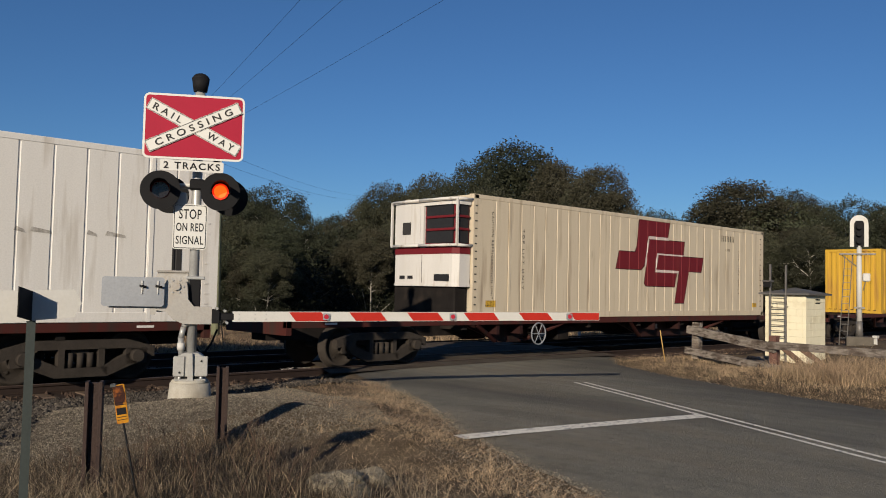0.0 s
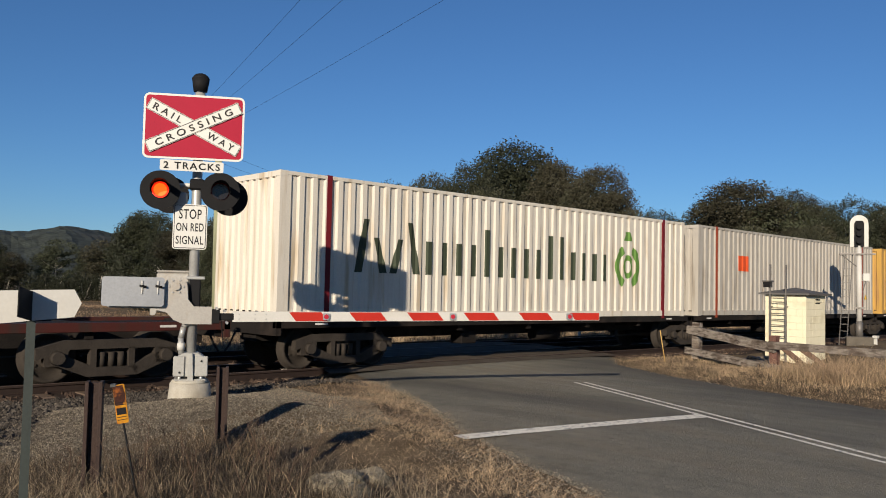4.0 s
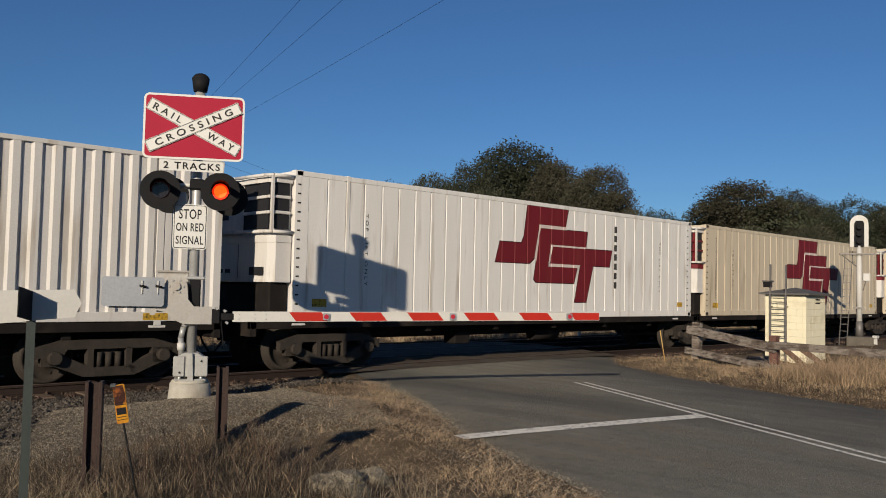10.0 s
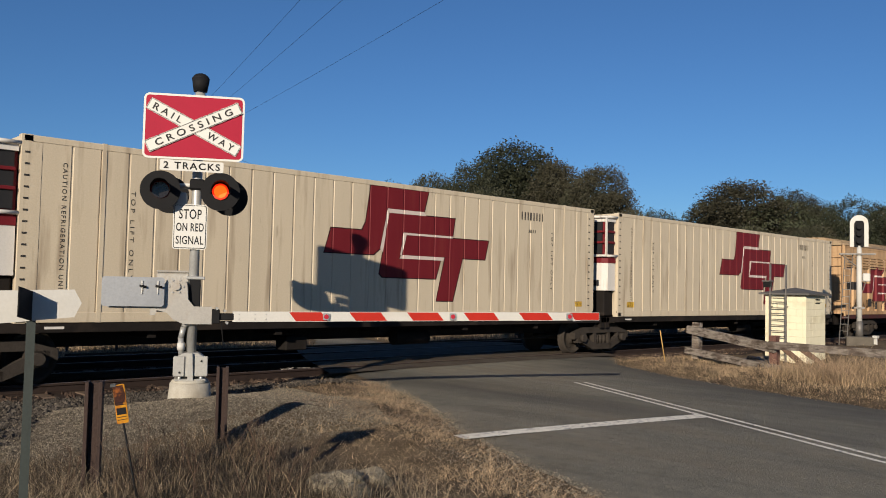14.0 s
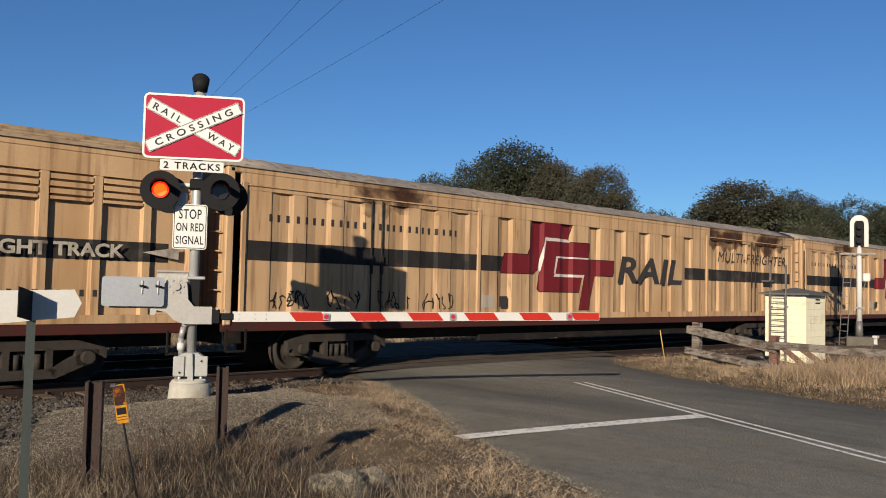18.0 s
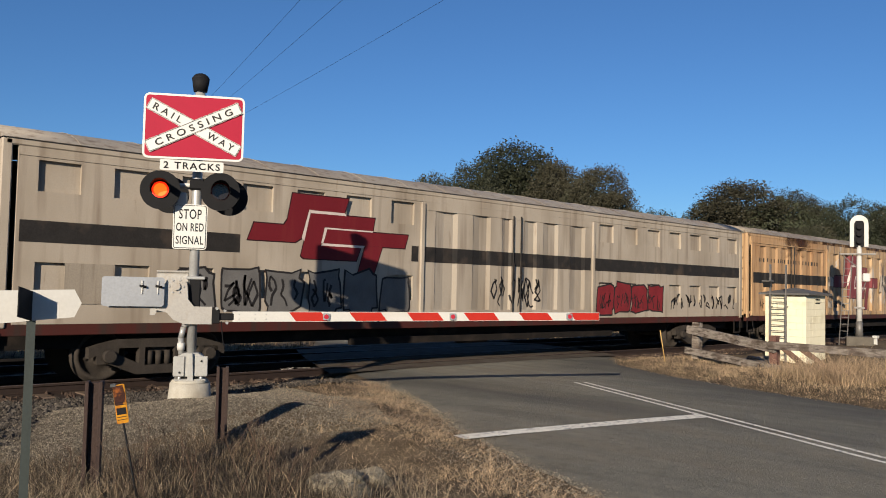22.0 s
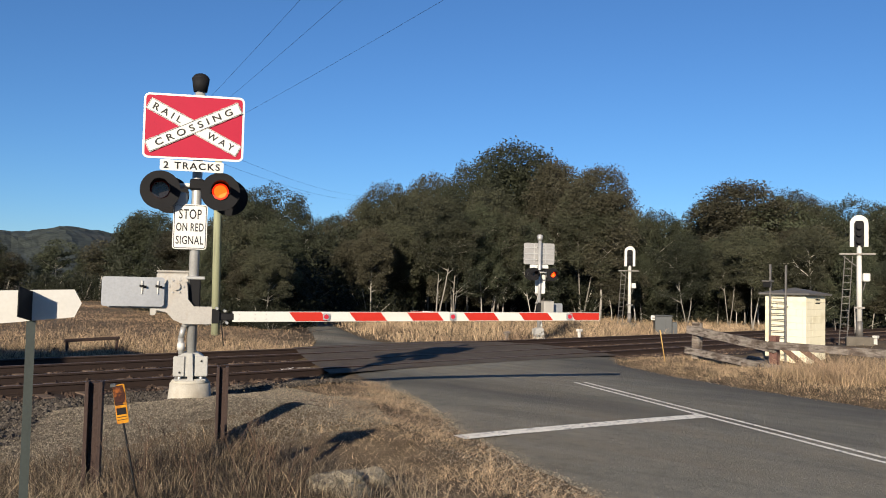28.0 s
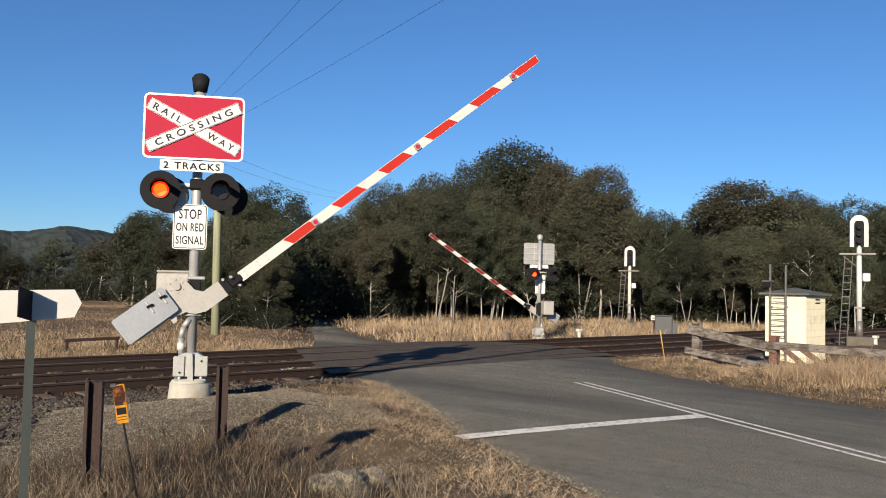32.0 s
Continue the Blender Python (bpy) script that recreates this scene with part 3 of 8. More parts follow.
    for v in bm.verts:
        v.co = Vector((v.co.x, v.co.y - 0.01, 4.09 + v.co.z * 0.72))
    part("bell_cap", bm, GALV if far else BLACK, bell)
    boom_assembly(ob, -0.207, 1.43, -0.10, 5.28 if far else 5.97)
    return ob


signal_near = crossing_signal(pose(*MAST, 0, 0, TURN) @ Matrix.Scale(MAST_SIZE, 4))
signal_far = crossing_signal(pose(26.97, 22.83, -0.51, 0, 0, TURN + 180) @ Matrix.Scale(MAST_SIZE, 4), far=True)
# ---- the freight train ----
SIDE_Y, DECK_Z = 13.865, 1.0
SPEED, SLOWING = 12.982, -0.00236
MOVING = []


def ran(t):
    """How far the train has come past its place at 16 s."""
    return SPEED * (t - 16) + SLOWING * (t - 16) ** 2


def train_rows(x, y, z):
    return [(t, pose(x - ran(t), y, z)) for t in (0, 2, 4, 6, 8, 10, 12, 14, 16, 18, 20, 22, 24, 26, 28, 30, 32)]


def on_train(name, x, label, category, group="", y=SIDE_Y, z=DECK_Z):
    ob = thing(name, pose(x - ran(0), y, z), label, category, group)
    MOVING.append((ob, x, y, z))
    return ob


YELLOW = add_stain(streaky("yellow_paint", (0.47, 0.282, 0.034), (0.33, 0.18, 0.045), 0.4), (0.13, 0.07, 0.03), 3.0, (1.6, 1.6, 0.3), 0.62, 0.80, 0.6)
YELLOW_OLD = add_stain(streaky("faded_yellow_paint", (0.46, 0.275, 0.07), (0.33, 0.19, 0.08), 0.5), (0.14, 0.085, 0.045), 2.4, (1.8, 1.8, 0.22), 0.60, 0.80, 0.6)
GREYBOX = add_stain(streaky("grey_container_paint", (0.37, 0.345, 0.305), (0.24, 0.21, 0.175), 0.35), (0.13, 0.09, 0.065), 3.0, (1.8, 1.8, 0.25), 0.63, 0.80, 0.6)
WHITEBOX = streaky("white_container_paint", (0.54, 0.52, 0.49), (0.36, 0.31, 0.25), 0.25)
CREAMBOX = streaky("cream_container_paint", (0.57, 0.53, 0.46), (0.40, 0.32, 0.22), 0.3)
BEIGEBOX = add_stain(streaky("dusty_beige_paint", (0.495, 0.425, 0.320), (0.31, 0.25, 0.18), 0.30), (0.17, 0.125, 0.085), 5.0, (1.6, 1.6, 0.35), 0.64, 0.82, 0.6)
SMOOTHWHITE = streaky("smooth_white_panel", (0.63, 0.61, 0.575), (0.42, 0.38, 0.33), 0.25)
EMBLEMEDGE = mat("emblem_edge", (0.030, 0.010, 0.011), 0.6, 0, 0.2, 6, 0)
LOGORED = streaky("logo_red", (0.128, 0.012, 0.017), (0.14, 0.020, 0.02), 0.3)
POSTRED = streaky("post_red_brown", (0.27, 0.055, 0.025), (0.16, 0.05, 0.03), 0.3)
WAGONRED = streaky("wagon_red_oxide", (0.058, 0.017, 0.014), (0.036, 0.022, 0.018), 0.5)
BELLYRED = streaky("grimy_oxide_girder", (0.026, 0.011, 0.010), (0.014, 0.011, 0.010), 0.5)
WAGONBLACK = mat("grimy_underframe", (0.012, 0.010, 0.009), 0.85, 0, 0.35, 4, 0.3, 40, (0.028, 0.021, 0.017), 0.3)
BOGIE = mat("dusty_bogie_steel", (0.036, 0.030, 0.025), 0.85, 0.0, 0.35, 6, 0.4)
TREAD = mat("polished_tread", (0.45, 0.43, 0.41), 0.3, 1.0, 0.1, 6, 0.0)
DARKMESH = mat("dark_grille", (0.02, 0.02, 0.022), 0.6, 0, 0.2, 20, 0.1)
LABELYEL = mat("yellow_label", (0.44, 0.27, 0.035), 0.5, 0, 0.2, 30, 0, 60, (0.06, 0.045, 0.02), 0.45, (1, 1, 1), 18.0)
PALELINE = mat("pale_emblem_line", (0.52, 0.44, 0.40), 0.6, 0, 0.1, 6, 0)
STENCIL = mat("dark_stencil", (0.035, 0.033, 0.032), 0.7, 0, 0.2, 8, 0)


def corrugation(x0, x1, pitch, depth, flat=0.36):
    """Points (x, inset) along a pressed side."""
    n = max(1, round((x1 - x0) / pitch))
    p = (x1 - x0) / n
    slope = (1 - 2 * flat) / 2
    pts = [(x0, 0.0)]
    for k in range(n):
        a = x0 + k * p
        pts += [(a + flat * p, 0.0), (a + (flat + slope) * p, depth), (a + (2 * flat + slope) * p, depth), (a + p, 0.0)]
    return pts


def sheet(prof, z0, z1, y=0.0, sign=1.0):
    bm = bmesh.new()
    lo = [bm.verts.new((x, y + sign * d, z0)) for x, d in prof]
    hi = [bm.verts.new((x, y + sign * d, z1)) for x, d in prof]
    for i in range(len(prof) - 1):
        q = (lo[i], lo[i + 1], hi[i + 1], hi[i])
        bm.faces.new(q if sign > 0 else tuple(reversed(q)))
    return bm


def clip(poly, xa, xb):
    def half(pts, lim, keep):
        out = []
        for i, a in enumerate(pts):
            b = pts[(i + 1) % len(pts)]
            ia, ib = keep(a[0]), keep(b[0])
            if ia:
                out.append(a)
            if ia != ib:
                t = (lim - a[0]) / (b[0] - a[0])
                out.append((lim, a[1] + t * (b[1] - a[1])))
        return out
    pts = half(poly, xa, lambda x: x >= xa)
    return half(pts, xb, lambda x: x <= xb) if pts else pts


def painted(polys, prof, lift=0.004):
    """Paint that follows the pressed side: polygons in x and z, anticlockwise, each convex."""
    bm = bmesh.new()
    for poly in polys:
        for (xa, da), (xb, db) in zip(prof, prof[1:]):
            if xb - xa < 1e-6:
                continue
            c = clip(poly, xa, xb)
            if len(c) < 3:
                continue
            vs = [bm.verts.new((x, da + (db - da) * (x - xa) / (xb - xa) - lift, z)) for x, z in c]
            try:
                bm.faces.new(vs)
            except ValueError:
                pass
    bmesh.ops.remove_doubles(bm, verts=bm.verts, dist=0.002)
    return bm


def logo_polys(x, z, w, h):
    """The operator's emblem as slanted blocks, in a box w by h whose lower left corner is x, z."""
    blocks = [
        [(0.0, 0.414), (0.262, 0.416), (0.199, 0.618), (0.034, 0.618)],
        [(0.199, 0.618), (0.262, 0.416), (0.300, 0.470), (0.216, 0.681)],
        [(0.216, 0.681), (0.300, 0.470), (0.340, 0.831), (0.243, 1.016)],
        [(0.243, 1.016), (0.340, 0.831), (0.56, 0.831), (0.586, 1.016)],
        [(0.30, 0.255), (0.32, 0.222), (0.399, 0.222), (0.4375, 0.628), (0.352, 0.790)],
        [(0.352, 0.790), (0.4375, 0.628), (0.748, 0.628), (0.762, 0.795)],
        [(0.399, 0.222), (0.642, 0.222), (0.672, 0.390), (0.4147, 0.390)],
        [(0.457, 0.604), (0.434, 0.425), (0.974, 0.425), (0.999, 0.606)],
        [(0.650, 0.018), (0.756, 0.018), (0.818, 0.424), (0.702, 0.424)],
    ]
    return [[(x + u * w, z + v * h) for u, v in b] for b in blocks]


def logo_gaps(x, z, w, h):
    """The pale lines that part the emblem's blocks."""
    gaps = [
        [(0.302, 0.47), (0.318, 0.44), (0.350, 0.790), (0.342, 0.829)],
        [(0.342, 0.829), (0.352, 0.792), (0.575, 0.795), (0.562, 0.829)],
        [(0.4395, 0.626), (0.455, 0.606), (0.748, 0.608), (0.749, 0.626)],
        [(0.4165, 0.392), (0.432, 0.424), (0.698, 0.423), (0.688, 0.392)],
        [(0.420, 0.425), (0.432, 0.425), (0.455, 0.604), (0.4385, 0.626)],
    ]
    return [[(x + u * w, z + v * h) for u, v in b] for b in gaps]


def castings(ob, L, W, H, material):
    for x in (0, L):
        for y in (0, W):
            for z in (0, H):
                sx, sy, sz = (1 if x == 0 else -1), (1 if y == 0 else -1), (1 if z == 0 else -1)
                a, b, c = sorted((x - 0.004 * sx, x + 0.16 * sx)), sorted((y - 0.006 * sy, y + 0.15 * sy)), sorted((z - 0.004 * sz, z + 0.11 * sz))
                part("corner_casting", boxed(*a, *b, *c), material, ob)


def corrugated_container(q, label, paint, L=14.60, post=None, rails=None, pitch=0.309):
    """A 48 foot container with pressed sides and posts at the 40 foot points."""
    W, H = 2.44, 2.896
    ob = on_train("shipping_container", q, label, "container", "containers on the train")
    prof = corrugation(0.14, L - 0.14, pitch, 0.036)
    part("side_wall", sheet(prof, 0.17, H - 0.07, 0.004), paint, ob)
    part("side_wall", sheet(prof, 0.17, H - 0.07, W - 0.004, -1), paint, ob)
    part("roof", boxed(0.02, L - 0.02, 0.03, W - 0.03, H - 0.05, H - 0.012), paint, ob)
    part("floor", boxed(0.03, L - 0.03, 0.03, W - 0.03, 0.10, 0.16), WAGONBLACK, ob)
    for y in (0.0, W - 0.07):
        part("top_rail", boxed(0.1, L - 0.1, y, y + 0.07, H - 0.075, H, bevel=0.006), paint, ob)
        part("bottom_rail", boxed(0.1, L - 0.1, y - 0.004, y + 0.06, 0.01, 0.17, bevel=0.006), rails or paint, ob)
    for x in (0.0, L - 0.14):
        for y in (0.0, W - 0.12):
            part("corner_post", boxed(x, x + 0.14, y, y + 0.12, 0.0, H), paint, ob)
    for x in (1.10, L - 1.22):
        for y in (-0.006, W - 0.054):
            part("load_post", boxed(x, x + 0.12, y, y + 0.06, -0.06, H + 0.012), post or paint, ob, "red-brown lifting post" if post else "")
    ends = corrugation(0.12, W - 0.12, 0.25, 0.04)
    bm = bmesh.new()
    lo = [bm.verts.new((0.012 + d, y, 0.12)) for y, d in ends]
    hi = [bm.verts.new((0.012 + d, y, H - 0.09)) for y, d in ends]
    for i in range(len(ends) - 1):
        bm.faces.new((lo[i + 1], lo[i], hi[i], hi[i + 1]))
    part("end_wall", bm, paint, ob)
    part("end_sill", boxed(0.0, 0.08, 0.1, W - 0.1, 0.0, 0.13), paint, ob)
    part("end_header", boxed(0.0, 0.08, 0.1, W - 0.1, H - 0.11, H), paint, ob)
    for k in (0, 1):
        y0 = 0.12 + k * 1.10
        d = part("door", boxed(L - 0.06, L - 0.02, y0, y0 + 1.09, 0.12, H - 0.11, bevel=0.008), paint, ob)
        for y in (y0 + 0.25, y0 + 0.80):
            part("lock_rod", tubed((L + 0.005, y, 0.08), (L + 0.005, y, H - 0.08), 0.017, seg=6), GALV, d)
    castings(ob, L, W, H, paint)
    ob["prof"] = 0
    return ob, prof


def panel_container(q, label, paint, L=14.60, unit=None, pitch=0.47):
    """An insulated container: flat sides with raised seams, a rivetted end frame and a cooling unit on its end."""
    W, H = 2.48, 2.93
    ob = on_train("refrigerated_container", q, label, "container", "containers on the train")
    prof = [(0.30, 0.0)]
    n = round((L - 0.6) / pitch)
    for k in range(1, n):
        x = 0.3 + k * (L - 0.6) / n
        prof += [(x - 0.022, 0.0), (x - 0.012, 0.012), (x + 0.012, 0.012), (x + 0.022, 0.0)]
    prof.append((L - 0.30, 0.0))
    part("side_wall", sheet(prof, 0.16, H - 0.10, 0.002), paint, ob)
    part("side_wall", sheet(prof, 0.16, H - 0.10, W - 0.002, -1), paint, ob)
    part("roof", boxed(0.02, L - 0.02, 0.02, W - 0.02, H - 0.06, H - 0.01), paint, ob)
    part("floor", boxed(0.02, L - 0.02, 0.03, W - 0.03, 0.05, 0.15), WAGONBLACK, ob)
    for y in (-0.006, W - 0.054):
        part("top_rail", boxed(0.02, L - 0.02, y, y + 0.06, H - 0.11, H, bevel=0.012), paint, ob)
        part("bottom_rail", boxed(0.02, L - 0.02, y, y + 0.06, 0.0, 0.165, bevel=0.008), paint, ob)
    for x in (0.0, L - 0.30):
        for y in (-0.004, W - 0.056):
            e = part("end_frame", boxed(x, x + 0.30, y, y + 0.06, 0.165, H - 0.11), paint, ob)
            for k in range(14):
                z = 0.3 + k * 0.18
                if y < 0:
                    part("rivet_plate", boxed(x + 0.05, x + 0.12, y - 0.006, y, z, z + 0.03), STENCIL if unit else paint, e)
        part("end_wall", boxed(x + 0.012 if x == 0 else L - 0.05, x + 0.05 if x == 0 else L - 0.012, 0.05, W - 0.05, 0.05, H - 0.05), paint, ob)
    for x in (1.24, L - 1.30):
        part("load_post", boxed(x, x + 0.07, -0.010, 0.03, 0.0, H + 0.01), paint, ob)
    castings(ob, L, W, H, paint)
    if unit:
        cooling_unit(ob, unit, W)
    return ob, prof


def upright(plan, z0, z1):
    """A plan outline, drawn anticlockwise from below, carried up from z0 to z1."""
    bm = bmesh.new()
    lo = [bm.verts.new((x, y, z0)) for x, y in plan]
    hi = [bm.verts.new((x, y, z1)) for x, y in plan]
    n = len(plan)
    for i in range(n):
        bm.faces.new((lo[(i + 1) % n], lo[i], hi[i], hi[(i + 1) % n]))
    bm.faces.new(lo)
    bm.faces.new(list(reversed(hi)))
    bmesh.ops.recalc_face_normals(bm, faces=bm.faces[:])
    return bm


def cooling_unit(ob, colours, W):
    """The cooling machine hung on the container's leading end: white lower case, grilled upper half, bumper rails."""
    top, low, band = colours
    nose = lambda g: [(-0.02, 0.08 - g), (-0.36 - g, 0.08 - g), (-0.47 - g, 0.22), (-0.505 - g, 0.60), (-0.515 - g, W / 2), (-0.505 - g, W - 0.60), (-0.47 - g, W - 0.22), (-0.36 - g, W - 0.08 + g), (-0.02, W - 0.08 + g)]
    u = part("cooling_unit", upright(nose(0.0), 0.75, 1.62), low, ob, "white refrigeration unit with dark grilles")
    part("upper_case", upright(nose(-0.05), 1.62, 2.74), band, u)
    part("colour_band", upright(nose(0.012), 1.50, 1.64), band, u, "coloured band round the unit")
    part("lower_lip", upright(nose(0.012), 0.73, 0.79), low, u)
    part("top_cap", upright(nose(0.015), 2.66, 2.76), top, u)
    part("front_panel", upright([(-0.44, W * 0.52), (-0.53, W * 0.52), (-0.52, W - 0.60), (-0.485, W - 0.20), (-0.40, W - 0.20)], 1.68, 2.66), top, u, "white access panel")
    part("mullion", boxed(-0.53, -0.435, W * 0.47, W * 0.515, 1.66, 2.72), top, u)
    part("front_grille", boxed(-0.465, -0.435, 0.22, W * 0.46, 1.76, 2.66), DARKMESH, u, "dark grille")
    part("side_grille", boxed(-0.40, -0.07, 0.10, 0.125, 1.76, 2.66), DARKMESH, u, "dark grille")
    for z in (2.05, 2.35):
        part("grille_bar", boxed(-0.50, -0.46, 0.14, W * 0.46, z, z + 0.06, bevel=0.01), band, u)
        part("grille_bar", boxed(-0.46, -0.05, 0.065, 0.105, z, z + 0.06, bevel=0.01), band, u)
    plan = [(0.0, 0.03), (-0.46, 0.03), (-0.56, 0.22), (-0.61, W * 0.5), (-0.56, W - 0.22), (-0.46, W - 0.03), (0.0, W - 0.03)]
    for z in (1.70, 2.79):
        bm = bmesh.new()
        for (xa, ya), (xb, yb) in zip(plan, plan[1:]):
            tube(bm, (xa, ya, z), (xb, yb, z), 0.034, seg=8)
        part("bumper_rail", bm, top, u, "white bumper rail bowed round the unit")
    for y in (0.06, W - 0.06):
        part("corner_stay", boxed(-0.50, -0.45, y - 0.025, y + 0.025, 1.70, 2.79), top, u)
    part("control_screen", boxed(-0.538, -0.50, W * 0.66, W * 0.78, 1.98, 2.28), STENCIL, u, "dark square emblem plate")
    part("seam", boxed(-0.519, -0.48, W * 0.49, W * 0.495, 0.80, 1.48), STENCIL, u)
    part("vent", boxed(-0.522, -0.48, 0.30, 0.78, 0.86, 1.02), DARKMESH, u)
    for y in (1.55, 1.85):
        part("vent", boxed(-0.522, -0.48, y, y + 0.18, 0.90, 0.98), DARKMESH, u)
    part("side_vent", boxed(-0.36, -0.12, 0.092, 0.101, 0.84, 0.98), DARKMESH, u)
    part("fuel_tank", boxed(-0.44, -0.02, 0.15, W - 0.15, 0.02, 0.72, bevel=0.03), WAGONBLACK, ob, "black tank below the unit")


def decal(ob, name, polys, prof, material, label="", lift=0.004):
    return part(name, painted(polys, prof, lift), material, ob, label)


def rect(x0, x1, z0, z1):
    return [(x0, z0), (x1, z0), (x1, z1), (x0, z1)]


def bars(ob, x0, x1, z0, z1, n, prof, material, gap=0.35):
    """Writing too small or too private to spell out: a row of plain bars."""
    w = (x1 - x0) / (n - gap)
    return tagged(decal(ob, "marking", [rect(x0 + k * w, x0 + k * w + w * (1 - gap), z0, z1) for k in range(n)], prof, material), kind="stuff")


def swollen(poly, grow):
    """A convex outline moved outward by about grow."""
    cx, cz = sum(p[0] for p in poly) / len(poly), sum(p[1] for p in poly) / len(poly)
    return [(x + math.copysign(grow, x - cx), z + math.copysign(grow, z - cz)) for x, z in poly]


def emblem(ob, prof, x=5.70, z=0.36, w=4.75, h=2.42, ink=None):
    blocks = logo_polys(x, z, w, h)
    tagged(decal(ob, "emblem_edge", [swollen(p, 0.022) for p in blocks], prof, EMBLEMEDGE, "", 0.003), kind="stuff")
    tagged(decal(ob, "emblem_line", logo_gaps(x, z, w, h), prof, PALELINE, "", 0.006), kind="stuff")
    for some in (blocks[:4], blocks[4:7], blocks[7:]):
        decal(ob, "emblem", some, prof, ink or LOGORED, "dark red slanted emblem block", 0.0045)


def ring(cx, cz, r, wide, a0=0, a1=360, n=20, sx=1.0):
    out = []
    for k in range(n):
        t0, t1 = radians(a0 + (a1 - a0) * k / n), radians(a0 + (a1 - a0) * (k + 1) / n)
        out.append([(cx + sx * (r - wide) * math.cos(t0), cz + (r - wide) * math.sin(t0)), (cx + sx * r * math.cos(t0), cz + r * math.sin(t0)),
                    (cx + sx * r * math.cos(t1), cz + r * math.sin(t1)), (cx + sx * (r - wide) * math.cos(t1), cz + (r - wide) * math.sin(t1))])
    return out


def reefer(q, label, paint, clean, L=14.6):
    c, pr = panel_container(q, label, paint, L, (WHITEBOX, WHITEBOX, WHITEBOX if clean else LOGORED))
    emblem(c, pr)
    if clean:
        for k in range(7):
            decal(c, "marking", [rect(10.55, 10.68, 2.35 - k * 0.26, 2.53 - k * 0.26)], pr, STENCIL)
    else:
        bars(c, 11.62, 12.45, 2.44, 2.64, 8, pr, STENCIL, 0.62)
        bars(c, 11.9, 12.16, 2.13, 2.21, 4, pr, STENCIL, 0.6)
    decal(c, "yellow_label", [rect(0.45, 0.80, 0.26, 0.42)], pr, LABELYEL)
    decal(c, "yellow_label", [rect(L - 0.8, L - 0.5, 0.28, 0.42)], pr, LABELYEL)
    for x in (1.78, L - 1.78):
        letters(text_mesh("TOP LIFT ONLY", 0.075, 1.5, STENCIL, 0.0, 1.5), c, pose(x, -0.001, 1.45) @ Matrix.Rotation(radians(90), 4, "Y"))
    if not clean:
        letters(text_mesh("CAUTION REFRIGERATION UNIT", 0.07, 2.1, STENCIL, 0.0, 1.3), c, pose(0.66, -0.001, 1.50) @ Matrix.Rotation(radians(90), 4, "Y"))
    return c


# containers, from the head of the visible part of the train to its tail
c0, pr = panel_container(-215.5, "white insulated container with smooth sides on a flat wagon", SMOOTHWHITE, 14.6, None, 0.52)
bars(c0, 13.72, 13.90, 0.62, 2.3, 1, pr, STENCIL)
SCRAPE = mat("grey_scrape", (0.30, 0.28, 0.25), 0.8, 0, 0.4, 4, 0.1, 40, (0.5, 0.48, 0.45), 0.5, (1, 1, 1), 7.0)
for xa, xb in ((11.15, 11.32), (11.38, 11.72), (12.25, 12.42), (12.55, 12.9)):
    decal(c0, "scrape", [[(xa, 1.43), (xb, 1.40), (xb - 0.02, 1.45), (xa + 0.03, 1.50)]], pr, SCRAPE)
reefer(-194.35, "dusty beige refrigerated container with a red emblem", BEIGEBOX, False, 14.55)

PATCHWHITE = mat("faded_white_patch", (0.45, 0.42, 0.40), 0.7, 0, 0.3, 4, 0, 30, (0.42, 0.30, 0.12), 0.35, (1.5, 1, 0.4), 4.0)
PATCHBLUE = mat("faded_blue_letters", (0.13, 0.125, 0.14), 0.7, 0, 0.3, 4, 0)
PATCHOLD = mat("ghost_letters", (0.25, 0.185, 0.115), 0.7, 0, 0.4, 4, 0, 30, (0.44, 0.28, 0.09), 0.4, (1.5, 1, 0.4), 5.0)
PATCHORANGE = mat("orange_shape", (0.60, 0.13, 0.035), 0.6, 0, 0.2, 4, 0)
SMEARYEL = mat("yellow_smear", (0.54, 0.38, 0.025), 0.6, 0, 0.3, 2, 0, 30, (0.45, 0.30, 0.06), 0.3, (2, 1, 0.3), 3.0)
LEAFGREEN = mat("leaf_green_paint", (0.10, 0.20, 0.045), 0.6, 0, 0.2, 4, 0)
DARKGREEN = mat("dark_green_letters", (0.045, 0.055, 0.035), 0.6, 0, 0.2, 4, 0)
ORANGE = mat("orange_red_square", (0.52, 0.07, 0.02), 0.6, 0, 0.15, 4, 0)


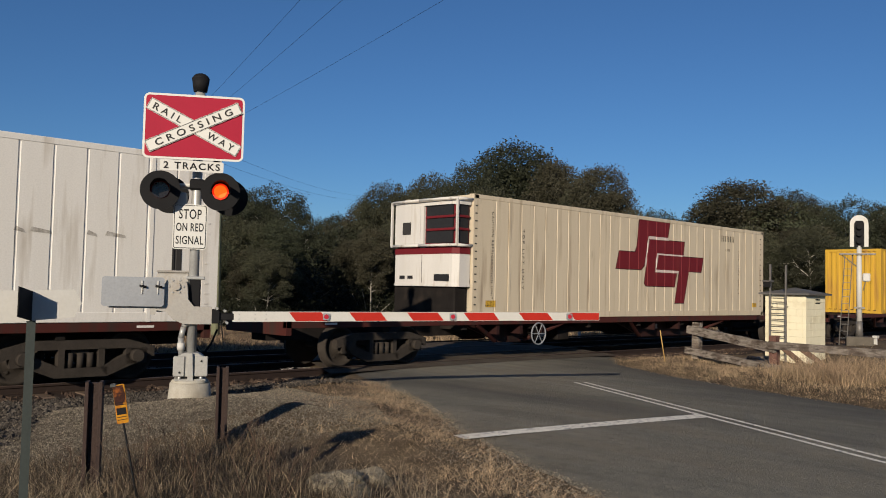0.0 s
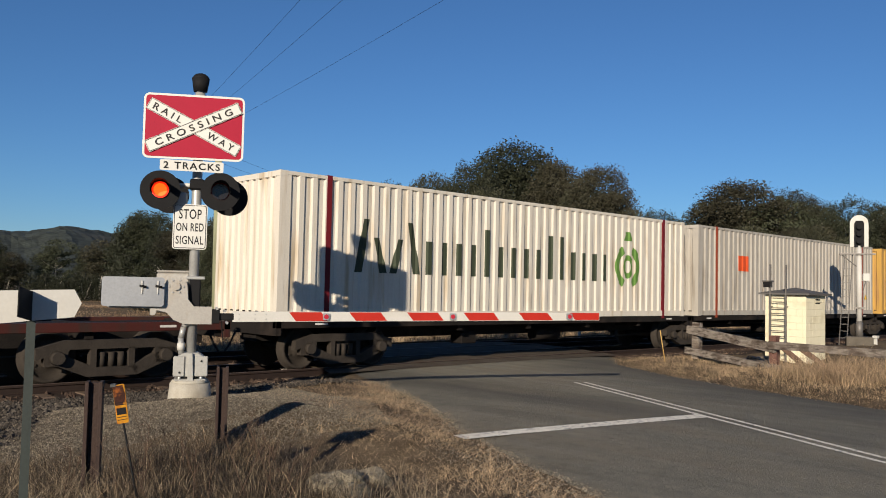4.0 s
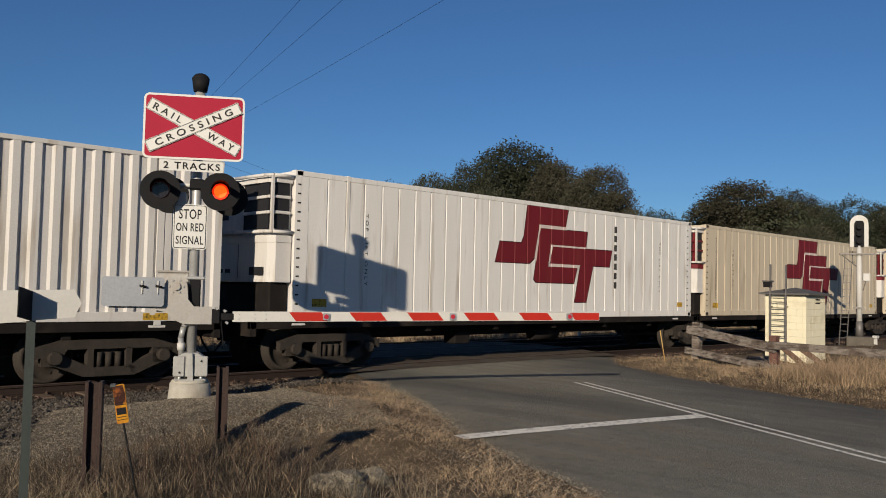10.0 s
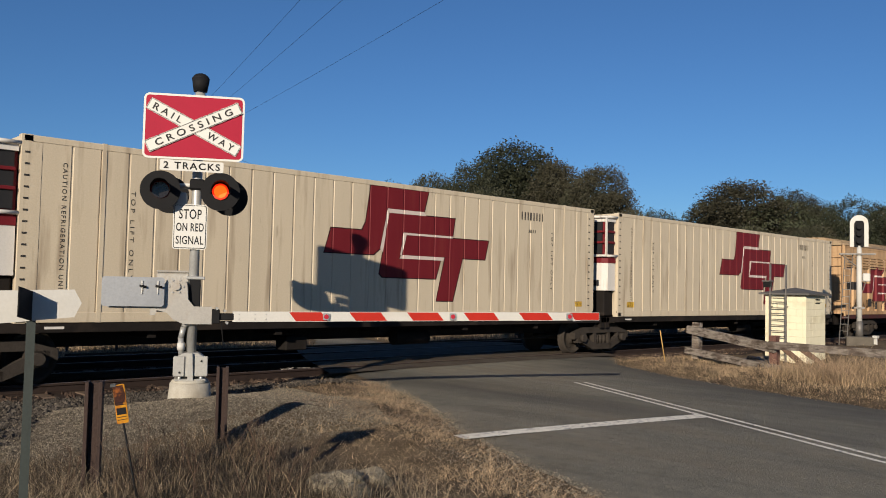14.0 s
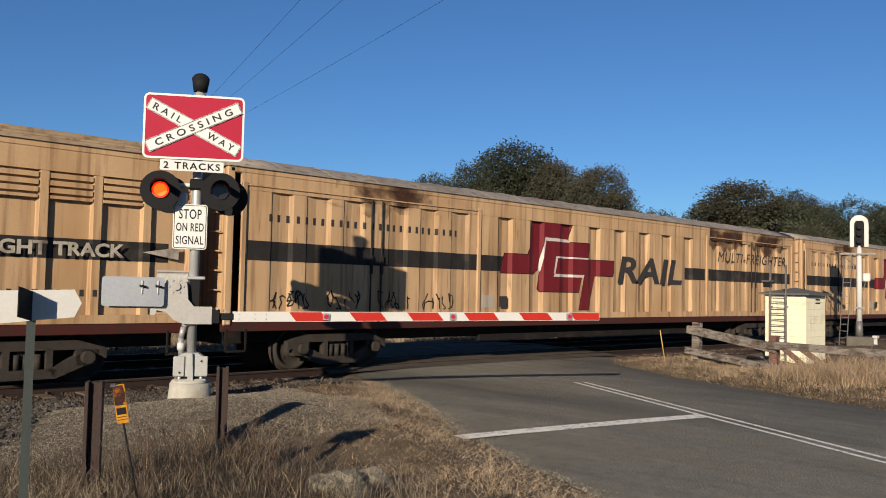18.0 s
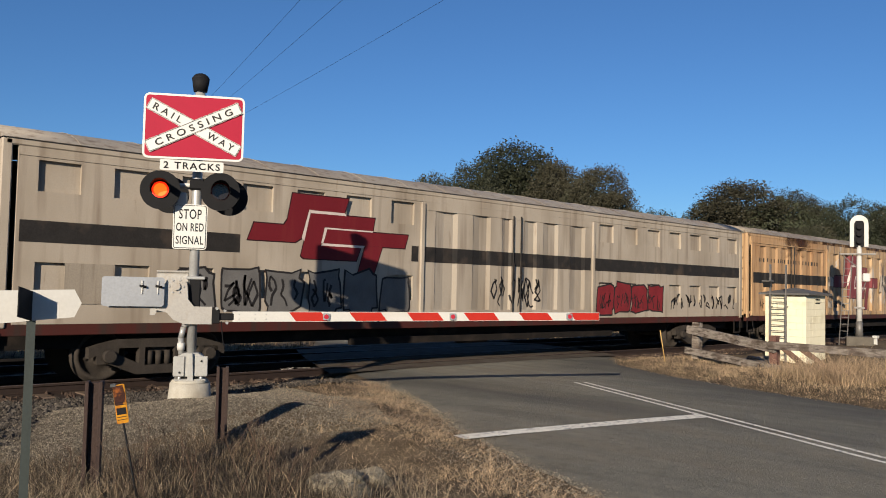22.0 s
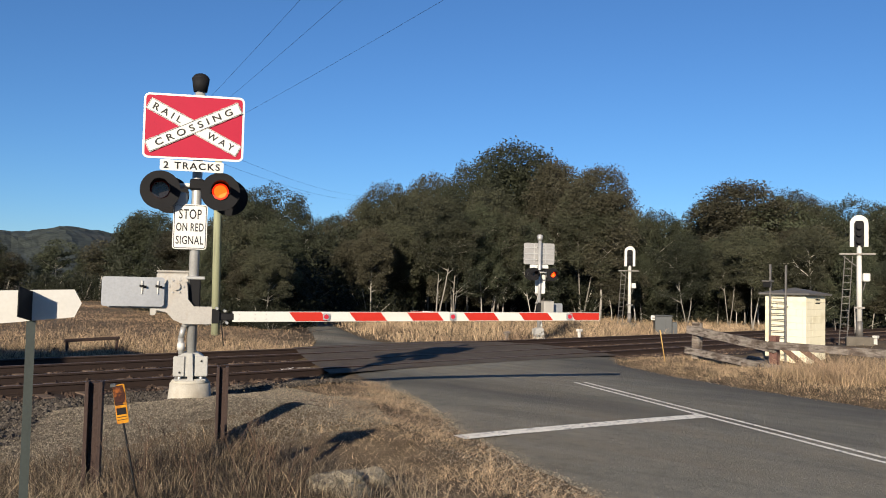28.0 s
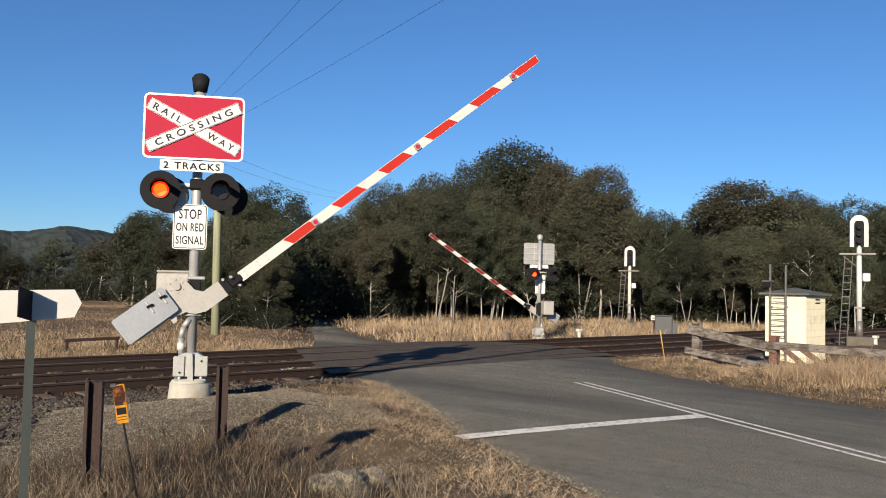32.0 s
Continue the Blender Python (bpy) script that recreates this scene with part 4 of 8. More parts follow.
def name_panel(c, prof, x0, x1, z0, z1, patch, old):
    """A former owner's panel: an angular flame and a row of plain bars on a paler patch."""
    decal(c, "patch", [rect(x0, x1, z0, z1)], prof, patch, "paler rectangular patch")
    h, m = z1 - z0, (z0 + z1) / 2
    w = h * 0.95
    decal(c, "flame_shape", [[(x0 + 0.1 * w, m - 0.28 * h), (x0 + 0.42 * w, m - 0.22 * h), (x0 + 0.30 * w, m + 0.12 * h)],
                             [(x0 + 0.45 * w, m + 0.02 * h), (x0 + 0.86 * w, m + 0.14 * h), (x0 + 0.42 * w, m + 0.44 * h)]], prof, PATCHORANGE, "orange angular shape", 0.007)
    decal(c, "flame_shape", [[(x0 + 0.02 * w, m), (x0 + 0.30 * w, m - 0.1 * h), (x0 + 0.26 * w, m + 0.26 * h)], [(x0 + 0.4 * w, m - 0.3 * h), (x0 + 0.8 * w, m - 0.05 * h), (x0 + 0.5 * w, m + 0.05 * h)]],
          prof, SMEARYEL, "", 0.006)
    n = 7
    xs = x0 + 1.02 * w
    step = (x1 - 0.05 - xs) / n
    for k in range(n):
        decal(c, "marking", [rect(xs + k * step, xs + (k + 0.68) * step, m - 0.22 * h, m + 0.2 * h)], prof, PATCHOLD if old else PATCHBLUE, "", 0.007)


c2, pr = corrugated_container(-168.57, "bright yellow corrugated container with a faded name panel", YELLOW, post=POSTRED)
name_panel(c2, pr, 5.75, 9.75, 1.32, 2.22, PATCHWHITE, False)
c3, pr = corrugated_container(-147.45, "cream white corrugated container with dark lettering and a green emblem", CREAMBOX, post=LOGORED)
# a brand name as plain upright strokes, and a green fruit-like emblem
for k in range(19):
    xs = 1.95 + k * 0.47
    lean = 0.10 * (1 if k % 2 else -1) if k < 4 else 0.0
    high = 2.1 if k in (0, 3, 8, 13, 14) else 1.72
    decal(c3, "marking", [[(xs + lean, 0.98), (xs + 0.17 + lean, 0.98), (xs + 0.17 - lean, high), (xs - lean, high)]], pr, DARKGREEN)
decal(c3, "green_emblem", ring(11.55, 1.42, 0.66, 0.22, -60, 60, 10) + ring(11.65, 1.42, 0.66, 0.22, 120, 240, 10) + ring(11.6, 1.42, 0.34, 0.16, 0, 360, 16, 0.7)
      + [[(11.38, 2.16), (11.82, 2.16), (11.68, 2.42), (11.5, 2.42)]], pr, LEAFGREEN, "green segmented emblem")
c4, pr = corrugated_container(-132.0, "weathered grey corrugated container with red-brown posts", GREYBOX, post=POSTRED)
decal(c4, "orange_square", [rect(2.62, 3.32, 1.50, 2.02)], pr, ORANGE, "orange-red square")
decal(c4, "warning_label", [[(13.75, 0.62), (13.95, 0.62), (13.85, 0.86)]], pr, LABELYEL)
c5, pr = corrugated_container(-116.33, "faded yellow corrugated container with a sprayed-over name", YELLOW_OLD, post=POSTRED)
decal(c5, "overpaint", [rect(5.80, 6.10, 1.32, 1.80), rect(6.18, 6.74, 1.30, 1.62), [(6.2, 1.66), (6.7, 1.66), (6.58, 2.08), (6.32, 2.02)]] +
      [[(6.70 + k * 0.37, 1.33), (6.94 + k * 0.37, 1.30), (6.97 + k * 0.37, 1.70), (6.73 + k * 0.37, 1.74)] for k in range(7)], pr, SMEARYEL, "yellow overpaint over an old name")
c6, pr = corrugated_container(-100.66, "faded yellow corrugated container with a worn name panel", YELLOW_OLD, post=POSTRED)
PATCHFADED = mat("worn_off_patch", (0.46, 0.315, 0.135), 0.7, 0, 0.25, 4, 0, 30, (0.50, 0.32, 0.10), 0.5, (1.5, 1, 0.4), 4.0)
name_panel(c6, pr, 5.75, 9.9, 1.20, 2.15, PATCHFADED, True)
c7, pr = corrugated_container(-85.1, "white corrugated container with a large red emblem", WHITEBOX)
emblem(c7, pr, 5.70, 0.30, 4.75, 2.48)
for x in (1.0, 13.2):
    part("yellow_label", boxed(x - 0.02, x + 0.42, -0.009, -0.004, 0.03, 0.15), LABELYEL, c7)
reefer(-68.95, "clean white refrigerated container with a red emblem", SMOOTHWHITE, True, 14.65)
for q in (-53.4, -37.6, -21.94, -6.2):
    reefer(q, "dusty beige refrigerated container with a dark red emblem", BEIGEBOX, False)

# ---- wagons and bogies ----
TRACK_Y = TRACKS[0]
WHEELS = []
WHITEMARK = mat("white_marking", (0.55, 0.53, 0.50), 0.7, 0, 0.2, 6, 0)


def wheel_mesh():
    bm = bmesh.new()
    for s in (-1, 1):
        prof = [(0.60, 0.47), (0.63, 0.455), (0.66, 0.42), (0.76, 0.415), (0.76, 0.36), (0.70, 0.34), (0.69, 0.16), (0.78, 0.12), (0.78, 0.0)]
        seg = 28
        rings = [[bm.verts.new((r * math.cos(k * math.tau / seg), s * y, r * math.sin(k * math.tau / seg))) for k in range(seg)] for y, r in prof[:-1]]
        for a, b in zip(rings, rings[1:]):
            for k in range(seg):
                f = bm.faces.new((a[k], a[(k + 1) % seg], b[(k + 1) % seg], b[k]))
                f.smooth = True
        bm.faces.new(rings[-1])
        bm.faces.new(rings[0])
    tube(bm, (0, -0.95, 0), (0, 0.95, 0), 0.075, seg=12)
    for k in range(3):
        a = k * math.tau / 3
        for s in (-1, 1):
            tube(bm, (0.25 * math.cos(a), s * 0.70, 0.25 * math.sin(a)), (0.25 * math.cos(a), s * 0.715, 0.25 * math.sin(a)), 0.03, seg=6)
    return mesh_of("wheelset", bm, BOGIE)


def frame_mesh():
    bm = bmesh.new()
    half = [[(0.0, 0.56), (0.75, 0.56), (0.75, 0.71), (0.0, 0.71)], [(0.75, 0.55), (1.22, 0.40), (1.22, 0.58), (0.75, 0.71)],
            [(0.30, 0.26), (0.42, 0.11), (1.06, 0.37), (0.88, 0.52)], [(0.0, 0.11), (0.42, 0.11), (0.42, 0.26), (0.0, 0.26)],
            [(0.27, 0.24), (0.37, 0.24), (0.37, 0.58), (0.27, 0.58)], [(0.74, 0.30), (1.08, 0.30), (1.10, 0.56), (0.72, 0.56)]]
    for poly in half:
        prism(bm, poly, -0.075, 0.075)
        prism(bm, [(-x, z) for x, z in reversed(poly)], -0.074, 0.074)
    return mesh_of("side_frame", bm, BOGIE)


WHEEL_ME, FRAME_ME = wheel_mesh(), frame_mesh()
SPRING_ME = mesh_of("spring", tubed((0, 0, 0.26), (0, 0, 0.50), 0.055, seg=10), BOGIE)
CAP_ME = mesh_of("bearing_cap", tubed((0, -0.11, 0), (0, 0.0, 0), 0.10, 0.115, 14), BOGIE)


def bogie(parent, x):
    b = part("bogie", boxed(-0.16, 0.16, -0.98, 0.98, 0.40, 0.66, bevel=0.02), BOGIE, parent, "cast steel bogie")
    b.matrix_local = pose(x, 0, 0)
    for s in (-1, 1):
        f = part("side_frame", FRAME_ME, None, b)
        f.matrix_local = pose(0, s * 1.0, 0)
        for dx in (-0.16, 0.0, 0.16):
            sp = part("spring", SPRING_ME, None, b)
            sp.matrix_local = pose(dx, s * 1.0, 0)
        for dx in (-0.90, 0.90):
            cp = part("bearing_cap", CAP_ME, None, b)
            cp.matrix_local = pose(dx, s * 1.07, 0.43, 0, 0, 0 if s < 0 else 180)
    for k, dx in enumerate((-0.90, 0.90)):
        w = part("wheelset", WHEEL_ME, None, b, "steel wheels on an axle")
        w.matrix_local = pose(dx, 0, 0.42)
        WHEELS.append((w, dx))
    return b


def coupler(ob, x, s):
    part("coupler", boxed(*sorted((x, x + s * 0.55)), -0.10, 0.10, 0.72, 0.95, bevel=0.02), BOGIE, ob)
    bm = bmesh.new()
    pts = [Vector((x + s * t * 0.6, -0.32, 0.80 - 0.45 * math.sin(math.pi * t))) for t in (0, 0.2, 0.4, 0.6, 0.8, 1.0)]
    for a, b in zip(pts, pts[1:]):
        tube(bm, a, b, 0.02, seg=6)
    part("air_hose", bm, BLACK, ob)


def flat_wagon(q0, q1, bogies, label, paint, belly, wheel_at=None):
    """A skeletal container flat: sills, cross bearers, deep centre and side plates, end steps and a hand brake."""
    L = q1 - q0
    ob = on_train("container_wagon", q0, label, "rail wagon", "container wagons", TRACK_Y, 0.0)
    part("centre_sill", boxed(0.1, L - 0.1, -0.28, 0.28, 0.55, 0.96), WAGONBLACK, ob)
    for y in (-1.17, 1.05):
        part("side_sill", boxed(0.0, L, y, y + 0.12, 0.84, 0.995, bevel=0.008), paint, ob)
    n = max(3, round(L / 2.4))
    for k in range(n + 1):
        x = 0.1 + (L - 0.35) * k / n
        part("cross_bearer", boxed(x, x + 0.14, -1.05, 1.05, 0.72, 0.97), WAGONBLACK, ob)
    for x in (0.0, L - 0.12):
        part("end_sill", boxed(x, x + 0.12, -1.17, 1.17, 0.70, 0.99), paint, ob)
    if belly:
        for y in (-0.66, 0.58):
            for a, b in belly:
                part("belly_girder", prismed([(a + 1.3, 0.40), (b - 1.3, 0.40), (b, 0.845), (a, 0.845)], y, y + 0.08), BELLYRED, ob, "dark red-brown fish-belly girder set back under the deck")
                part("girder_flange", boxed(a + 1.3, b - 1.3, y - 0.07, y + 0.15, 0.375, 0.40), BELLYRED, ob)
        for a, b in belly:
            for x, s in ((a + 0.1, 1), (b - 0.1, -1)):
                part("brace", tubed((x, -1.10, 0.85), (x + s * 1.05, -0.70, 0.42), 0.055, seg=6), paint, ob)
            for k in range(1, 4):
                x = a + (b - a) * k / 4
                part("outrigger", prismed([(x - 0.05, 0.60), (x + 0.05, 0.60), (x + 0.05, 0.845), (x - 0.05, 0.845)], -1.10, -0.58), BELLYRED, ob)
    for a in (0.9, L - 1.35):
        part("white_mark", boxed(a, a + 0.30, -1.175, -1.1705, 0.90, 0.94), WHITEMARK, ob)
    part("brake_tank", tubed((L * 0.55, -0.5, 0.55), (L * 0.55 + 1.0, -0.5, 0.55), 0.16, seg=14), WAGONBLACK, ob)
    part("brake_gear", boxed(L * 0.36, L * 0.36 + 0.5, -0.75, -0.35, 0.38, 0.66, bevel=0.02), WAGONBLACK, ob)
    part("brake_rod", tubed((1.5, -0.4, 0.42), (L - 1.5, -0.4, 0.42), 0.02, seg=6), BOGIE, ob)
    if wheel_at is not None:
        bm = bmesh.new()
        for k in range(20):
            a0, a1 = k * math.tau / 20, (k + 1) * math.tau / 20
            tube(bm, (wheel_at + 0.27 * math.cos(a0), -1.24, 0.60 + 0.27 * math.sin(a0)), (wheel_at + 0.27 * math.cos(a1), -1.24, 0.60 + 0.27 * math.sin(a1)), 0.018, seg=6, caps=False)
        hb = part("handbrake_wheel", bm, GREYPLATE, ob, "pale handbrake wheel")
        for k in range(6):
            a = k * math.tau / 6
            part("spoke", tubed((wheel_at, -1.24, 0.60), (wheel_at + 0.27 * math.cos(a), -1.24, 0.60 + 0.27 * math.sin(a)), 0.011, seg=5), GREYPLATE, hb)
        part("handbrake_shaft", tubed((wheel_at, -1.24, 0.6), (wheel_at, -0.9, 0.6), 0.025, seg=8), WAGONBLACK, ob)
        part("handbrake_bracket", boxed(wheel_at - 0.06, wheel_at + 0.06, -1.14, -1.05, 0.45, 0.86), WAGONBLACK, ob)
    for b in bogies:
        bogie(ob, b - q0)
    return ob


w = flat_wagon(-224.9, -201.0, (-221.6, -203.2), "dark red flat wagon under the white container", WAGONRED, ((7.0, 17.0),), 3.6)
coupler(w, 23.9, 1)
w = flat_wagon(-199.4, -175.1, (-196.9, -177.6), "dark red fish-bellied flat wagon with one container", WAGONRED, ((5.2, 8.6), (11.5, 17.0)), 7.4)
coupler(w, 24.3, 1)
for x in (13.1, 13.3, 13.55):
    part("marking", boxed(x, x + 0.14, -0.6745, -0.6705, 0.60, 0.74), WHITEMARK, w)
w = flat_wagon(-174.2, -148.4, (-171.9, -150.5), "dark red fish-bellied flat wagon under the yellow container", WAGONRED, ((5.0, 9.5), (12.5, 19.0)), 16.5)
coupler(w, 25.8, 1)
for x in (14.6, 14.85, 15.1):
    part("marking", boxed(x, x + 0.16, -0.6745, -0.6705, 0.58, 0.74), WHITEMARK, w)
five = "black well-used articulated platform carrying one container"
for cuts, ends in (((-147.5, -132.4, -117.0, -101.5, -85.7, -70.4), (-145.7, -72.4)), ((-69.9, -53.9, -38.2, -22.45, -6.75, 8.6), (-67.9, 6.6))):
    for k in range(5):
        a, b = cuts[k] + 0.06, cuts[k + 1] - 0.06
        own = []
        if k == 0:
            own.append(ends[0])
        own.append(cuts[k + 1] if k < 4 else ends[1])
        w = flat_wagon(a, b, own, five, WAGONBLACK, None, 10.1 if k == 4 else None)
        if k == 4:
            coupler(w, b - a, 1)

# ---- box vans ----
def van_paint(name, col, warm, dirt, rust):
    m = mat(name, col, 0.6, 0, 0.16, 1.2, 0.08, 50.0, warm, 0.5, (0.8, 0.8, 0.35), 1.1)
    add_stain(m, dirt, 2.6, (2.6, 2.6, 0.13), 0.50, 0.72, 0.9)
    add_stain(m, rust, 5.0, (2.0, 2.0, 0.25), 0.62, 0.76, 0.6)
    return add_stain(m, dirt, 0.45, (1, 1, 0.9), 0.55, 0.75, 0.5)


VANTAN = van_paint("tan_van_paint", (0.445, 0.290, 0.160), (0.365, 0.224, 0.112), (0.18, 0.105, 0.06), (0.10, 0.042, 0.022))
VANGREY = mat("grey_van_paint", (0.350, 0.302, 0.244), 0.6, 0, 0.12, 0.9, 0.08, 50.0, (0.265, 0.222, 0.172), 0.5, (0.8, 0.8, 0.35), 1.0)
add_stain(VANGREY, (0.165, 0.125, 0.092), 2.2, (2.2, 2.2, 0.14), 0.52, 0.74, 0.75)
add_stain(VANGREY, (0.14, 0.085, 0.055), 4.0, (2.0, 2.0, 0.3), 0.66, 0.78, 0.6)
VANRUST = van_paint("rusty_tan_van_paint", (0.40, 0.255, 0.138), (0.32, 0.175, 0.082), (0.16, 0.085, 0.046), (0.085, 0.032, 0.018))
DULLRED = streaky("dull_maroon", (0.105, 0.026, 0.022), (0.15, 0.07, 0.045), 0.45)
PALEROOF = van_paint("pale_van_roof", (0.30, 0.265, 0.22), (0.25, 0.21, 0.17), (0.15, 0.115, 0.09), (0.11, 0.07, 0.05))
TANROOF = van_paint("tan_van_roof", (0.34, 0.25, 0.155), (0.27, 0.19, 0.115), (0.14, 0.09, 0.055), (0.10, 0.05, 0.03))
VANROOF = van_paint("van_roof_grey", (0.27, 0.232, 0.185), (0.21, 0.172, 0.132), (0.10, 0.07, 0.05), (0.09, 0.045, 0.03))
VANPEEL = van_paint("peeling_van_side", (0.44, 0.30, 0.165), (0.37, 0.26, 0.16), (0.19, 0.12, 0.075), (0.10, 0.05, 0.03))
add_stain(VANPEEL, (0.30, 0.165, 0.075), 0.7, (0.9, 1, 0.7), 0.48, 0.66, 0.8)
add_stain(VANPEEL, (0.40, 0.36, 0.31), 1.5, (1.0, 1, 0.45), 0.57, 0.66, 0.85)
add_stain(VANPEEL, (0.11, 0.09, 0.08), 2.6, (2.4, 1, 0.35), 0.57, 0.63, 0.9)
add_stain(VANPEEL, (0.36, 0.345, 0.32), 3.4, (1.8, 1, 0.6), 0.63, 0.68, 0.8)
add_stain(VANPEEL, (0.13, 0.085, 0.055), 3.2, (2.6, 2.6, 0.12), 0.50, 0.72, 0.7)
FADEDRED = add_stain(mat("faded_logo_red", (0.17, 0.045, 0.048), 0.6, 0, 0.2, 3, 0.05), (0.40, 0.29, 0.21), 2.2, (1.6, 1, 0.5), 0.60, 0.65)
FADEDBLACK = add_stain(mat("faded_stencil", (0.075, 0.066, 0.062), 0.7, 0, 0.3, 4, 0.05), (0.44, 0.37, 0.29), 1.6, (1.6, 1, 0.55), 0.52, 0.56)
STRIPE = mat("van_black_stripe", (0.022, 0.020, 0.019), 0.7, 0, 0.3, 4, 0.05, 40, (0.06, 0.045, 0.035), 0.3)
SOOT = mat("brown_soot", (0.055, 0.026, 0.018), 0.8, 0, 0.4, 3, 0.0, 30)
_n, _l = SOOT.node_tree.nodes, SOOT.node_tree.links
_tn, _rm = _n.new("ShaderNodeTexNoise"), _n.new("ShaderNodeMapRange")
_tn.inputs["Scale"].default_value, _tn.inputs["Detail"].default_value = 1.3, 6
_rm.inputs[1].default_value, _rm.inputs[2].default_value, _rm.inputs[4].default_value = 0.40, 0.66, 0.92
_l.new(_n["Texture Coordinate"].outputs["Object"], _tn.inputs["Vector"])
_l.new(_tn.outputs[0], _rm.inputs[0])
_l.new(_rm.outputs[0], _n["Principled BSDF"].inputs["Alpha"])
PEELED = mat("peeled_film", (0.40, 0.36, 0.32), 0.6, 0, 0.35, 2, 0.1, 30, (0.17, 0.15, 0.14), 0.4, (1, 1, 0.4), 2.0)
TAGBLACK = mat("spray_black", (0.02, 0.018, 0.018), 0.6, 0, 0.2, 6, 0)
TAGRED = mat("spray_maroon", (0.16, 0.018, 0.022), 0.6, 0, 0.3, 3, 0)
TAGGREY = mat("spray_grey", (0.12, 0.115, 0.11), 0.6, 0, 0.35, 2, 0)


VANWHITE = mat("van_white_lettering", (0.36, 0.32, 0.26), 0.6, 0, 0.3, 5, 0, 40, (0.12, 0.095, 0.075), 0.4, (1, 1, 1), 3.0)


def roof_arch(ob, L, W, eave, crown, paint, ribbed=False):
    n, xs = 12, axis_steps([(0.0, L, 1.17)])
    bm = bmesh.new()
    rows = []
    for x in xs:
        row = []
        for k in range(n + 1):
            u = -1 + 2 * k / n
            row.append(bm.verts.new((x, W / 2 + u * (W / 2 + 0.03), eave + (crown - eave) * (1 - abs(u) ** 2.2))))
        rows.append(row)
    for a, b in zip(rows, rows[1:]):
        for k in range(n):
            f = bm.faces.new((a[k], b[k], b[k + 1], a[k + 1]))
            f.smooth = True
    bm.faces.new(rows[0])
    bm.faces.new(list(reversed(rows[-1])))
    r = part("roof", bm, paint, ob, "curved weathered roof")
    if ribbed:
        for k in range(1, n):
            u = -1 + 2 * k / n
            y, z = W / 2 + u * (W / 2 + 0.03), eave + (crown - eave) * (1 - abs(u) ** 2.2)
            part("roof_rib", boxed(0.0, L, y - 0.03, y + 0.03, z - 0.01, z + 0.022), paint, r)
        return
    for x in xs[1:-1]:
        bm = bmesh.new()
        for k in range(n):
            p = [(-1 + 2 * j / n) for j in (k, k + 1)]
            q = [Vector((x, W / 2 + u * (W / 2 + 0.03), eave + (crown - eave) * (1 - abs(u) ** 2.2) + 0.008)) for u in p]
            tube(bm, q[0], q[1], 0.006, seg=4, caps=False)
        part("roof_seam", bm, paint, r)


def squiggle(ob, x, z, w, h, seed, material, prof, thick=0.042):
    """Sprayed scrawl that spells nothing: crowded hooked strokes."""
    rnd = random.Random(seed)
    polys = []
    n = max(3, round(w / (h * 0.45)))
    for k in range(n):
        cx = x + w * (k + 0.5) / n
        half = w / n * 0.62
        a = (cx + rnd.uniform(-half, half) * 0.6, z + h * rnd.choice((0.05, 0.9)))
        for j in range(rnd.choice((3, 4, 5))):
            b = (cx + rnd.uniform(-half, half), z + h * rnd.uniform(0.0, 1.0))
            bow = rnd.uniform(-0.3, 0.3)
            mid = ((a[0] + b[0]) / 2 + bow * (b[1] - a[1]), (a[1] + b[1]) / 2 - bow * (b[0] - a[0]))
            for p, q in ((a, mid), (mid, b)):
                d = Vector((q[0] - p[0], q[1] - p[1]))
                if d.length < 0.01:
                    continue
                s = Vector((-d.y, d.x)).normalized() * thick / 2 * rnd.uniform(0.7, 1.1)
                polys.append([(p[0] - s.x, p[1] - s.y), (q[0] - s.x, q[1] - s.y), (q[0] + s.x, q[1] + s.y), (p[0] + s.x, p[1] + s.y)])
            a = b
    return tagged(decal(ob, "sprayed_scrawl", polys, prof, material, "", 0.007), kind="stuff")


def blob(ob, x, z, w, h, seed, fill, prof, lift):
    """One bulging sprayed shape with a black rim."""
    rnd = random.Random(seed)
    r = [rnd.uniform(0.74, 1.06) for k in range(14)]
    square = lambda v: math.copysign(abs(v) ** 0.38, v)
    pt = lambda k, g: (x + w / 2 * (1 + g * r[k % 14] * square(math.cos(k * math.tau / 14 + 0.1))), z + h / 2 * (1 + g * r[k % 14] * square(math.sin(k * math.tau / 14 + 0.1))))
    decal(ob, "sprayed_block", [[(x + w / 2, z + h / 2), pt(k, 0.95), pt(k + 1, 0.95)] for k in range(14)], prof, fill, "", lift)
    tagged(decal(ob, "sprayed_rim", [[pt(k, 0.93), pt(k, 1.03), pt(k + 1, 1.03), pt(k + 1, 0.93)] for k in range(14)], prof, TAGBLACK, "", lift + 0.001), kind="stuff")


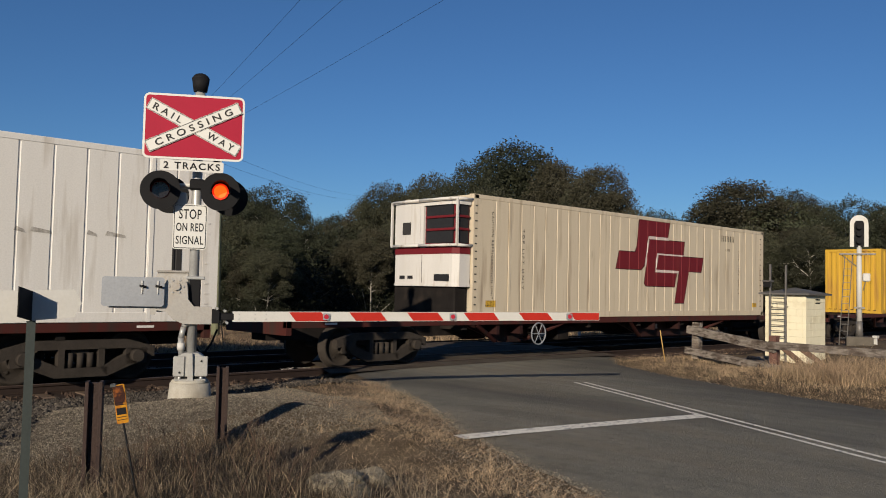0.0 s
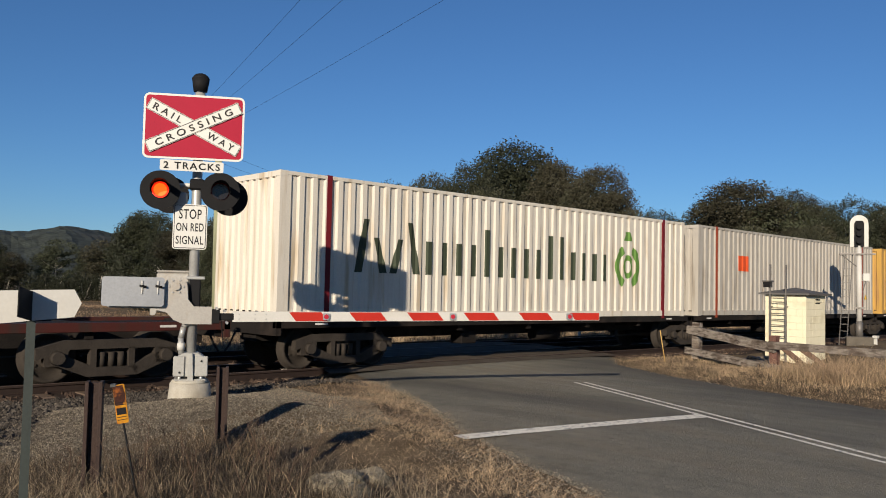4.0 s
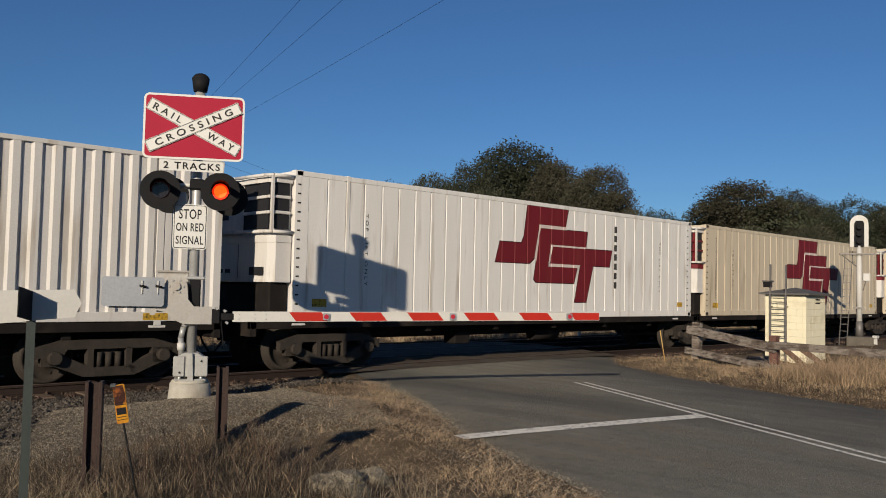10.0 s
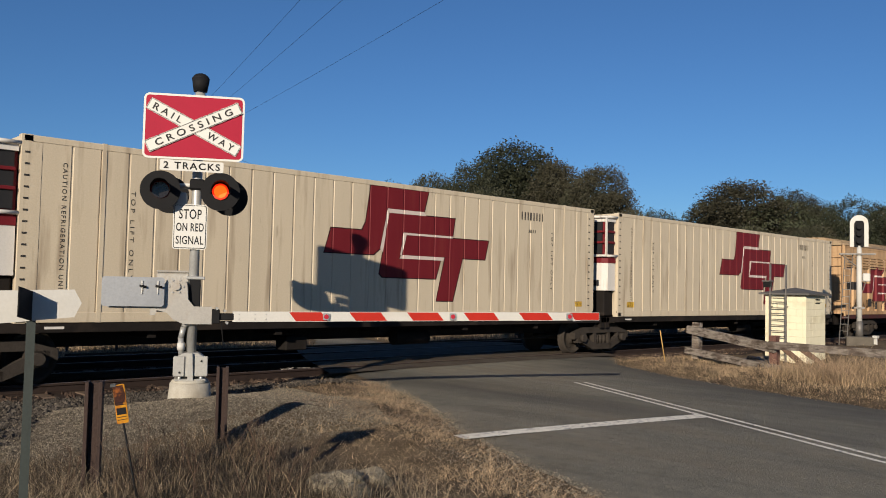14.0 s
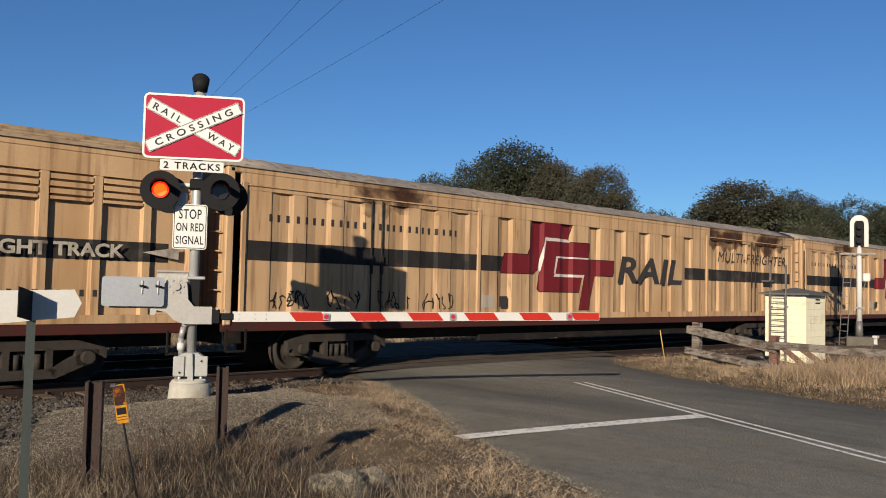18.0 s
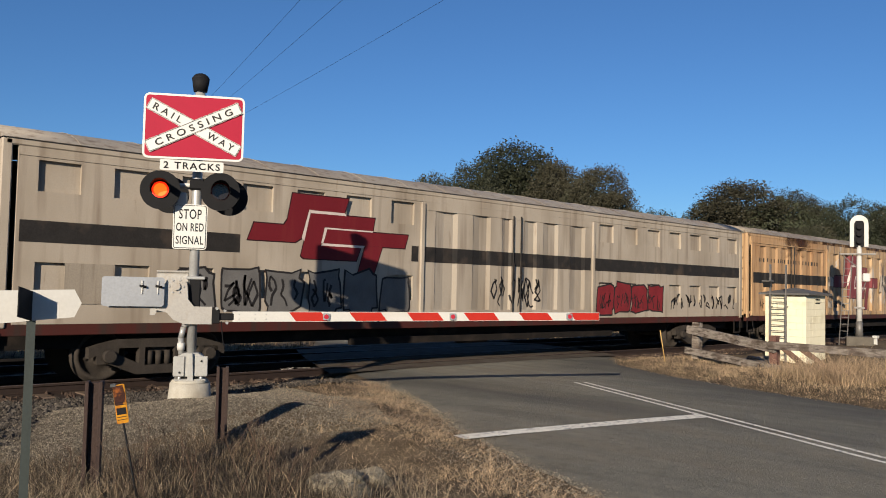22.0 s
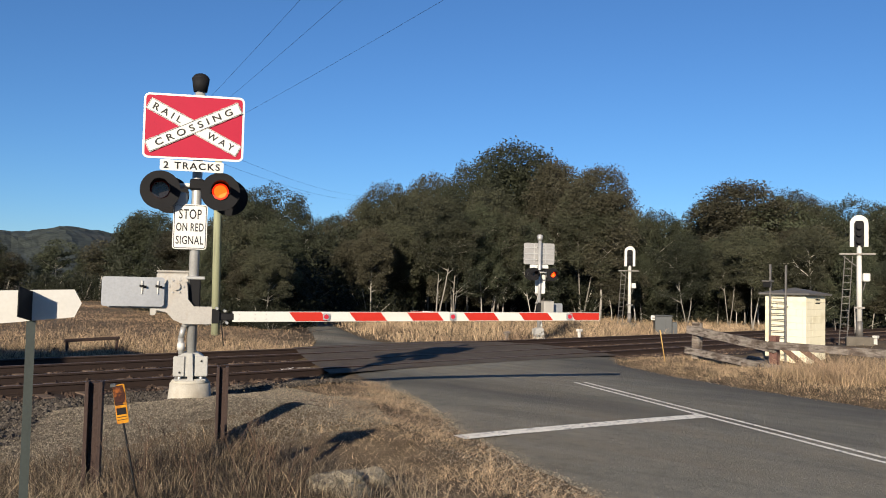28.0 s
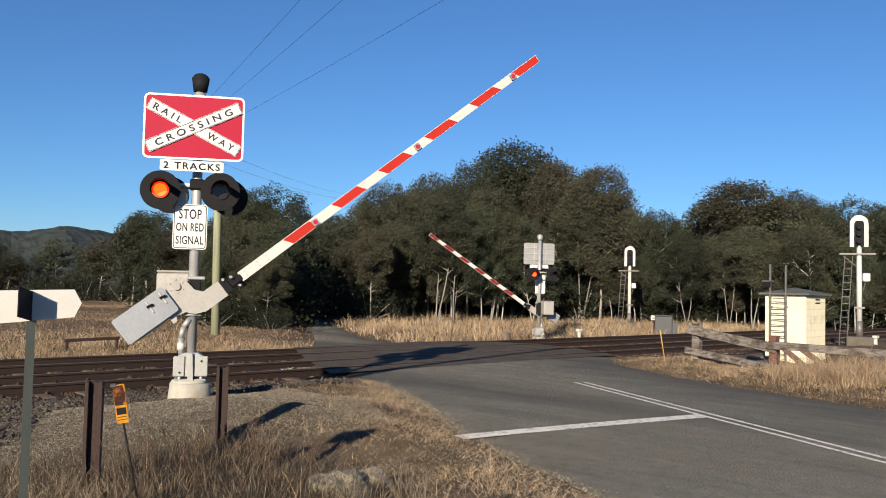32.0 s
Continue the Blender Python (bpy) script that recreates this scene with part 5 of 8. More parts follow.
def van_shell(q, L, label, paint, sill, top=None, ribbed=False):
    """What all vans share: floor frame, ends, roof, bogies and couplers. Local z is 0 at rail top, y is 0 on the near side."""
    W = 2.64
    ob = on_train("box_van", q, label, "rail wagon", "box vans at the tail", SIDE_Y - 0.03, 0.0)
    part("underframe", boxed(0.2, L - 0.2, 0.5, W - 0.5, 0.55, 0.95), WAGONBLACK, ob)
    for y in (0.03, W - 0.13):
        part("side_sill", boxed(0.0, L, y, y + 0.10, 0.80, 1.06, bevel=0.01), sill, ob)
    part("far_wall", boxed(0.1, L - 0.1, W - 0.10, W - 0.04, 1.0, 3.82), paint, ob)
    for x in (0.05, L - 0.11):
        part("end_wall", boxed(x, x + 0.06, 0.10, W - 0.10, 1.0, 3.82), paint, ob)
    for x in (0.0, L - 0.16):
        for y in (0.0, W - 0.14):
            part("corner_post", boxed(x, x + 0.16, y, y + 0.14, 0.92, 3.84, bevel=0.02), paint, ob)
    part("cant_rail", boxed(0.05, L - 0.05, 0.0, 0.12, 3.74, 3.86, bevel=0.02), paint, ob)
    for k in range(7):
        z = 1.2 + k * 0.36
        part("ladder_rung", tubed((-0.04, 0.12, z), (-0.04, 0.55, z), 0.014, seg=6), paint, ob)
    roof_arch(ob, L, W, 3.85, 4.19, top or VANROOF, ribbed)
    for x in (2.7, L - 2.7):
        y0 = TRACK_Y - (SIDE_Y - 0.03)
        b = bogie(ob, x)
        b.matrix_local = pose(x, y0, 0)
    part("brake_cylinder", tubed((L * 0.45, 0.7, 0.55), (L * 0.45 + 0.9, 0.7, 0.55), 0.18, seg=14), WAGONBLACK, ob)
    part("floor_truss", boxed(L * 0.3, L * 0.7, 0.35, 0.45, 0.45, 0.60), WAGONBLACK, ob)
    for x, s in ((0.0, -1), (L, 1)):
        part("coupler", boxed(*sorted((x, x + s * 0.3)), W / 2 - 0.1, W / 2 + 0.1, 0.72, 0.95, bevel=0.02), BOGIE, ob)
        part("step_iron", boxed(*sorted((x + (0.1 if s < 0 else -0.1), x + (0.5 if s < 0 else -0.5))), 0.02, 0.06, 0.42, 0.46), WAGONBLACK, ob)
        for dx in (0.1, 0.5):
            part("step_hanger", boxed(*sorted((x - s * dx, x - s * (dx - 0.03))), 0.02, 0.05, 0.44, 0.85), WAGONBLACK, ob)
    return ob


def slant(me, k):
    """Leans lettering over, for an italic."""
    co = np.empty(len(me.vertices) * 3)
    me.vertices.foreach_get("co", co)
    co = co.reshape(-1, 3)
    co[:, 0] += co[:, 2] * k
    me.vertices.foreach_set("co", co.ravel())
    me.update()
    return me


def wall_run(ob, paint, x0, x1, recesses, depth, z0, z1, name="wall_panel", square=False):
    """A pressed wall between x0 and x1: flush panels with sunk upright fields. Returns its profile."""
    prof = [(x0, 0.0)]
    for a, b in recesses:
        w = b - a
        prof += [(a, 0.0), (a + 0.015, depth), (b - 0.04, depth), (b, 0.0)] if square else [(a, 0.0), (a + 0.012, depth * 0.3), (a + 0.42 * w, depth), (b - 0.16 * w, depth), (b, 0.0)]
    prof.append((x1, 0.0))
    cuts = [x0] + [b + 0.001 for a, b in recesses] + [x1]
    for a, b in zip(cuts, cuts[1:]):
        piece = [(x, d) for x, d in prof if a - 1e-3 <= x <= b]
        if piece and piece[0][0] > a + 0.002:
            piece = [(a, 0.0)] + piece
        if len(piece) > 1:
            part(name, sheet(piece, z0, z1, 0.02), paint, ob)
    part("top_band", boxed(x0, x1, 0.012, 0.075, z1, 3.78), paint, ob)
    part("bottom_band", boxed(x0, x1, 0.012, 0.075, 0.98, z0), paint, ob)
    return [(x, d + 0.02) for x, d in prof]


def door_bits(ob, x, z0=1.1, z1=3.5):
    for dx in (-0.14, 0.14):
        part("lock_bar", tubed((x + dx, -0.02, z0), (x + dx, -0.02, z1), 0.018, seg=6), STRIPE, ob)
        part("handle", boxed(x + dx - 0.03, x + dx + 0.03, -0.05, -0.02, 1.95, 2.35), STRIPE, ob)


def freighter_van(q, L, label, peeled=False, seed=1):
    """Tan van with a pair of wide doors at each end and a ribbed middle."""
    ob = van_shell(q, L, label, VANTAN, WAGONRED)
    z0, z1 = 1.14, 3.44
    s = L / 23.5
    left = [(0.95, 1.45), (1.75, 2.35), (2.65, 3.20), (3.85, 4.40), (4.75, 5.30), (5.70, 6.30)]
    mid = [(7.27, 7.80), (8.45, 9.0), (9.65, 10.2), (10.86, 11.40), (12.04, 12.60), (13.26, 13.82), (14.47, 15.0), (15.7, 16.25)]
    right = [(17.4, 17.9), (18.3, 18.9), (19.3, 19.85), (20.5, 21.05), (21.5, 22.1), (22.4, 22.95)]
    sc = lambda rr: [(a * s, b * s) for a, b in rr]
    p1 = wall_run(ob, VANRUST if peeled else VANTAN, 0.3, 6.6 * s, sc(left), 0.055, z0, z1, "door_panel")
    skin, ink = (VANPEEL, FADEDBLACK) if peeled else (VANTAN, STENCIL)
    p2 = wall_run(ob, skin, 6.6 * s, 17.1 * s, sc(mid), 0.085, z0, z1)
    p3 = wall_run(ob, skin, 17.1 * s, L - 0.1, sc(right), 0.055, z0, z1, "door_panel")
    door_bits(ob, 3.5 * s)
    door_bits(ob, 20.2 * s)
    for x in (0.35, 6.6 * s, 17.1 * s, L - 0.25):
        part("door_post", boxed(x - 0.05, x + 0.05, -0.025, 0.03, 1.0, 3.58, bevel=0.01), VANTAN, ob)
    part("door_rail", boxed(0.3, 6.6 * s, -0.012, 0.013, 3.52, 3.545), VANTAN, ob)
    part("door_rail", boxed(17.1 * s, L - 0.2, -0.012, 0.013, 3.52, 3.545), VANTAN, ob)
    for pr_, a, b in ((p1, 0.45, 6.55 * s), (p2, 6.7 * s, 7.6 * s), (p2, 15.9 * s, 17.0 * s), (p3, 17.2 * s, 23.1 * s)):
        decal(ob, "black_stripe", [rect(a, b, 2.13, 2.50)], pr_, FADEDBLACK if peeled and a > 6 else STRIPE, "faded black waist stripe")
    emblem(ob, p2, 7.45 * s, 1.16, 4.65, 2.28, FADEDRED if peeled else None)
    letters(slant(text_mesh("RAIL", 0.76, 3.35, ink, 0.02), 0.28), ob, pose(14.0 * s, 0.010, 2.33))
    letters(slant(text_mesh("MULTI-FREIGHTER", 0.33, 4.9, ink, 0.0, 1.12), 0.25), ob, pose(20.3 * s, 0.006, 2.93))
    bars(ob, 0.9, 5.9, 2.88, 3.02, 25, p1, STENCIL, 0.66)
    for j, (a, b) in enumerate(((17.5, 19.2), (20.3, 22.3), (2.6, 4.9))):
        drip = random.Random(seed * 7 + j)
        n = 14
        xs = [a * s - 0.4 + (b * s - a * s + 0.8) * k / n for k in range(n + 1)]
        low = [z1 - (0.06 + drip.uniform(0.0, 0.42) * math.sin(math.pi * (k + 0.3) / (n + 0.6)) ** 0.7) for k in range(n + 1)]
        decal(ob, "soot_patch", [[(xs[k], low[k]), (xs[k + 1], low[k + 1]), (xs[k + 1], z1), (xs[k], z1)] for k in range(n)], p3 if a > 10 else p1, SOOT, "", 0.003)
        part("soot_patch", boxed(xs[1], xs[-2], -0.004, 0.0115, z1, 3.84), SOOT, ob)
    part("data_panel", boxed(6.75 * s, 7.15 * s, 0.004, 0.0155, 1.25, 1.55), VANGREY, ob)
    part("data_panel", boxed(7.35 * s, 7.62 * s, 0.004, 0.0155, 1.27, 1.53), STENCIL, ob)
    for k in range(0 if seed == 3 else 4):
        squiggle(ob, 1.0 + k * 1.3, 1.2, 0.9, 0.40, seed * 10 + k, TAGBLACK, p1, 0.03)
    if peeled:
        part("rusted_eave", boxed(3.0, L - 0.2, -0.006, -0.001, 3.75, 3.868), SOOT, ob, "rust-brown stained eave")
        rnd = random.Random(seed)
        for k in range(4):
            x = rnd.uniform(6.8, 21.5) * s
            z = rnd.uniform(1.2, 2.9)
            w_, h_ = rnd.uniform(0.25, 0.8), rnd.uniform(0.3, 0.9)
            pr_ = p2 if x < 16.2 * s else p3
            decal(ob, "peeled_film", [[(x, z), (x + w_ * 0.7, z + 0.1 * h_), (x + w_, z + 0.6 * h_), (x + 0.5 * w_, min(3.3, z + h_)), (x - 0.1 * w_, z + 0.5 * h_)]], pr_, PEELED, "", 0.005 + 0.0004 * k)
    return ob


def louvre_van(q, L, label, wordy=False, seed=1, paint=None, ink=None):
    """Tan van with posts, louvres under the eaves and a pair of ribbed doors in the middle."""
    paint = paint or VANTAN
    ob = van_shell(q, L, label, paint, WAGONRED, TANROOF, True)
    d0, d1 = 9.55, 14.75
    profs = []
    for x0, x1 in ((0.15, d0), (d1, L - 0.15)):
        n = round((x1 - x0) / 0.87)
        step = (x1 - x0) / n
        rec = [(x0 + k * step + 0.13, x0 + (k + 1) * step) for k in range(n)]
        prof = wall_run(ob, paint, x0, x1, rec, 0.075, 1.12, 3.40, "wall_panel", True)
        profs.append(prof)
        for k in range(n):
            a, b = rec[k]
            for j in range(3):
                z = 3.05 + j * 0.118
                part("louvre", prismed([(a + 0.02, z), (b - 0.03, z), (b - 0.03, z + 0.080), (a + 0.02, z + 0.080)], 0.012, 0.095), paint, ob)
            part("louvre_sill", boxed(a + 0.02, b - 0.03, 0.015, 0.095, 2.96, 3.01), paint, ob)
    part("top_band", boxed(d0, d1, 0.012, 0.075, 3.42, 3.78), paint, ob)
    part("bottom_band", boxed(d0, d1, 0.012, 0.075, 0.98, 1.12), paint, ob)
    for x0, x1 in ((d0 + 0.04, (d0 + d1) / 2 - 0.03), ((d0 + d1) / 2 + 0.03, d1 - 0.04)):
        door = part("door", boxed(x0, x1, -0.01, 0.05, 1.10, 3.42, bevel=0.01), paint, ob, "sliding door with horizontal ribs")
        for k in range(9):
            z = 1.22 + k * 0.235
            part("door_rib", boxed(x0 + 0.1, x1 - 0.1, -0.045, -0.01, z, z + 0.085, bevel=0.012), paint, door)
        for x in (x0 + 0.04, x1 - 0.10):
            part("door_stile", boxed(x - 0.03, x + 0.08, -0.045, -0.01, 1.12, 3.40), paint, door)
        part("stripe_panel", boxed(x0 + 0.02, x1 - 0.02, -0.047, -0.0455, 2.02, 2.33), STRIPE, door)
        part("door_handle", boxed((x0 + x1) / 2 - 0.2, (x0 + x1) / 2 + 0.2, -0.06, -0.0475, 1.62, 1.70), STENCIL, door)
    for x in (d0, d1):
        part("door_post", boxed(x - 0.05, x + 0.05, -0.03, 0.03, 1.0, 3.58, bevel=0.01), paint, ob)
    decal(ob, "black_stripe", [rect(0.3, 2.3, 2.02, 2.35)], profs[0], STRIPE, "faded black waist stripe")
    decal(ob, "black_stripe", [rect(7.7 if wordy else 8.5, 9.45, 2.02, 2.35)], profs[0], STRIPE, "faded black waist stripe")
    decal(ob, "black_stripe", [rect(d1 + 0.1, L - 0.5, 2.02, 2.35)], profs[1], STRIPE)
    emblem(ob, profs[0], 2.05 if wordy else 2.5, 1.15, 4.1, 1.85, ink)
    letters(text_mesh("RAIL", 0.42, 1.6, STENCIL, 0.012), ob, pose(6.95 if wordy else 7.6, 0.008, 2.2))
    letters(text_mesh("ON THE RIGHT TRACK", 0.23, 3.6, VANWHITE, 0.008), ob, pose(20.2, 0.006, 2.18))
    for x, s in ((17.75, 1), (22.65, -1)):
        part("arrow_shape", prismed([(x - 0.3 * s, 2.07), (x + 0.35 * s, 2.18), (x - 0.3 * s, 2.29)][::s], 0.003, 0.006), VANWHITE, ob, "white wedge on the stripe")
    bars(ob, 18.4, 22.3, 1.42, 1.53, 22, profs[1], STENCIL, 0.62)
    if wordy:
        for k in range(7):
            squiggle(ob, 0.8 + k * 1.15, 1.2, 0.7, 0.42, seed * 31 + k, TAGBLACK, profs[0])
        for k in range(5):
            squiggle(ob, 15.2 + k * 0.9, 1.2, 0.55, 0.5, seed * 57 + k, TAGBLACK, profs[1], 0.045)
    part("data_panel", boxed(2.55, 2.9, 0.004, 0.0155, 1.32, 1.66), STENCIL, ob)
    return ob


def window_van(q, L, label):
    """Grey van: two rows of small sunk squares, a wide double door in the middle."""
    ob = van_shell(q, L, label, VANGREY, WAGONRED, PALEROOF)
    d0, d1 = 8.6, 14.85
    profs = []
    for x0, x1, n in ((0.25, d0, 7), (d1, L - 0.1, 7)):
        step = (x1 - x0) / n
        rec = [(x0 + (k + 0.25) * step, x0 + (k + 0.80) * step) for k in range(n)]
        flat = [(x0, 0.02), (x1, 0.02)]
        profs.append(flat)
        part("wall_panel", sheet([(x0, 0.09), (x1, 0.09)], 1.0, 3.78), VANGREY, ob)
        for a, b in ((0.98, 1.42), (1.95, 3.06), (3.55, 3.78)):
            part("wall_band", boxed(x0, x1, 0.02, 0.085, a, b), VANGREY, ob)
        edges = [x0] + [v for r in rec for v in r] + [x1]
        for zz0, zz1 in ((1.42, 1.95), (3.06, 3.55)):
            for k in range(0, len(edges), 2):
                part("window_pier", boxed(edges[k], edges[k + 1], 0.02, 0.085, zz0, zz1), VANGREY, ob)
    rec = [(9.0, 9.7), (10.2, 10.8), (11.2, 11.55), (12.0, 12.5), (12.75, 13.35), (13.85, 14.5)]
    pd = wall_run(ob, VANGREY, d0, d1, rec, 0.05, 1.2, 3.42, "door_panel")
    door_bits(ob, 11.72)
    for x in (d0, d1):
        part("door_post", boxed(x - 0.05, x + 0.05, -0.03, 0.03, 1.0, 3.58, bevel=0.01), VANGREY, ob)
    part("stiffener", boxed(0.25, L - 0.1, 0.008, 0.0195, 3.60, 3.64), VANGREY, ob)
    for pr_, a, b in ((profs[0], 0.3, 4.1), (profs[0], 8.3, 8.5), (pd, d0 + 0.1, d1 - 0.1), (profs[1], d1 + 0.1, L - 0.2)):
        decal(ob, "black_stripe", [rect(a, b, 2.26, 2.60)], pr_, STRIPE, "black waist stripe")
    emblem(ob, profs[0], 4.25, 1.86, 3.95, 1.58)
    rnd = random.Random(3)
    for k in range(6):
        x = 2.75 + k * 0.93
        blob(ob, x, 1.08, 0.92, rnd.uniform(0.85, 1.05), 60 + k, TAGGREY, profs[0], 0.005 + 0.0006 * k)
        squiggle(ob, x + 0.15, 1.25, 0.6, 0.6, 70 + k, TAGBLACK, profs[0], 0.055)
    for k in range(4):
        blob(ob, 14.98 + k * 0.82, 1.05, 0.95, 0.86 + 0.1 * (k % 2), 80 + k, TAGRED, profs[1], 0.005 + 0.0006 * k)
        squiggle(ob, 15.15 + 0.8 * k, 1.2, 0.55, 0.5, 90 + k, TAGBLACK, profs[1], 0.03)
    for k in range(5):
        squiggle(ob, 18.8 + 0.8 * k, 1.2, 0.7, 0.5, 120 + k, TAGBLACK, profs[1], 0.05)
    for k in range(3):
        squiggle(ob, 10.9 + 0.6 * k, 1.25, 0.55, 0.75, 150 + k, TAGBLACK, pd, 0.045)
    part("data_panel", boxed(1.0, 1.8, 0.006, 0.0175, 1.30, 1.95), VANROOF, ob)
    return ob


louvre_van(9.65, 23.3, "tan louvred box van with scrawls along its lower side", True, 1)
freighter_van(33.5, 23.45, "tan box van with a red emblem and sooty door heads", False, 2)
freighter_van(57.55, 23.5, "sunlit tan box van, cleaner, with a red emblem", False, 3)
window_van(81.55, 23.2, "grey box van with small sunk panels and sprayed tags")
freighter_van(105.1, 23.4, "tan box van with torn and peeling film over its emblem", True, 5)
louvre_van(129.0, 24.0, "last tan louvred box van of the train, stained with rust", False, 6, VANRUST, DULLRED)
# ---- track bed ----
bed_x = axis_steps([(-70, -6, 4), (-6, 14, 0.4), (14, 40, 1.0), (40, 260, 10)])
bed_y = axis_steps([(11.6, 13.4, 0.3), (13.4, 19.6, 0.26), (19.6, 20.6, 0.25)])


def bed_z(x, y):
    z = -0.165
    if y < 13.4:
        z = -0.165 - 0.12 * smooth01(13.4, 11.6, y)
        z = max(z, ground_z(x, y) + 0.012) if y > 11.9 else ground_z(x, y) - 0.03
    if y > 19.6:
        z = -0.165 - 0.16 * smooth01(19.6, 20.6, y)
    lo, hi = road_edges(y)
    if lo - 0.2 < x < hi + 0.2:
        z = -0.12
    return z + 0.018 * noise.noise(Vector((x * 3, y * 3, 2)))


bv = [(x, y, bed_z(x, y)) for y in bed_y for x in bed_x]
nb = len(bed_x)
bf = [(j * nb + i, j * nb + i + 1, (j + 1) * nb + i + 1, (j + 1) * nb + i) for j in range(len(bed_y) - 1) for i in range(nb - 1)]
bed = tagged(new("track_bed", flat_mesh("track_bed", bv, bf, BALLAST, True)), "rust-brown stone ballast under the tracks", "track bed", kind="structure")
sl = box(bmesh.new(), -0.12, 0.12, -1.3, 1.3, -0.26, -0.150, bevel=0.02)
SLEEPER_ME = mesh_of("sleeper", sl, SLEEPER)
for ty in TRACKS:
    for k in range(110):
        x = -6 + k * 0.66
        lo, hi = road_edges(ty)
        if lo - 0.3 < x < hi + 0.3:
            continue
        o = new("sleeper", SLEEPER_ME)
        o.parent = bed
        o.matrix_local = pose(x, ty, 0, 0, 0, ((k * 37) % 5 - 2) * 0.3)

# gravel pad round the signal mast
def pad_z(x, y):
    edge = 8.05 + 0.5 * noise.noise(Vector((x * 0.6, 1, 0))) + max(0, x - 4.5) * 0.75
    h = 0.02 * smooth01(edge, edge + 0.4, y) - 0.05 * smooth01(edge, edge - 0.3, y) - 0.05 * smooth01(11.9, 12.3, y)
    return ground_z(x, y) + h + 0.012 * noise.noise(Vector((x * 5, y * 5, 7)))


pad_v, pad_f = [], []
PX, PY = axis_steps([(-7, 0, 0.5), (0, 7.4, 0.16)]), axis_steps([(7.9, 12.3, 0.16)])
for y in PY:
    for x in PX:
        pad_v.append((x, y, pad_z(x, y)))
np_ = len(PX)
pad_f = [(j * np_ + i, j * np_ + i + 1, (j + 1) * np_ + i + 1, (j + 1) * np_ + i) for j in range(len(PY) - 1) for i in range(np_ - 1)]
tagged(new("gravel_pad", flat_mesh("gravel_pad", pad_v, pad_f, GRAVEL, True)), "grey-brown fine gravel pad at the signal mast", "ground", kind="structure")


def rubble(name, label, n, spots, size, material, seed):
    """Loose stones: small squashed octahedra strewn where spots() puts them."""
    rng = np.random.default_rng(seed)
    base = np.array([(1, 0, 0), (-1, 0, 0), (0, 1, 0), (0, -1, 0), (0, 0, 1), (0, 0, -1)], float)
    tri = np.array([(0, 2, 4), (2, 1, 4), (1, 3, 4), (3, 0, 4), (2, 0, 5), (1, 2, 5), (3, 1, 5), (0, 3, 5)])
    at = np.array([spots(rng) for k in range(n)])
    s = size * rng.uniform(0.45, 1.4, (n, 1)) * np.stack([rng.uniform(0.7, 1.3, n), rng.uniform(0.7, 1.3, n), rng.uniform(0.5, 0.95, n)], 1)
    p = base[None] * s[:, None, :] * rng.uniform(0.7, 1.3, (n, 6, 1))
    p += rng.normal(0, size * 0.16, p.shape)
    a = rng.uniform(0, 6.3, (n, 1))
    c, w = np.cos(a), np.sin(a)
    p = np.stack([p[..., 0] * c - p[..., 1] * w, p[..., 0] * w + p[..., 1] * c, p[..., 2]], 2)
    p += (at + (0, 0, size * 0.25))[:, None, :]
    fs = (tri[None] + 6 * np.arange(n)[:, None, None]).reshape(-1, 3)
    return tagged(new(name, flat_mesh(name, p.reshape(-1, 3).tolist(), fs.tolist(), material)), label, "stones", kind="stuff")


def island_grey(m):
    """Stones of one heap differ from one another in tone."""
    n, l = m.node_tree.nodes, m.node_tree.links
    b = n["Principled BSDF"]
    geo, mr, hs = n.new("ShaderNodeNewGeometry"), n.new("ShaderNodeMapRange"), n.new("ShaderNodeHueSaturation")
    mr.inputs[3].default_value, mr.inputs[4].default_value = 0.45, 1.6
    l.new(geo.outputs["Random Per Island"], mr.inputs[0])
    l.new(mr.outputs[0], hs.inputs["Value"])
    l.new(b.inputs["Base Color"].links[0].from_socket, hs.inputs["Color"])
    l.new(hs.outputs[0], b.inputs["Base Color"])
    return m


STONE = island_grey(mat("ballast_stone", (0.056, 0.048, 0.040), 0.9, 0, 0.5, 14, 0.4, 60, piece=0.0))
PEBBLE = island_grey(mat("gravel_stone", (0.150, 0.128, 0.098), 0.9, 0, 0.5, 25, 0.3, 90))
RUSTSTONE = mat("rust_dusted_stone", (0.053, 0.036, 0.027), 0.95, 0, 0.5, 14, 0.4, 60)


def shoulder(rng):
    while True:
        x, y = rng.uniform(-5, 9.4), rng.uniform(8.6, 13.6)
        if y < 11.5 + 0.3 * noise.noise(Vector((x, 2, 0))) - 2.6 * smooth01(4.2, 2.4, x):
            continue
        if x > road_edges(y)[0] - 0.25:
            continue
        return x, y, max(bed_z(x, y), ground_z(x, y), pad_z(x, y) if y < 12 else -1)


def between(rng):
    while True:
        x, y = rng.uniform(-5, 46), rng.uniform(13.5, 19.8)
        lo, hi = road_edges(y)
        if lo - 0.2 < x < hi + 0.2:
            continue
        return x, y, -0.17


def padspot(rng):
    while True:
        x, y = rng.uniform(0.5, 7.4), rng.uniform(7.4, 12.0)
        if x > road_edges(y)[0] - 1.0:
            continue
        return x, y, max(pad_z(x, y), ground_z(x, y)) + 0.003


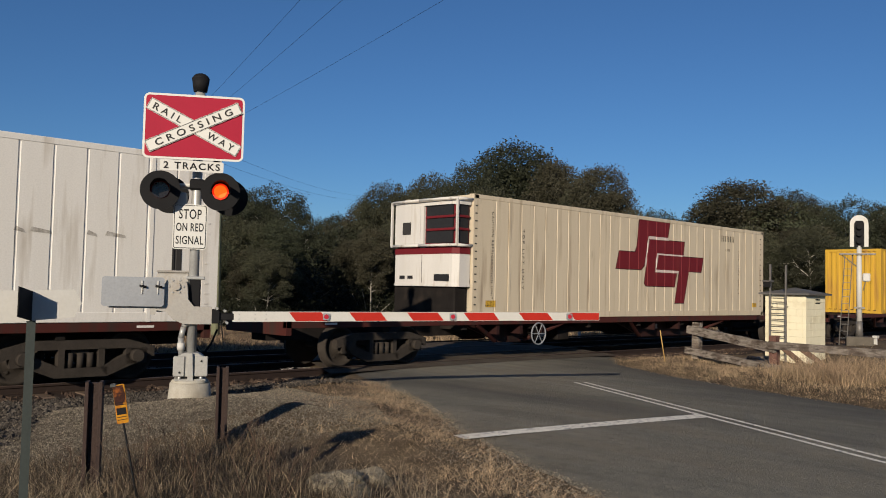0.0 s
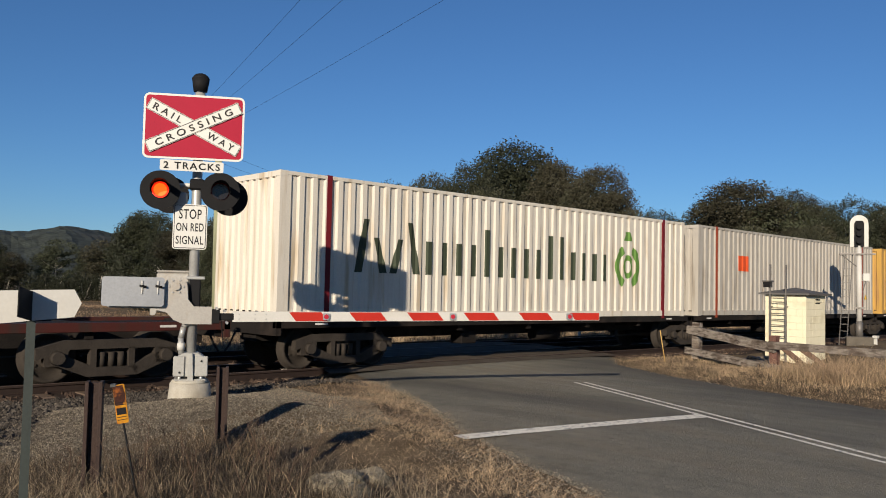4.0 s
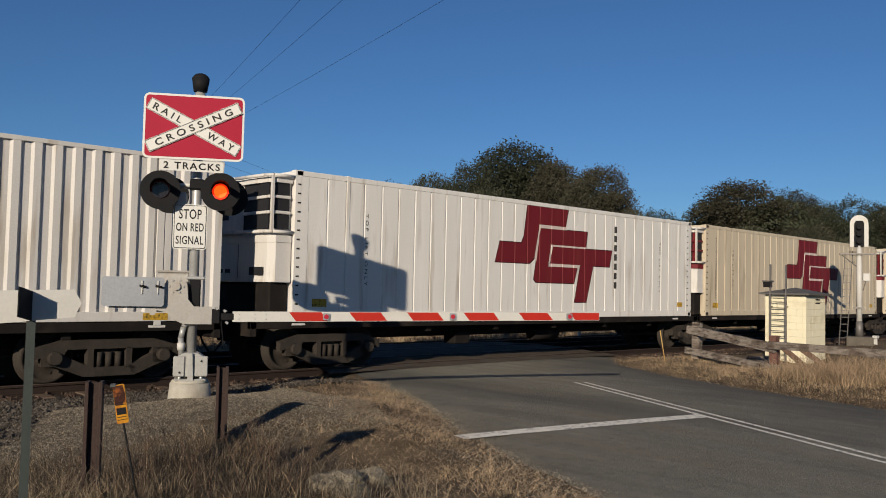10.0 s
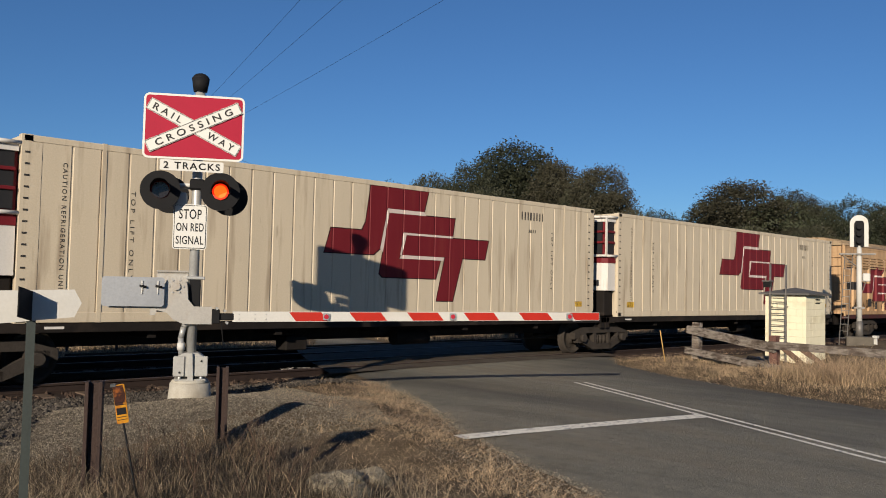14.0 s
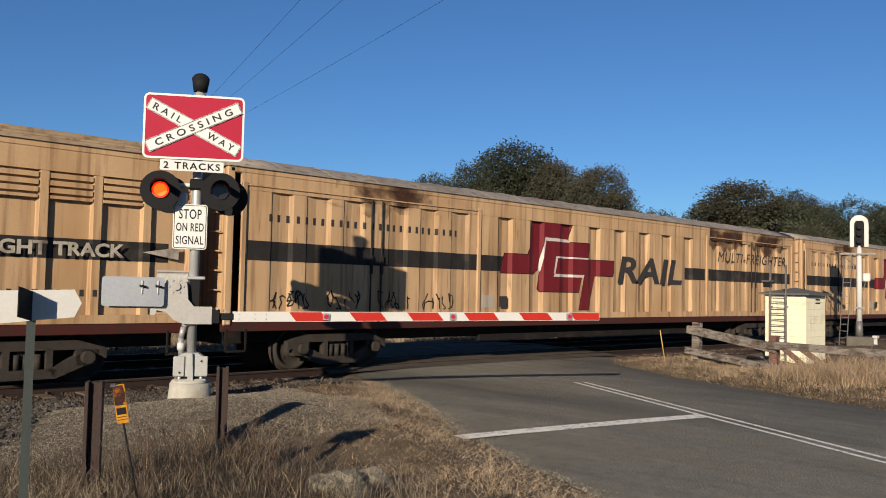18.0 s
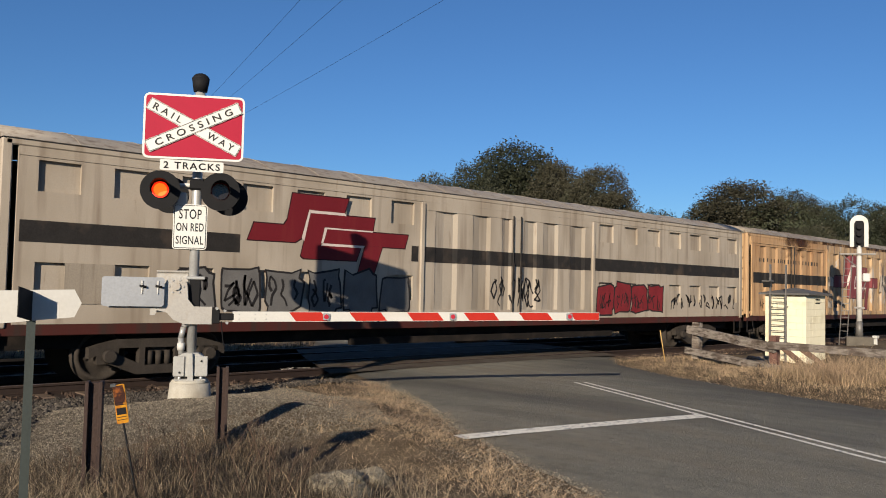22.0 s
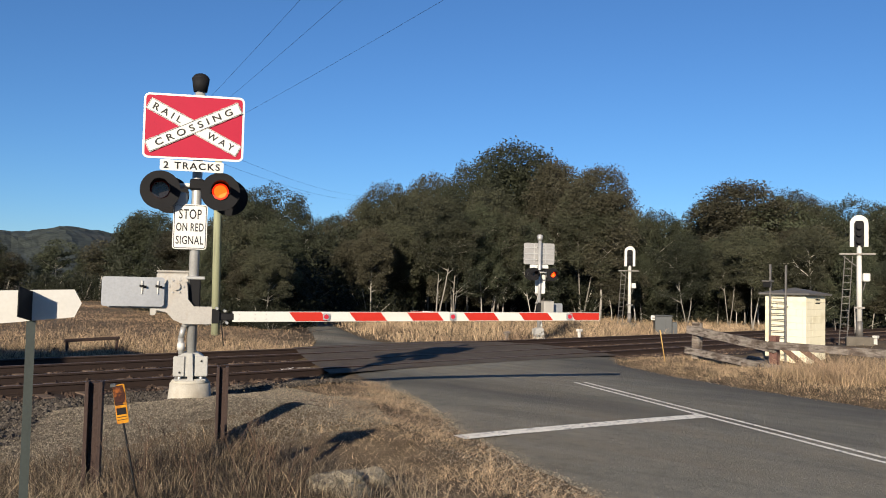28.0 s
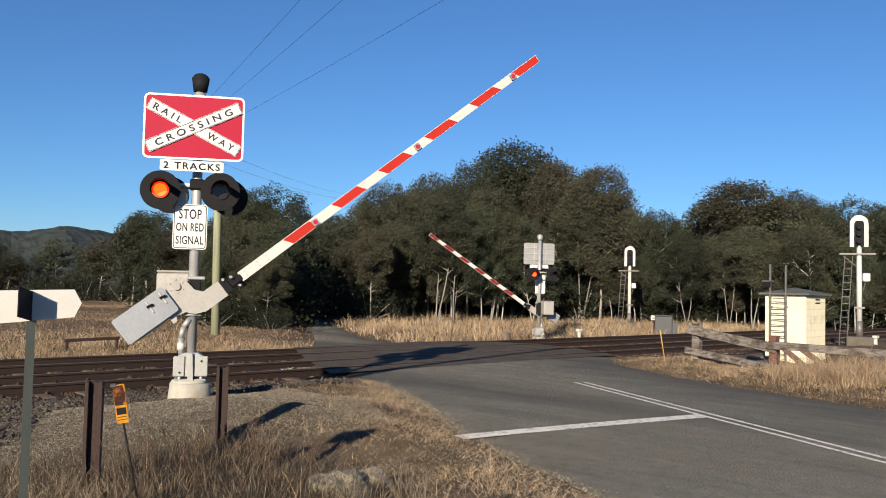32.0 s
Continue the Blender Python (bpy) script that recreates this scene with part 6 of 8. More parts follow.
rubble("ballast_stones", "loose grey ballast stones beside the near rail", 24000, shoulder, 0.031, STONE, 1)
rubble("rusty_ballast", "rust-dusted ballast stones between the rails", 11000, between, 0.045, RUSTSTONE, 2)
def edge_spot(rng):
    y = rng.uniform(2.6, 12.4)
    x = road_edges(y)[0] + rng.normal(-0.05, 0.42)
    return x, y, max(ground_z(x, y), -0.075)


rubble("edge_gravel", "loose gravel along the ragged road edge", 11000, edge_spot, 0.011, PEBBLE, 9)
rubble("gravel", "fine loose gravel on the pad", 115000, padspot, 0.0074, PEBBLE, 3)

# ---- woods ----
def leaf(name, col, other):
    m = mat(name, col, 0.6, 0, 0.5, 2.5, 0.0, 30.0, other, 0.3, (1, 1, 1), 3.0, piece=0.30)
    m.node_tree.nodes["Principled BSDF"].inputs["Specular IOR Level"].default_value = 0.18
    return m


LEAVES = (leaf("gum_leaf", (0.035, 0.040, 0.023), (0.031, 0.031, 0.018)), leaf("olive_leaf", (0.041, 0.042, 0.025), (0.027, 0.030, 0.017)),
          leaf("brown_green_leaf", (0.040, 0.037, 0.023), (0.030, 0.029, 0.018)), leaf("deep_leaf", (0.026, 0.030, 0.018), (0.030, 0.031, 0.018)))
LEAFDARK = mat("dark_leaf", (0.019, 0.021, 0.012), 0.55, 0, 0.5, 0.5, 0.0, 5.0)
BARK = mat("pale_gum_bark", (0.29, 0.272, 0.245), 0.85, 0, 0.35, 2.5, 0.4, 30, (0.10, 0.082, 0.066), 0.55, (1, 1, 0.3), 1.2, piece=0.45)


def leaf_cloud(c, rng, lo, hi, droop=0.6):
    n = len(c)
    a = rng.normal(0, 1, (n, 3))
    a[:, 2] -= droop
    a /= np.linalg.norm(a, axis=1)[:, None]
    b = np.cross(a, rng.normal(0, 1, (n, 3)))
    b /= np.linalg.norm(b, axis=1)[:, None]
    s = rng.uniform(lo, hi, (n, 1))
    a, b = a * s, b * s * 0.55
    vs = np.stack([c - a, c + b, c + a, c - b], 1).reshape(-1, 3)
    return vs.tolist(), np.arange(n * 4).reshape(-1, 4).tolist()


def gum_tree(seed, wide, leaves, first, leafage, stems=1, lo=0.0036, hi=0.0082):
    """A eucalypt one unit high: pale stems, rising limbs from first upward, and a dense crown of domed leaf clumps."""
    rnd = random.Random(seed)
    bm = bmesh.new()
    tips = []

    def bough(a, d, length, r, steps, wander, lift):
        pts = [a]
        for s in range(steps):
            d = (d + Vector((rnd.uniform(-wander, wander), rnd.uniform(-wander, wander), rnd.uniform(0, lift)))).normalized()
            b = pts[-1] + d * length / steps
            tube(bm, pts[-1], b, r * (1 - 0.75 * s / steps), r * (1 - 0.75 * (s + 1) / steps), 7 if r > 0.006 else 4, caps=False)
            pts.append(b)
        return pts

    for st in range(stems):
        tilt = 0.05 if stems == 1 else 0.20
        trunk = bough(Vector((0, 0, -0.02)), Vector((rnd.uniform(-tilt, tilt), rnd.uniform(-tilt, tilt), 1)).normalized(),
                      rnd.uniform(0.66, 0.78) if st else 0.76, 0.0085 if stems == 1 else 0.0066, 9, 0.06, 0.05)
        tips += [(trunk[-1], 0.07), (trunk[8], 0.065), (trunk[7], 0.055)] + ([(trunk[6], 0.05)] if first < 0.5 else [])
        limbs = 15 if stems == 1 else 9
        for k in range(limbs):
            u = first + (0.98 - first) * (k + rnd.random()) / limbs
            q = u * 9
            a = trunk[int(q)].lerp(trunk[min(9, int(q) + 1)], q - int(q))
            w = k * 2.4 + rnd.uniform(-0.5, 0.5)
            dome = math.sqrt(max(0.05, 1 - ((u - first) / (1 - first) * 1.25 - 0.45) ** 2))
            reach = wide * (0.25 + 0.75 * dome) * rnd.uniform(0.7, 1.1)
            limb = bough(a, Vector((math.cos(w), math.sin(w), rnd.uniform(0.35, 0.9))).normalized(), reach, 0.0044, 4, 0.26, 0.2)
            tips += [(limb[2], 0.034), (limb[3], 0.045), (limb[4], 0.052)]
            for t in range(4):
                b = limb[rnd.choice((1, 2, 3))]
                w2 = w + rnd.uniform(-1.4, 1.4)
                twig = bough(b, Vector((math.cos(w2), math.sin(w2), rnd.uniform(-0.2, 0.8))).normalized(), reach * rnd.uniform(0.35, 0.7), 0.0018, 2, 0.3, 0.1)
                tips += [(twig[-1], rnd.uniform(0.026, 0.056)), (twig[1], 0.03)]
    # the outer foliage rounds the crown off
    mid, half = (0.96 + first) / 2, (0.96 - first) / 2
    for k in range(64):
        u, w = 1 - 1.12 * (k + 0.5) / 64, k * 2.39996
        if rnd.random() < 0.30:
            continue
        out = math.sqrt(max(0.0, 1 - u * u)) * wide * rnd.uniform(0.80, 1.02)
        tips.append((Vector((out * math.cos(w), out * math.sin(w), mid + half * u * rnd.uniform(0.86, 1.0))), rnd.uniform(0.034, 0.060)))
    top = max(t.z + r * 0.8 for t, r in tips)
    for v in bm.verts:
        v.co /= top
    pts = np.array([tuple(t / top) for t, r in tips])
    rad = np.array([r for t, r in tips])
    rng = np.random.default_rng(seed)
    share = rad ** 2 * rng.uniform(0.5, 1.5, len(rad))
    which = np.repeat(np.arange(len(rad)), np.maximum(1, (leaves * share / share.sum()).astype(int)))
    d = rng.normal(0, 1, (len(which), 3))
    d /= np.linalg.norm(d, axis=1)[:, None]
    d[:, 2] = np.where(d[:, 2] < 0, d[:, 2] * 0.75, d[:, 2] * 1.0)
    c = pts[which] + d * (rad[which] * rng.uniform(0.25, 1.0, len(which)) ** 0.4 * rng.uniform(0.8, 1.35, len(which)))[:, None] + rng.normal(0, 0.007, (len(which), 3))
    vs, fs = leaf_cloud(c, rng, lo, hi)
    return mesh_of("trunk", bm, BARK), flat_mesh("crown", vs, fs, leafage), float(np.percentile(np.hypot(c[:, 0], c[:, 1]), 93))


def shrub_mesh(seed, leaves=5200):
    """A low dark thicket one unit high."""
    rng = np.random.default_rng(seed)
    heads = rng.uniform(-1, 1, (26, 3)) * (0.60, 0.60, 0.36) + (0, 0, 0.44)
    c = np.repeat(heads, leaves // 26, 0) + rng.normal(0, 0.12, (26 * (leaves // 26), 3))
    c[:, 2] = np.abs(c[:, 2])
    vs, fs = leaf_cloud(c, rng, 0.014, 0.032, 0.1)
    bm = bmesh.new()
    for h in heads[:10]:
        tube(bm, (0, 0, -0.05), tuple(h), 0.018, 0.006, 5, caps=False)
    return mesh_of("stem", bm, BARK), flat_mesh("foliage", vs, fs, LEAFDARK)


KINDS = [gum_tree(11 + k, wd, 36000, fi, LEAVES[lf], st) for k, (wd, fi, lf, st) in enumerate((
    (0.20, 0.36, 0, 1), (0.25, 0.44, 1, 1), (0.18, 0.40, 2, 1), (0.24, 0.28, 3, 2), (0.21, 0.48, 1, 2), (0.26, 0.32, 0, 1)))]
THIN = [gum_tree(51 + k, wd, 9000, fi, LEAVES[lf], 1, 0.0065, 0.014) for k, (wd, fi, lf) in enumerate(((0.20, 0.30, 3), (0.24, 0.24, 0), (0.17, 0.42, 2)))]
BUSHES = [shrub_mesh(31 + k) for k in range(3)]
rt = random.Random(5)

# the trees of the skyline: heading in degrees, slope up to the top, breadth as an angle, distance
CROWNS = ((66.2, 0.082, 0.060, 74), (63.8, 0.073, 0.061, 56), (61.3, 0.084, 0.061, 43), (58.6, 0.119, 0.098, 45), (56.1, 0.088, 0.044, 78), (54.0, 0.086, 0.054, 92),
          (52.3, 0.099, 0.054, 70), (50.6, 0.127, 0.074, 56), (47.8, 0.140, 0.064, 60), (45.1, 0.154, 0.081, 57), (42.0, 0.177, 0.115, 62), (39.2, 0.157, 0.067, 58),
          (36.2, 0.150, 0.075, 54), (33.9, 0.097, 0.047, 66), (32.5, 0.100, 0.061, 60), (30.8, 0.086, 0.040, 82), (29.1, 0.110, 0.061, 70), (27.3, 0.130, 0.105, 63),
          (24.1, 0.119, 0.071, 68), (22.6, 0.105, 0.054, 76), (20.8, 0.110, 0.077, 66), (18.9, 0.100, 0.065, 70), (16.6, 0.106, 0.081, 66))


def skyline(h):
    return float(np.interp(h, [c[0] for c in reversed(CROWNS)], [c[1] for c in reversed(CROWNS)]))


def clear_of_road(x, y, room):
    lo, hi = road_edges(y)
    return x < lo - room or x > hi + room or y > 62


def tree(kind, x, y, tall, radius, turn, z=-0.3):
    trunk, crown, reach = kind
    wide = radius / reach
    ob = thing("gum_tree", Matrix.Translation((x, y, z)) @ Matrix.Rotation(radians(turn), 4, "Z") @ Matrix.Diagonal((wide, wide, tall, 1)),
               "tall eucalypt with grey-green crown and pale forking trunk" if tall > 6 else "young eucalypt with thin grey-green crown", "tree", "woods beyond the crossing")
    part("trunk", trunk, None, ob, "pale bark")
    part("crown", crown, None, ob, "grey-green hanging leaves")
    return ob


def bush(x, y, size, turn, z=-0.32):
    k = rt.randrange(3)
    ob = thing("shrub", Matrix.Translation((x, y, z)) @ Matrix.Rotation(radians(turn), 4, "Z") @ Matrix.Diagonal((size * 1.2, size * 1.2, size, 1)),
               "dense dark green shrub under the trees", "shrub", "undergrowth")
    part("stem", BUSHES[k][0], None, ob)
    part("foliage", BUSHES[k][1], None, ob)
    return ob


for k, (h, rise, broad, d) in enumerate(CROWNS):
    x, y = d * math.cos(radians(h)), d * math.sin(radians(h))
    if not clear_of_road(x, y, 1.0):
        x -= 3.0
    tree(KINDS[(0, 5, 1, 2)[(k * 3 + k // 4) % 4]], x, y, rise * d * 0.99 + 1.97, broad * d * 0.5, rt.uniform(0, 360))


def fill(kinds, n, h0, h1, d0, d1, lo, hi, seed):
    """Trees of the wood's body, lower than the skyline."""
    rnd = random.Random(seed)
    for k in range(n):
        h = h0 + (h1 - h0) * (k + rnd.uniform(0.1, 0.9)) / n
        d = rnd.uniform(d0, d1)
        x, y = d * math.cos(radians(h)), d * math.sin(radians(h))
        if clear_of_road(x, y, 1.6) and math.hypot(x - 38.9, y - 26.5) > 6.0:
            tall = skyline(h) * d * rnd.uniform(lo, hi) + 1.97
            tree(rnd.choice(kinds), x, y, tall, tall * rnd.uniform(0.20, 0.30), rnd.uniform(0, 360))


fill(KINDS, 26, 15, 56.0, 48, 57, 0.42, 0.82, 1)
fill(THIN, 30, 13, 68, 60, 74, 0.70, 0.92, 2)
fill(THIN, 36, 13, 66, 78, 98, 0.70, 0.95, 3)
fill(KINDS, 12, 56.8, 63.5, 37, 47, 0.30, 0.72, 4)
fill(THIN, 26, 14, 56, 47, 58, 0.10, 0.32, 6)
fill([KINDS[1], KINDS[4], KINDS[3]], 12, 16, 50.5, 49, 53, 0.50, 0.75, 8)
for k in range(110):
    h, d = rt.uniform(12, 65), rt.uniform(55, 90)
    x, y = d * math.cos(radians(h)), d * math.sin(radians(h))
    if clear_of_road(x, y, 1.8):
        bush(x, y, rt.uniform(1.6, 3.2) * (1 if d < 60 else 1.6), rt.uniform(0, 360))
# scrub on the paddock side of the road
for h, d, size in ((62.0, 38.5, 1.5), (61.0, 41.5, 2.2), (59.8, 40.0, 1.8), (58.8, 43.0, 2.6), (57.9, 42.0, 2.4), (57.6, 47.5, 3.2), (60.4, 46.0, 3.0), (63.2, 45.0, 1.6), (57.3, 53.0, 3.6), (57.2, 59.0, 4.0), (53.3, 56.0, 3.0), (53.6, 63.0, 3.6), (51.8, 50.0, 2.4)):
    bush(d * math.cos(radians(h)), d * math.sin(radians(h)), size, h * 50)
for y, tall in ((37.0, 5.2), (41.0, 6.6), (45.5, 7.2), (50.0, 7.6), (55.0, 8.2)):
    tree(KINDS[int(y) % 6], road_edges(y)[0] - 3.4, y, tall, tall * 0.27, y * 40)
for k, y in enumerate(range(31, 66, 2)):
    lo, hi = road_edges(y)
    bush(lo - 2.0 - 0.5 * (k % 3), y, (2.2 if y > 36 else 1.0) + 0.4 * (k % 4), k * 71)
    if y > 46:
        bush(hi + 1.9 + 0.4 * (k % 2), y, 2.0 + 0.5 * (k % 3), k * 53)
# far edge of the paddock
for k in range(34):
    h, d = rt.uniform(63, 84), rt.uniform(92, 150)
    tall = rt.uniform(4.2, 7.0)
    tree(rt.choice(THIN), d * math.cos(radians(h)), d * math.sin(radians(h)), tall, tall * 0.36, rt.uniform(0, 360))
for k in range(30):
    h, d = rt.uniform(63, 84), rt.uniform(88, 120)
    bush(d * math.cos(radians(h)), d * math.sin(radians(h)), rt.uniform(1.6, 3.0), rt.uniform(0, 360))

# the wooded range behind the paddock
HILL = mat("distant_forest", (0.040, 0.047, 0.040), 0.9, 0, 0.85, 0.05, 0.0, 0.22, (0.060, 0.060, 0.052), 0.25, (1, 1, 1), 0.01)
hv, hf = [], []
HH = [25 + 75 * i / 200 for i in range(201)]
HD = [620 + 40 * j for j in range(25)]
for j, d in enumerate(HD):
    for i, h in enumerate(HH):
        crest = 0.0565 + 0.0035 * math.sin(h * 0.9 + 0.6) + 0.004 * noise.noise(Vector((h * 0.35, 3, 0)))
        rise = crest * 1400 * smooth01(600, 1400, d) - 25 * smooth01(1400, 1580, d)
        p = Vector((d * math.cos(radians(h)), d * math.sin(radians(h)), 0))
        rise += 9 * noise.noise(p * 0.008) * smooth01(620, 900, d) + 3.0 * noise.noise(p * 0.05) + 2.0 * noise.noise(p * 0.13)
        hv.append((p.x, p.y, rise - 3))
n2 = len(HH)
hf = [(j * n2 + i, j * n2 + i + 1, (j + 1) * n2 + i + 1, (j + 1) * n2 + i) for j in range(len(HD) - 1) for i in range(n2 - 1)]
tagged(new("wooded_hills", flat_mesh("wooded_hills", hv, hf, HILL)), "low dark wooded range beyond the paddock", "hills", kind="structure")
# ---- things beside the track and road ----
REDPOST = mat("red_brown_post", (0.13, 0.068, 0.055), 0.9, 0, 0.4, 6, 0.6, 40, (0.06, 0.035, 0.03), 0.4)
TIMBER = mat("weathered_timber", (0.225, 0.195, 0.168), 0.9, 0, 0.5, 4, 0.8, 50, (0.055, 0.042, 0.034), 0.5, (3.5, 0.35, 5), 3.5)
add_stain(TIMBER, (0.07, 0.05, 0.038), 2.0, (1, 1, 1), 0.52, 0.62, 0.7)
HUTPAINT = mat("cream_hut_paint", (0.66, 0.61, 0.45), 0.7, 0, 0.08, 3, 0.2, 40, (0.52, 0.46, 0.31), 0.25)
HUTROOF = mat("grey_sheet_roof", (0.10, 0.095, 0.09), 0.7, 0, 0.25, 4, 0.3)
STEELDARK = mat("dull_steel", (0.16, 0.15, 0.14), 0.6, 0.5, 0.2, 8, 0.1)
RUSTPOST = mat("rusty_post", (0.036, 0.021, 0.017), 0.85, 0.2, 0.35, 8, 0.4, 50, (0.10, 0.05, 0.032), 0.3)
YELLOWPLASTIC = mat("yellow_plastic", (0.42, 0.190, 0.012), 0.5, 0, 0.15, 8, 0.05, 60, (0.24, 0.075, 0.014), 0.4, (1, 1, 1), 14.0)
POLEWOOD = mat("pale_green_pole", (0.25, 0.26, 0.165), 0.85, 0, 0.2, 2, 0.4, 40, (0.15, 0.15, 0.10), 0.35, (3, 3, 0.2), 2.0)
GALVPOST = mat("green_grey_post", (0.026, 0.034, 0.031), 0.7, 0.1, 0.2, 9, 0.1)
CABINET = mat("grey_cabinet", (0.050, 0.054, 0.056), 0.55, 0.2, 0.12, 5, 0.05)


def beam(a, b, wide, high, twist=0.0, seed=0):
    """A rough sawn timber from a to b."""
    a, b = Vector(a), Vector(b)
    d = b - a
    rnd = random.Random(seed)
    side = Vector((-d.y, d.x, 0)).normalized()
    up = d.normalized().cross(side) * -1
    if up.z < 0:
        up = -up
    bm = bmesh.new()
    rings = []
    n = 13
    for k in range(n):
        p = a + d * k / (n - 1)
        w, h = wide * rnd.uniform(0.92, 1.05), high * rnd.uniform(0.93, 1.04)
        rings.append([bm.verts.new(p + side * sx * w / 2 + up * sz * h / 2) for sx, sz in ((-1, -1), (1, -1), (1, 1), (-1, 1))])
    for r0, r1 in zip(rings, rings[1:]):
        for k in range(4):
            bm.faces.new((r0[k], r0[(k + 1) % 4], r1[(k + 1) % 4], r1[k]))
    bm.faces.new(list(reversed(rings[0])))
    bm.faces.new(rings[-1])
    return bm


# broken post and rail fence of old sleepers
f = thing("timber_fence", pose(0, 0, 0), "broken grey timber post and rail fence in dry grass", "fence")
P1, P2, P3 = Vector((20.45, 11.78, 0)), Vector((19.38, 9.12, 0)), Vector((18.15, 6.2, 0))
part("post", beam(P1 + Vector((0, 0, -0.2)), P1 + Vector((0.02, 0, 0.92)), 0.20, 0.20, seed=1), TIMBER, f, "split weathered post")
part("post", beam(P2 + Vector((0, 0, -0.2)), P2 + Vector((0.0, 0.02, 0.74)), 0.18, 0.18, seed=2), REDPOST, f, "red-brown post")
part("post", beam(P3 + Vector((0.2, -0.2, -0.2)), P3 + Vector((0.2, -0.2, 0.62)), 0.18, 0.18, seed=3), TIMBER, f)
part("rail", beam((20.45, 12.05, 0.73), (19.25, 9.05, 0.45), 0.10, 0.22, seed=4), TIMBER, f, "grey top rail sagging to one side")
part("rail", beam((19.25, 9.2, 0.52), (18.1, 5.4, 0.55), 0.10, 0.17, seed=5), TIMBER, f)
part("rail", beam((20.45, 12.1, 0.17), (19.2, 9.05, -0.02), 0.10, 0.17, seed=6), TIMBER, f, "fallen lower rail")
part("rail", beam((19.2, 9.1, 0.0), (18.72, 7.9, -0.02), 0.10, 0.16, seed=7), TIMBER, f)
PLANK = mat("brown_plank", (0.12, 0.075, 0.055), 0.9, 0, 0.4, 6, 0.6, 40, (0.06, 0.04, 0.03), 0.4)
for k, (a, b) in enumerate((((20.45, 9.45, 0.42), (21.0, 8.98, -0.16)), ((20.80, 9.12, 0.38), (21.35, 8.68, -0.10)))):
    solid("leaning_plank", beam(a, b, 0.05, 0.13, seed=40 + k), PLANK, "brown plank leaning in the grass before the hut", "timber", "leaning planks")
for k, (x, y, a, l) in enumerate(((19.9, 10.2, 30, 1.0), (20.6, 10.4, -35, 1.3), (20.0, 9.6, 50, 0.9), (20.4, 9.9, 70, 1.0))):
    o = solid("fallen_timber", beam((-l / 2, 0, 0.10), (l / 2, 0, 0.16 + 0.05 * (k % 2)), 0.12, 0.14, seed=20 + k), TIMBER, "fallen grey timber lying in dry grass", "timber", "fallen timbers")
    o.matrix_world = pose(x, y, ground_z(x, y) - 0.02, 0, 0, a)

STAKE = mat("faded_yellow_stake", (0.42, 0.27, 0.09), 0.7, 0, 0.25, 8, 0.1, 50, (0.35, 0.28, 0.18), 0.4)
o = thing("marker_stake", pose(18.0, 11.2, ground_z(18, 11.2)), "leaning yellow plastic marker stake at the roadside", "marker")
part("stake", tubed((0, 0, -0.1), (-0.10, 0.10, 0.76), 0.012, seg=8), STAKE, o)

# relay hut with its ladder frame
hut = thing("relay_hut", pose(23.8, 10.3, -0.26), "small cream block relay hut with a grey roof", "hut")
HW, HD_, HH_ = 1.30, 1.20, 1.98
for row in range(10):
    z0 = row * HH_ / 10
    z1 = z0 + HH_ / 10 - 0.003
    n = 3
    off = 0.5 if row % 2 else 0.0
    cutsx = sorted({0.0, HW, *[HW * (k + off) / n for k in range(n + 1) if 0 < (k + off) / n < 1]})
    for a, b in zip(cutsx, cutsx[1:]):
        part("block", boxed(a + 0.0015, b - 0.0015, 0.0, 0.10, z0, z1, bevel=0.003), HUTPAINT, hut)
    cutsy = sorted({0.10, HD_, *[0.10 + (HD_ - 0.1) * (k + off) / n for k in range(n + 1) if 0 < (k + off) / n < 1]})
    for a, b in zip(cutsy, cutsy[1:]):
        part("block", boxed(0.0, 0.10, a + 0.0015, b - 0.0015, z0, z1, bevel=0.003), HUTPAINT, hut)
part("back_wall", boxed(0.10, HW, HD_ - 0.08, HD_, 0, HH_), HUTPAINT, hut)
part("side_wall", boxed(HW - 0.08, HW, 0.10, HD_ - 0.08, 0, HH_), HUTPAINT, hut)
part("mortar_core", boxed(0.06, HW - 0.09, 0.06, HD_ - 0.09, 0, HH_ - 0.01), CONCRETE, hut)
bm = bmesh.new()
e = 0.14
v = [bm.verts.new(c) for c in ((-e, -e, HH_), (HW + e, -e, HH_), (HW + e, HD_ + e, HH_), (-e, HD_ + e, HH_), (-e, -e, HH_ + 0.05), (HW + e, -e, HH_ + 0.05), (HW + e, HD_ + e, HH_ + 0.05), (-e, HD_ + e, HH_ + 0.05), (HW * 0.5, HD_ * 0.5, HH_ + 0.22))]
for q in ((3, 2, 1, 0), (0, 1, 5, 4), (1, 2, 6, 5), (2, 3, 7, 6), (3, 0, 4, 7), (4, 5, 8), (5, 6, 8), (6, 7, 8), (7, 4, 8)):
    bm.faces.new([v[i] for i in q])
part("roof", bm, HUTROOF, hut, "low grey hipped roof")
for z in (1.74, 1.84):
    part("vent_slot", boxed(0.62, 0.92, -0.012, 0.002, z, z + 0.035), BLACK, hut, "dark vent slot")
lad = thing("ladder_frame", pose(0, 0, 0), "grey steel ladder frame standing before the hut", "ladder")
LA, LB = Vector((23.66, 11.28, 0)), Vector((23.66, 10.82, 0))
for p, top in ((LA, 2.60), (LB, 2.58)):
    part("upright", boxed(p.x - 0.022, p.x + 0.022, p.y - 0.022, p.y + 0.022, -0.35, top), STEELDARK, lad)
for k in range(11):
    z = 0.02 + k * 0.165
    part("rung", tubed((LA.x, LA.y, z), (LB.x, LB.y, z), 0.014, seg=6), STEELDARK, lad)
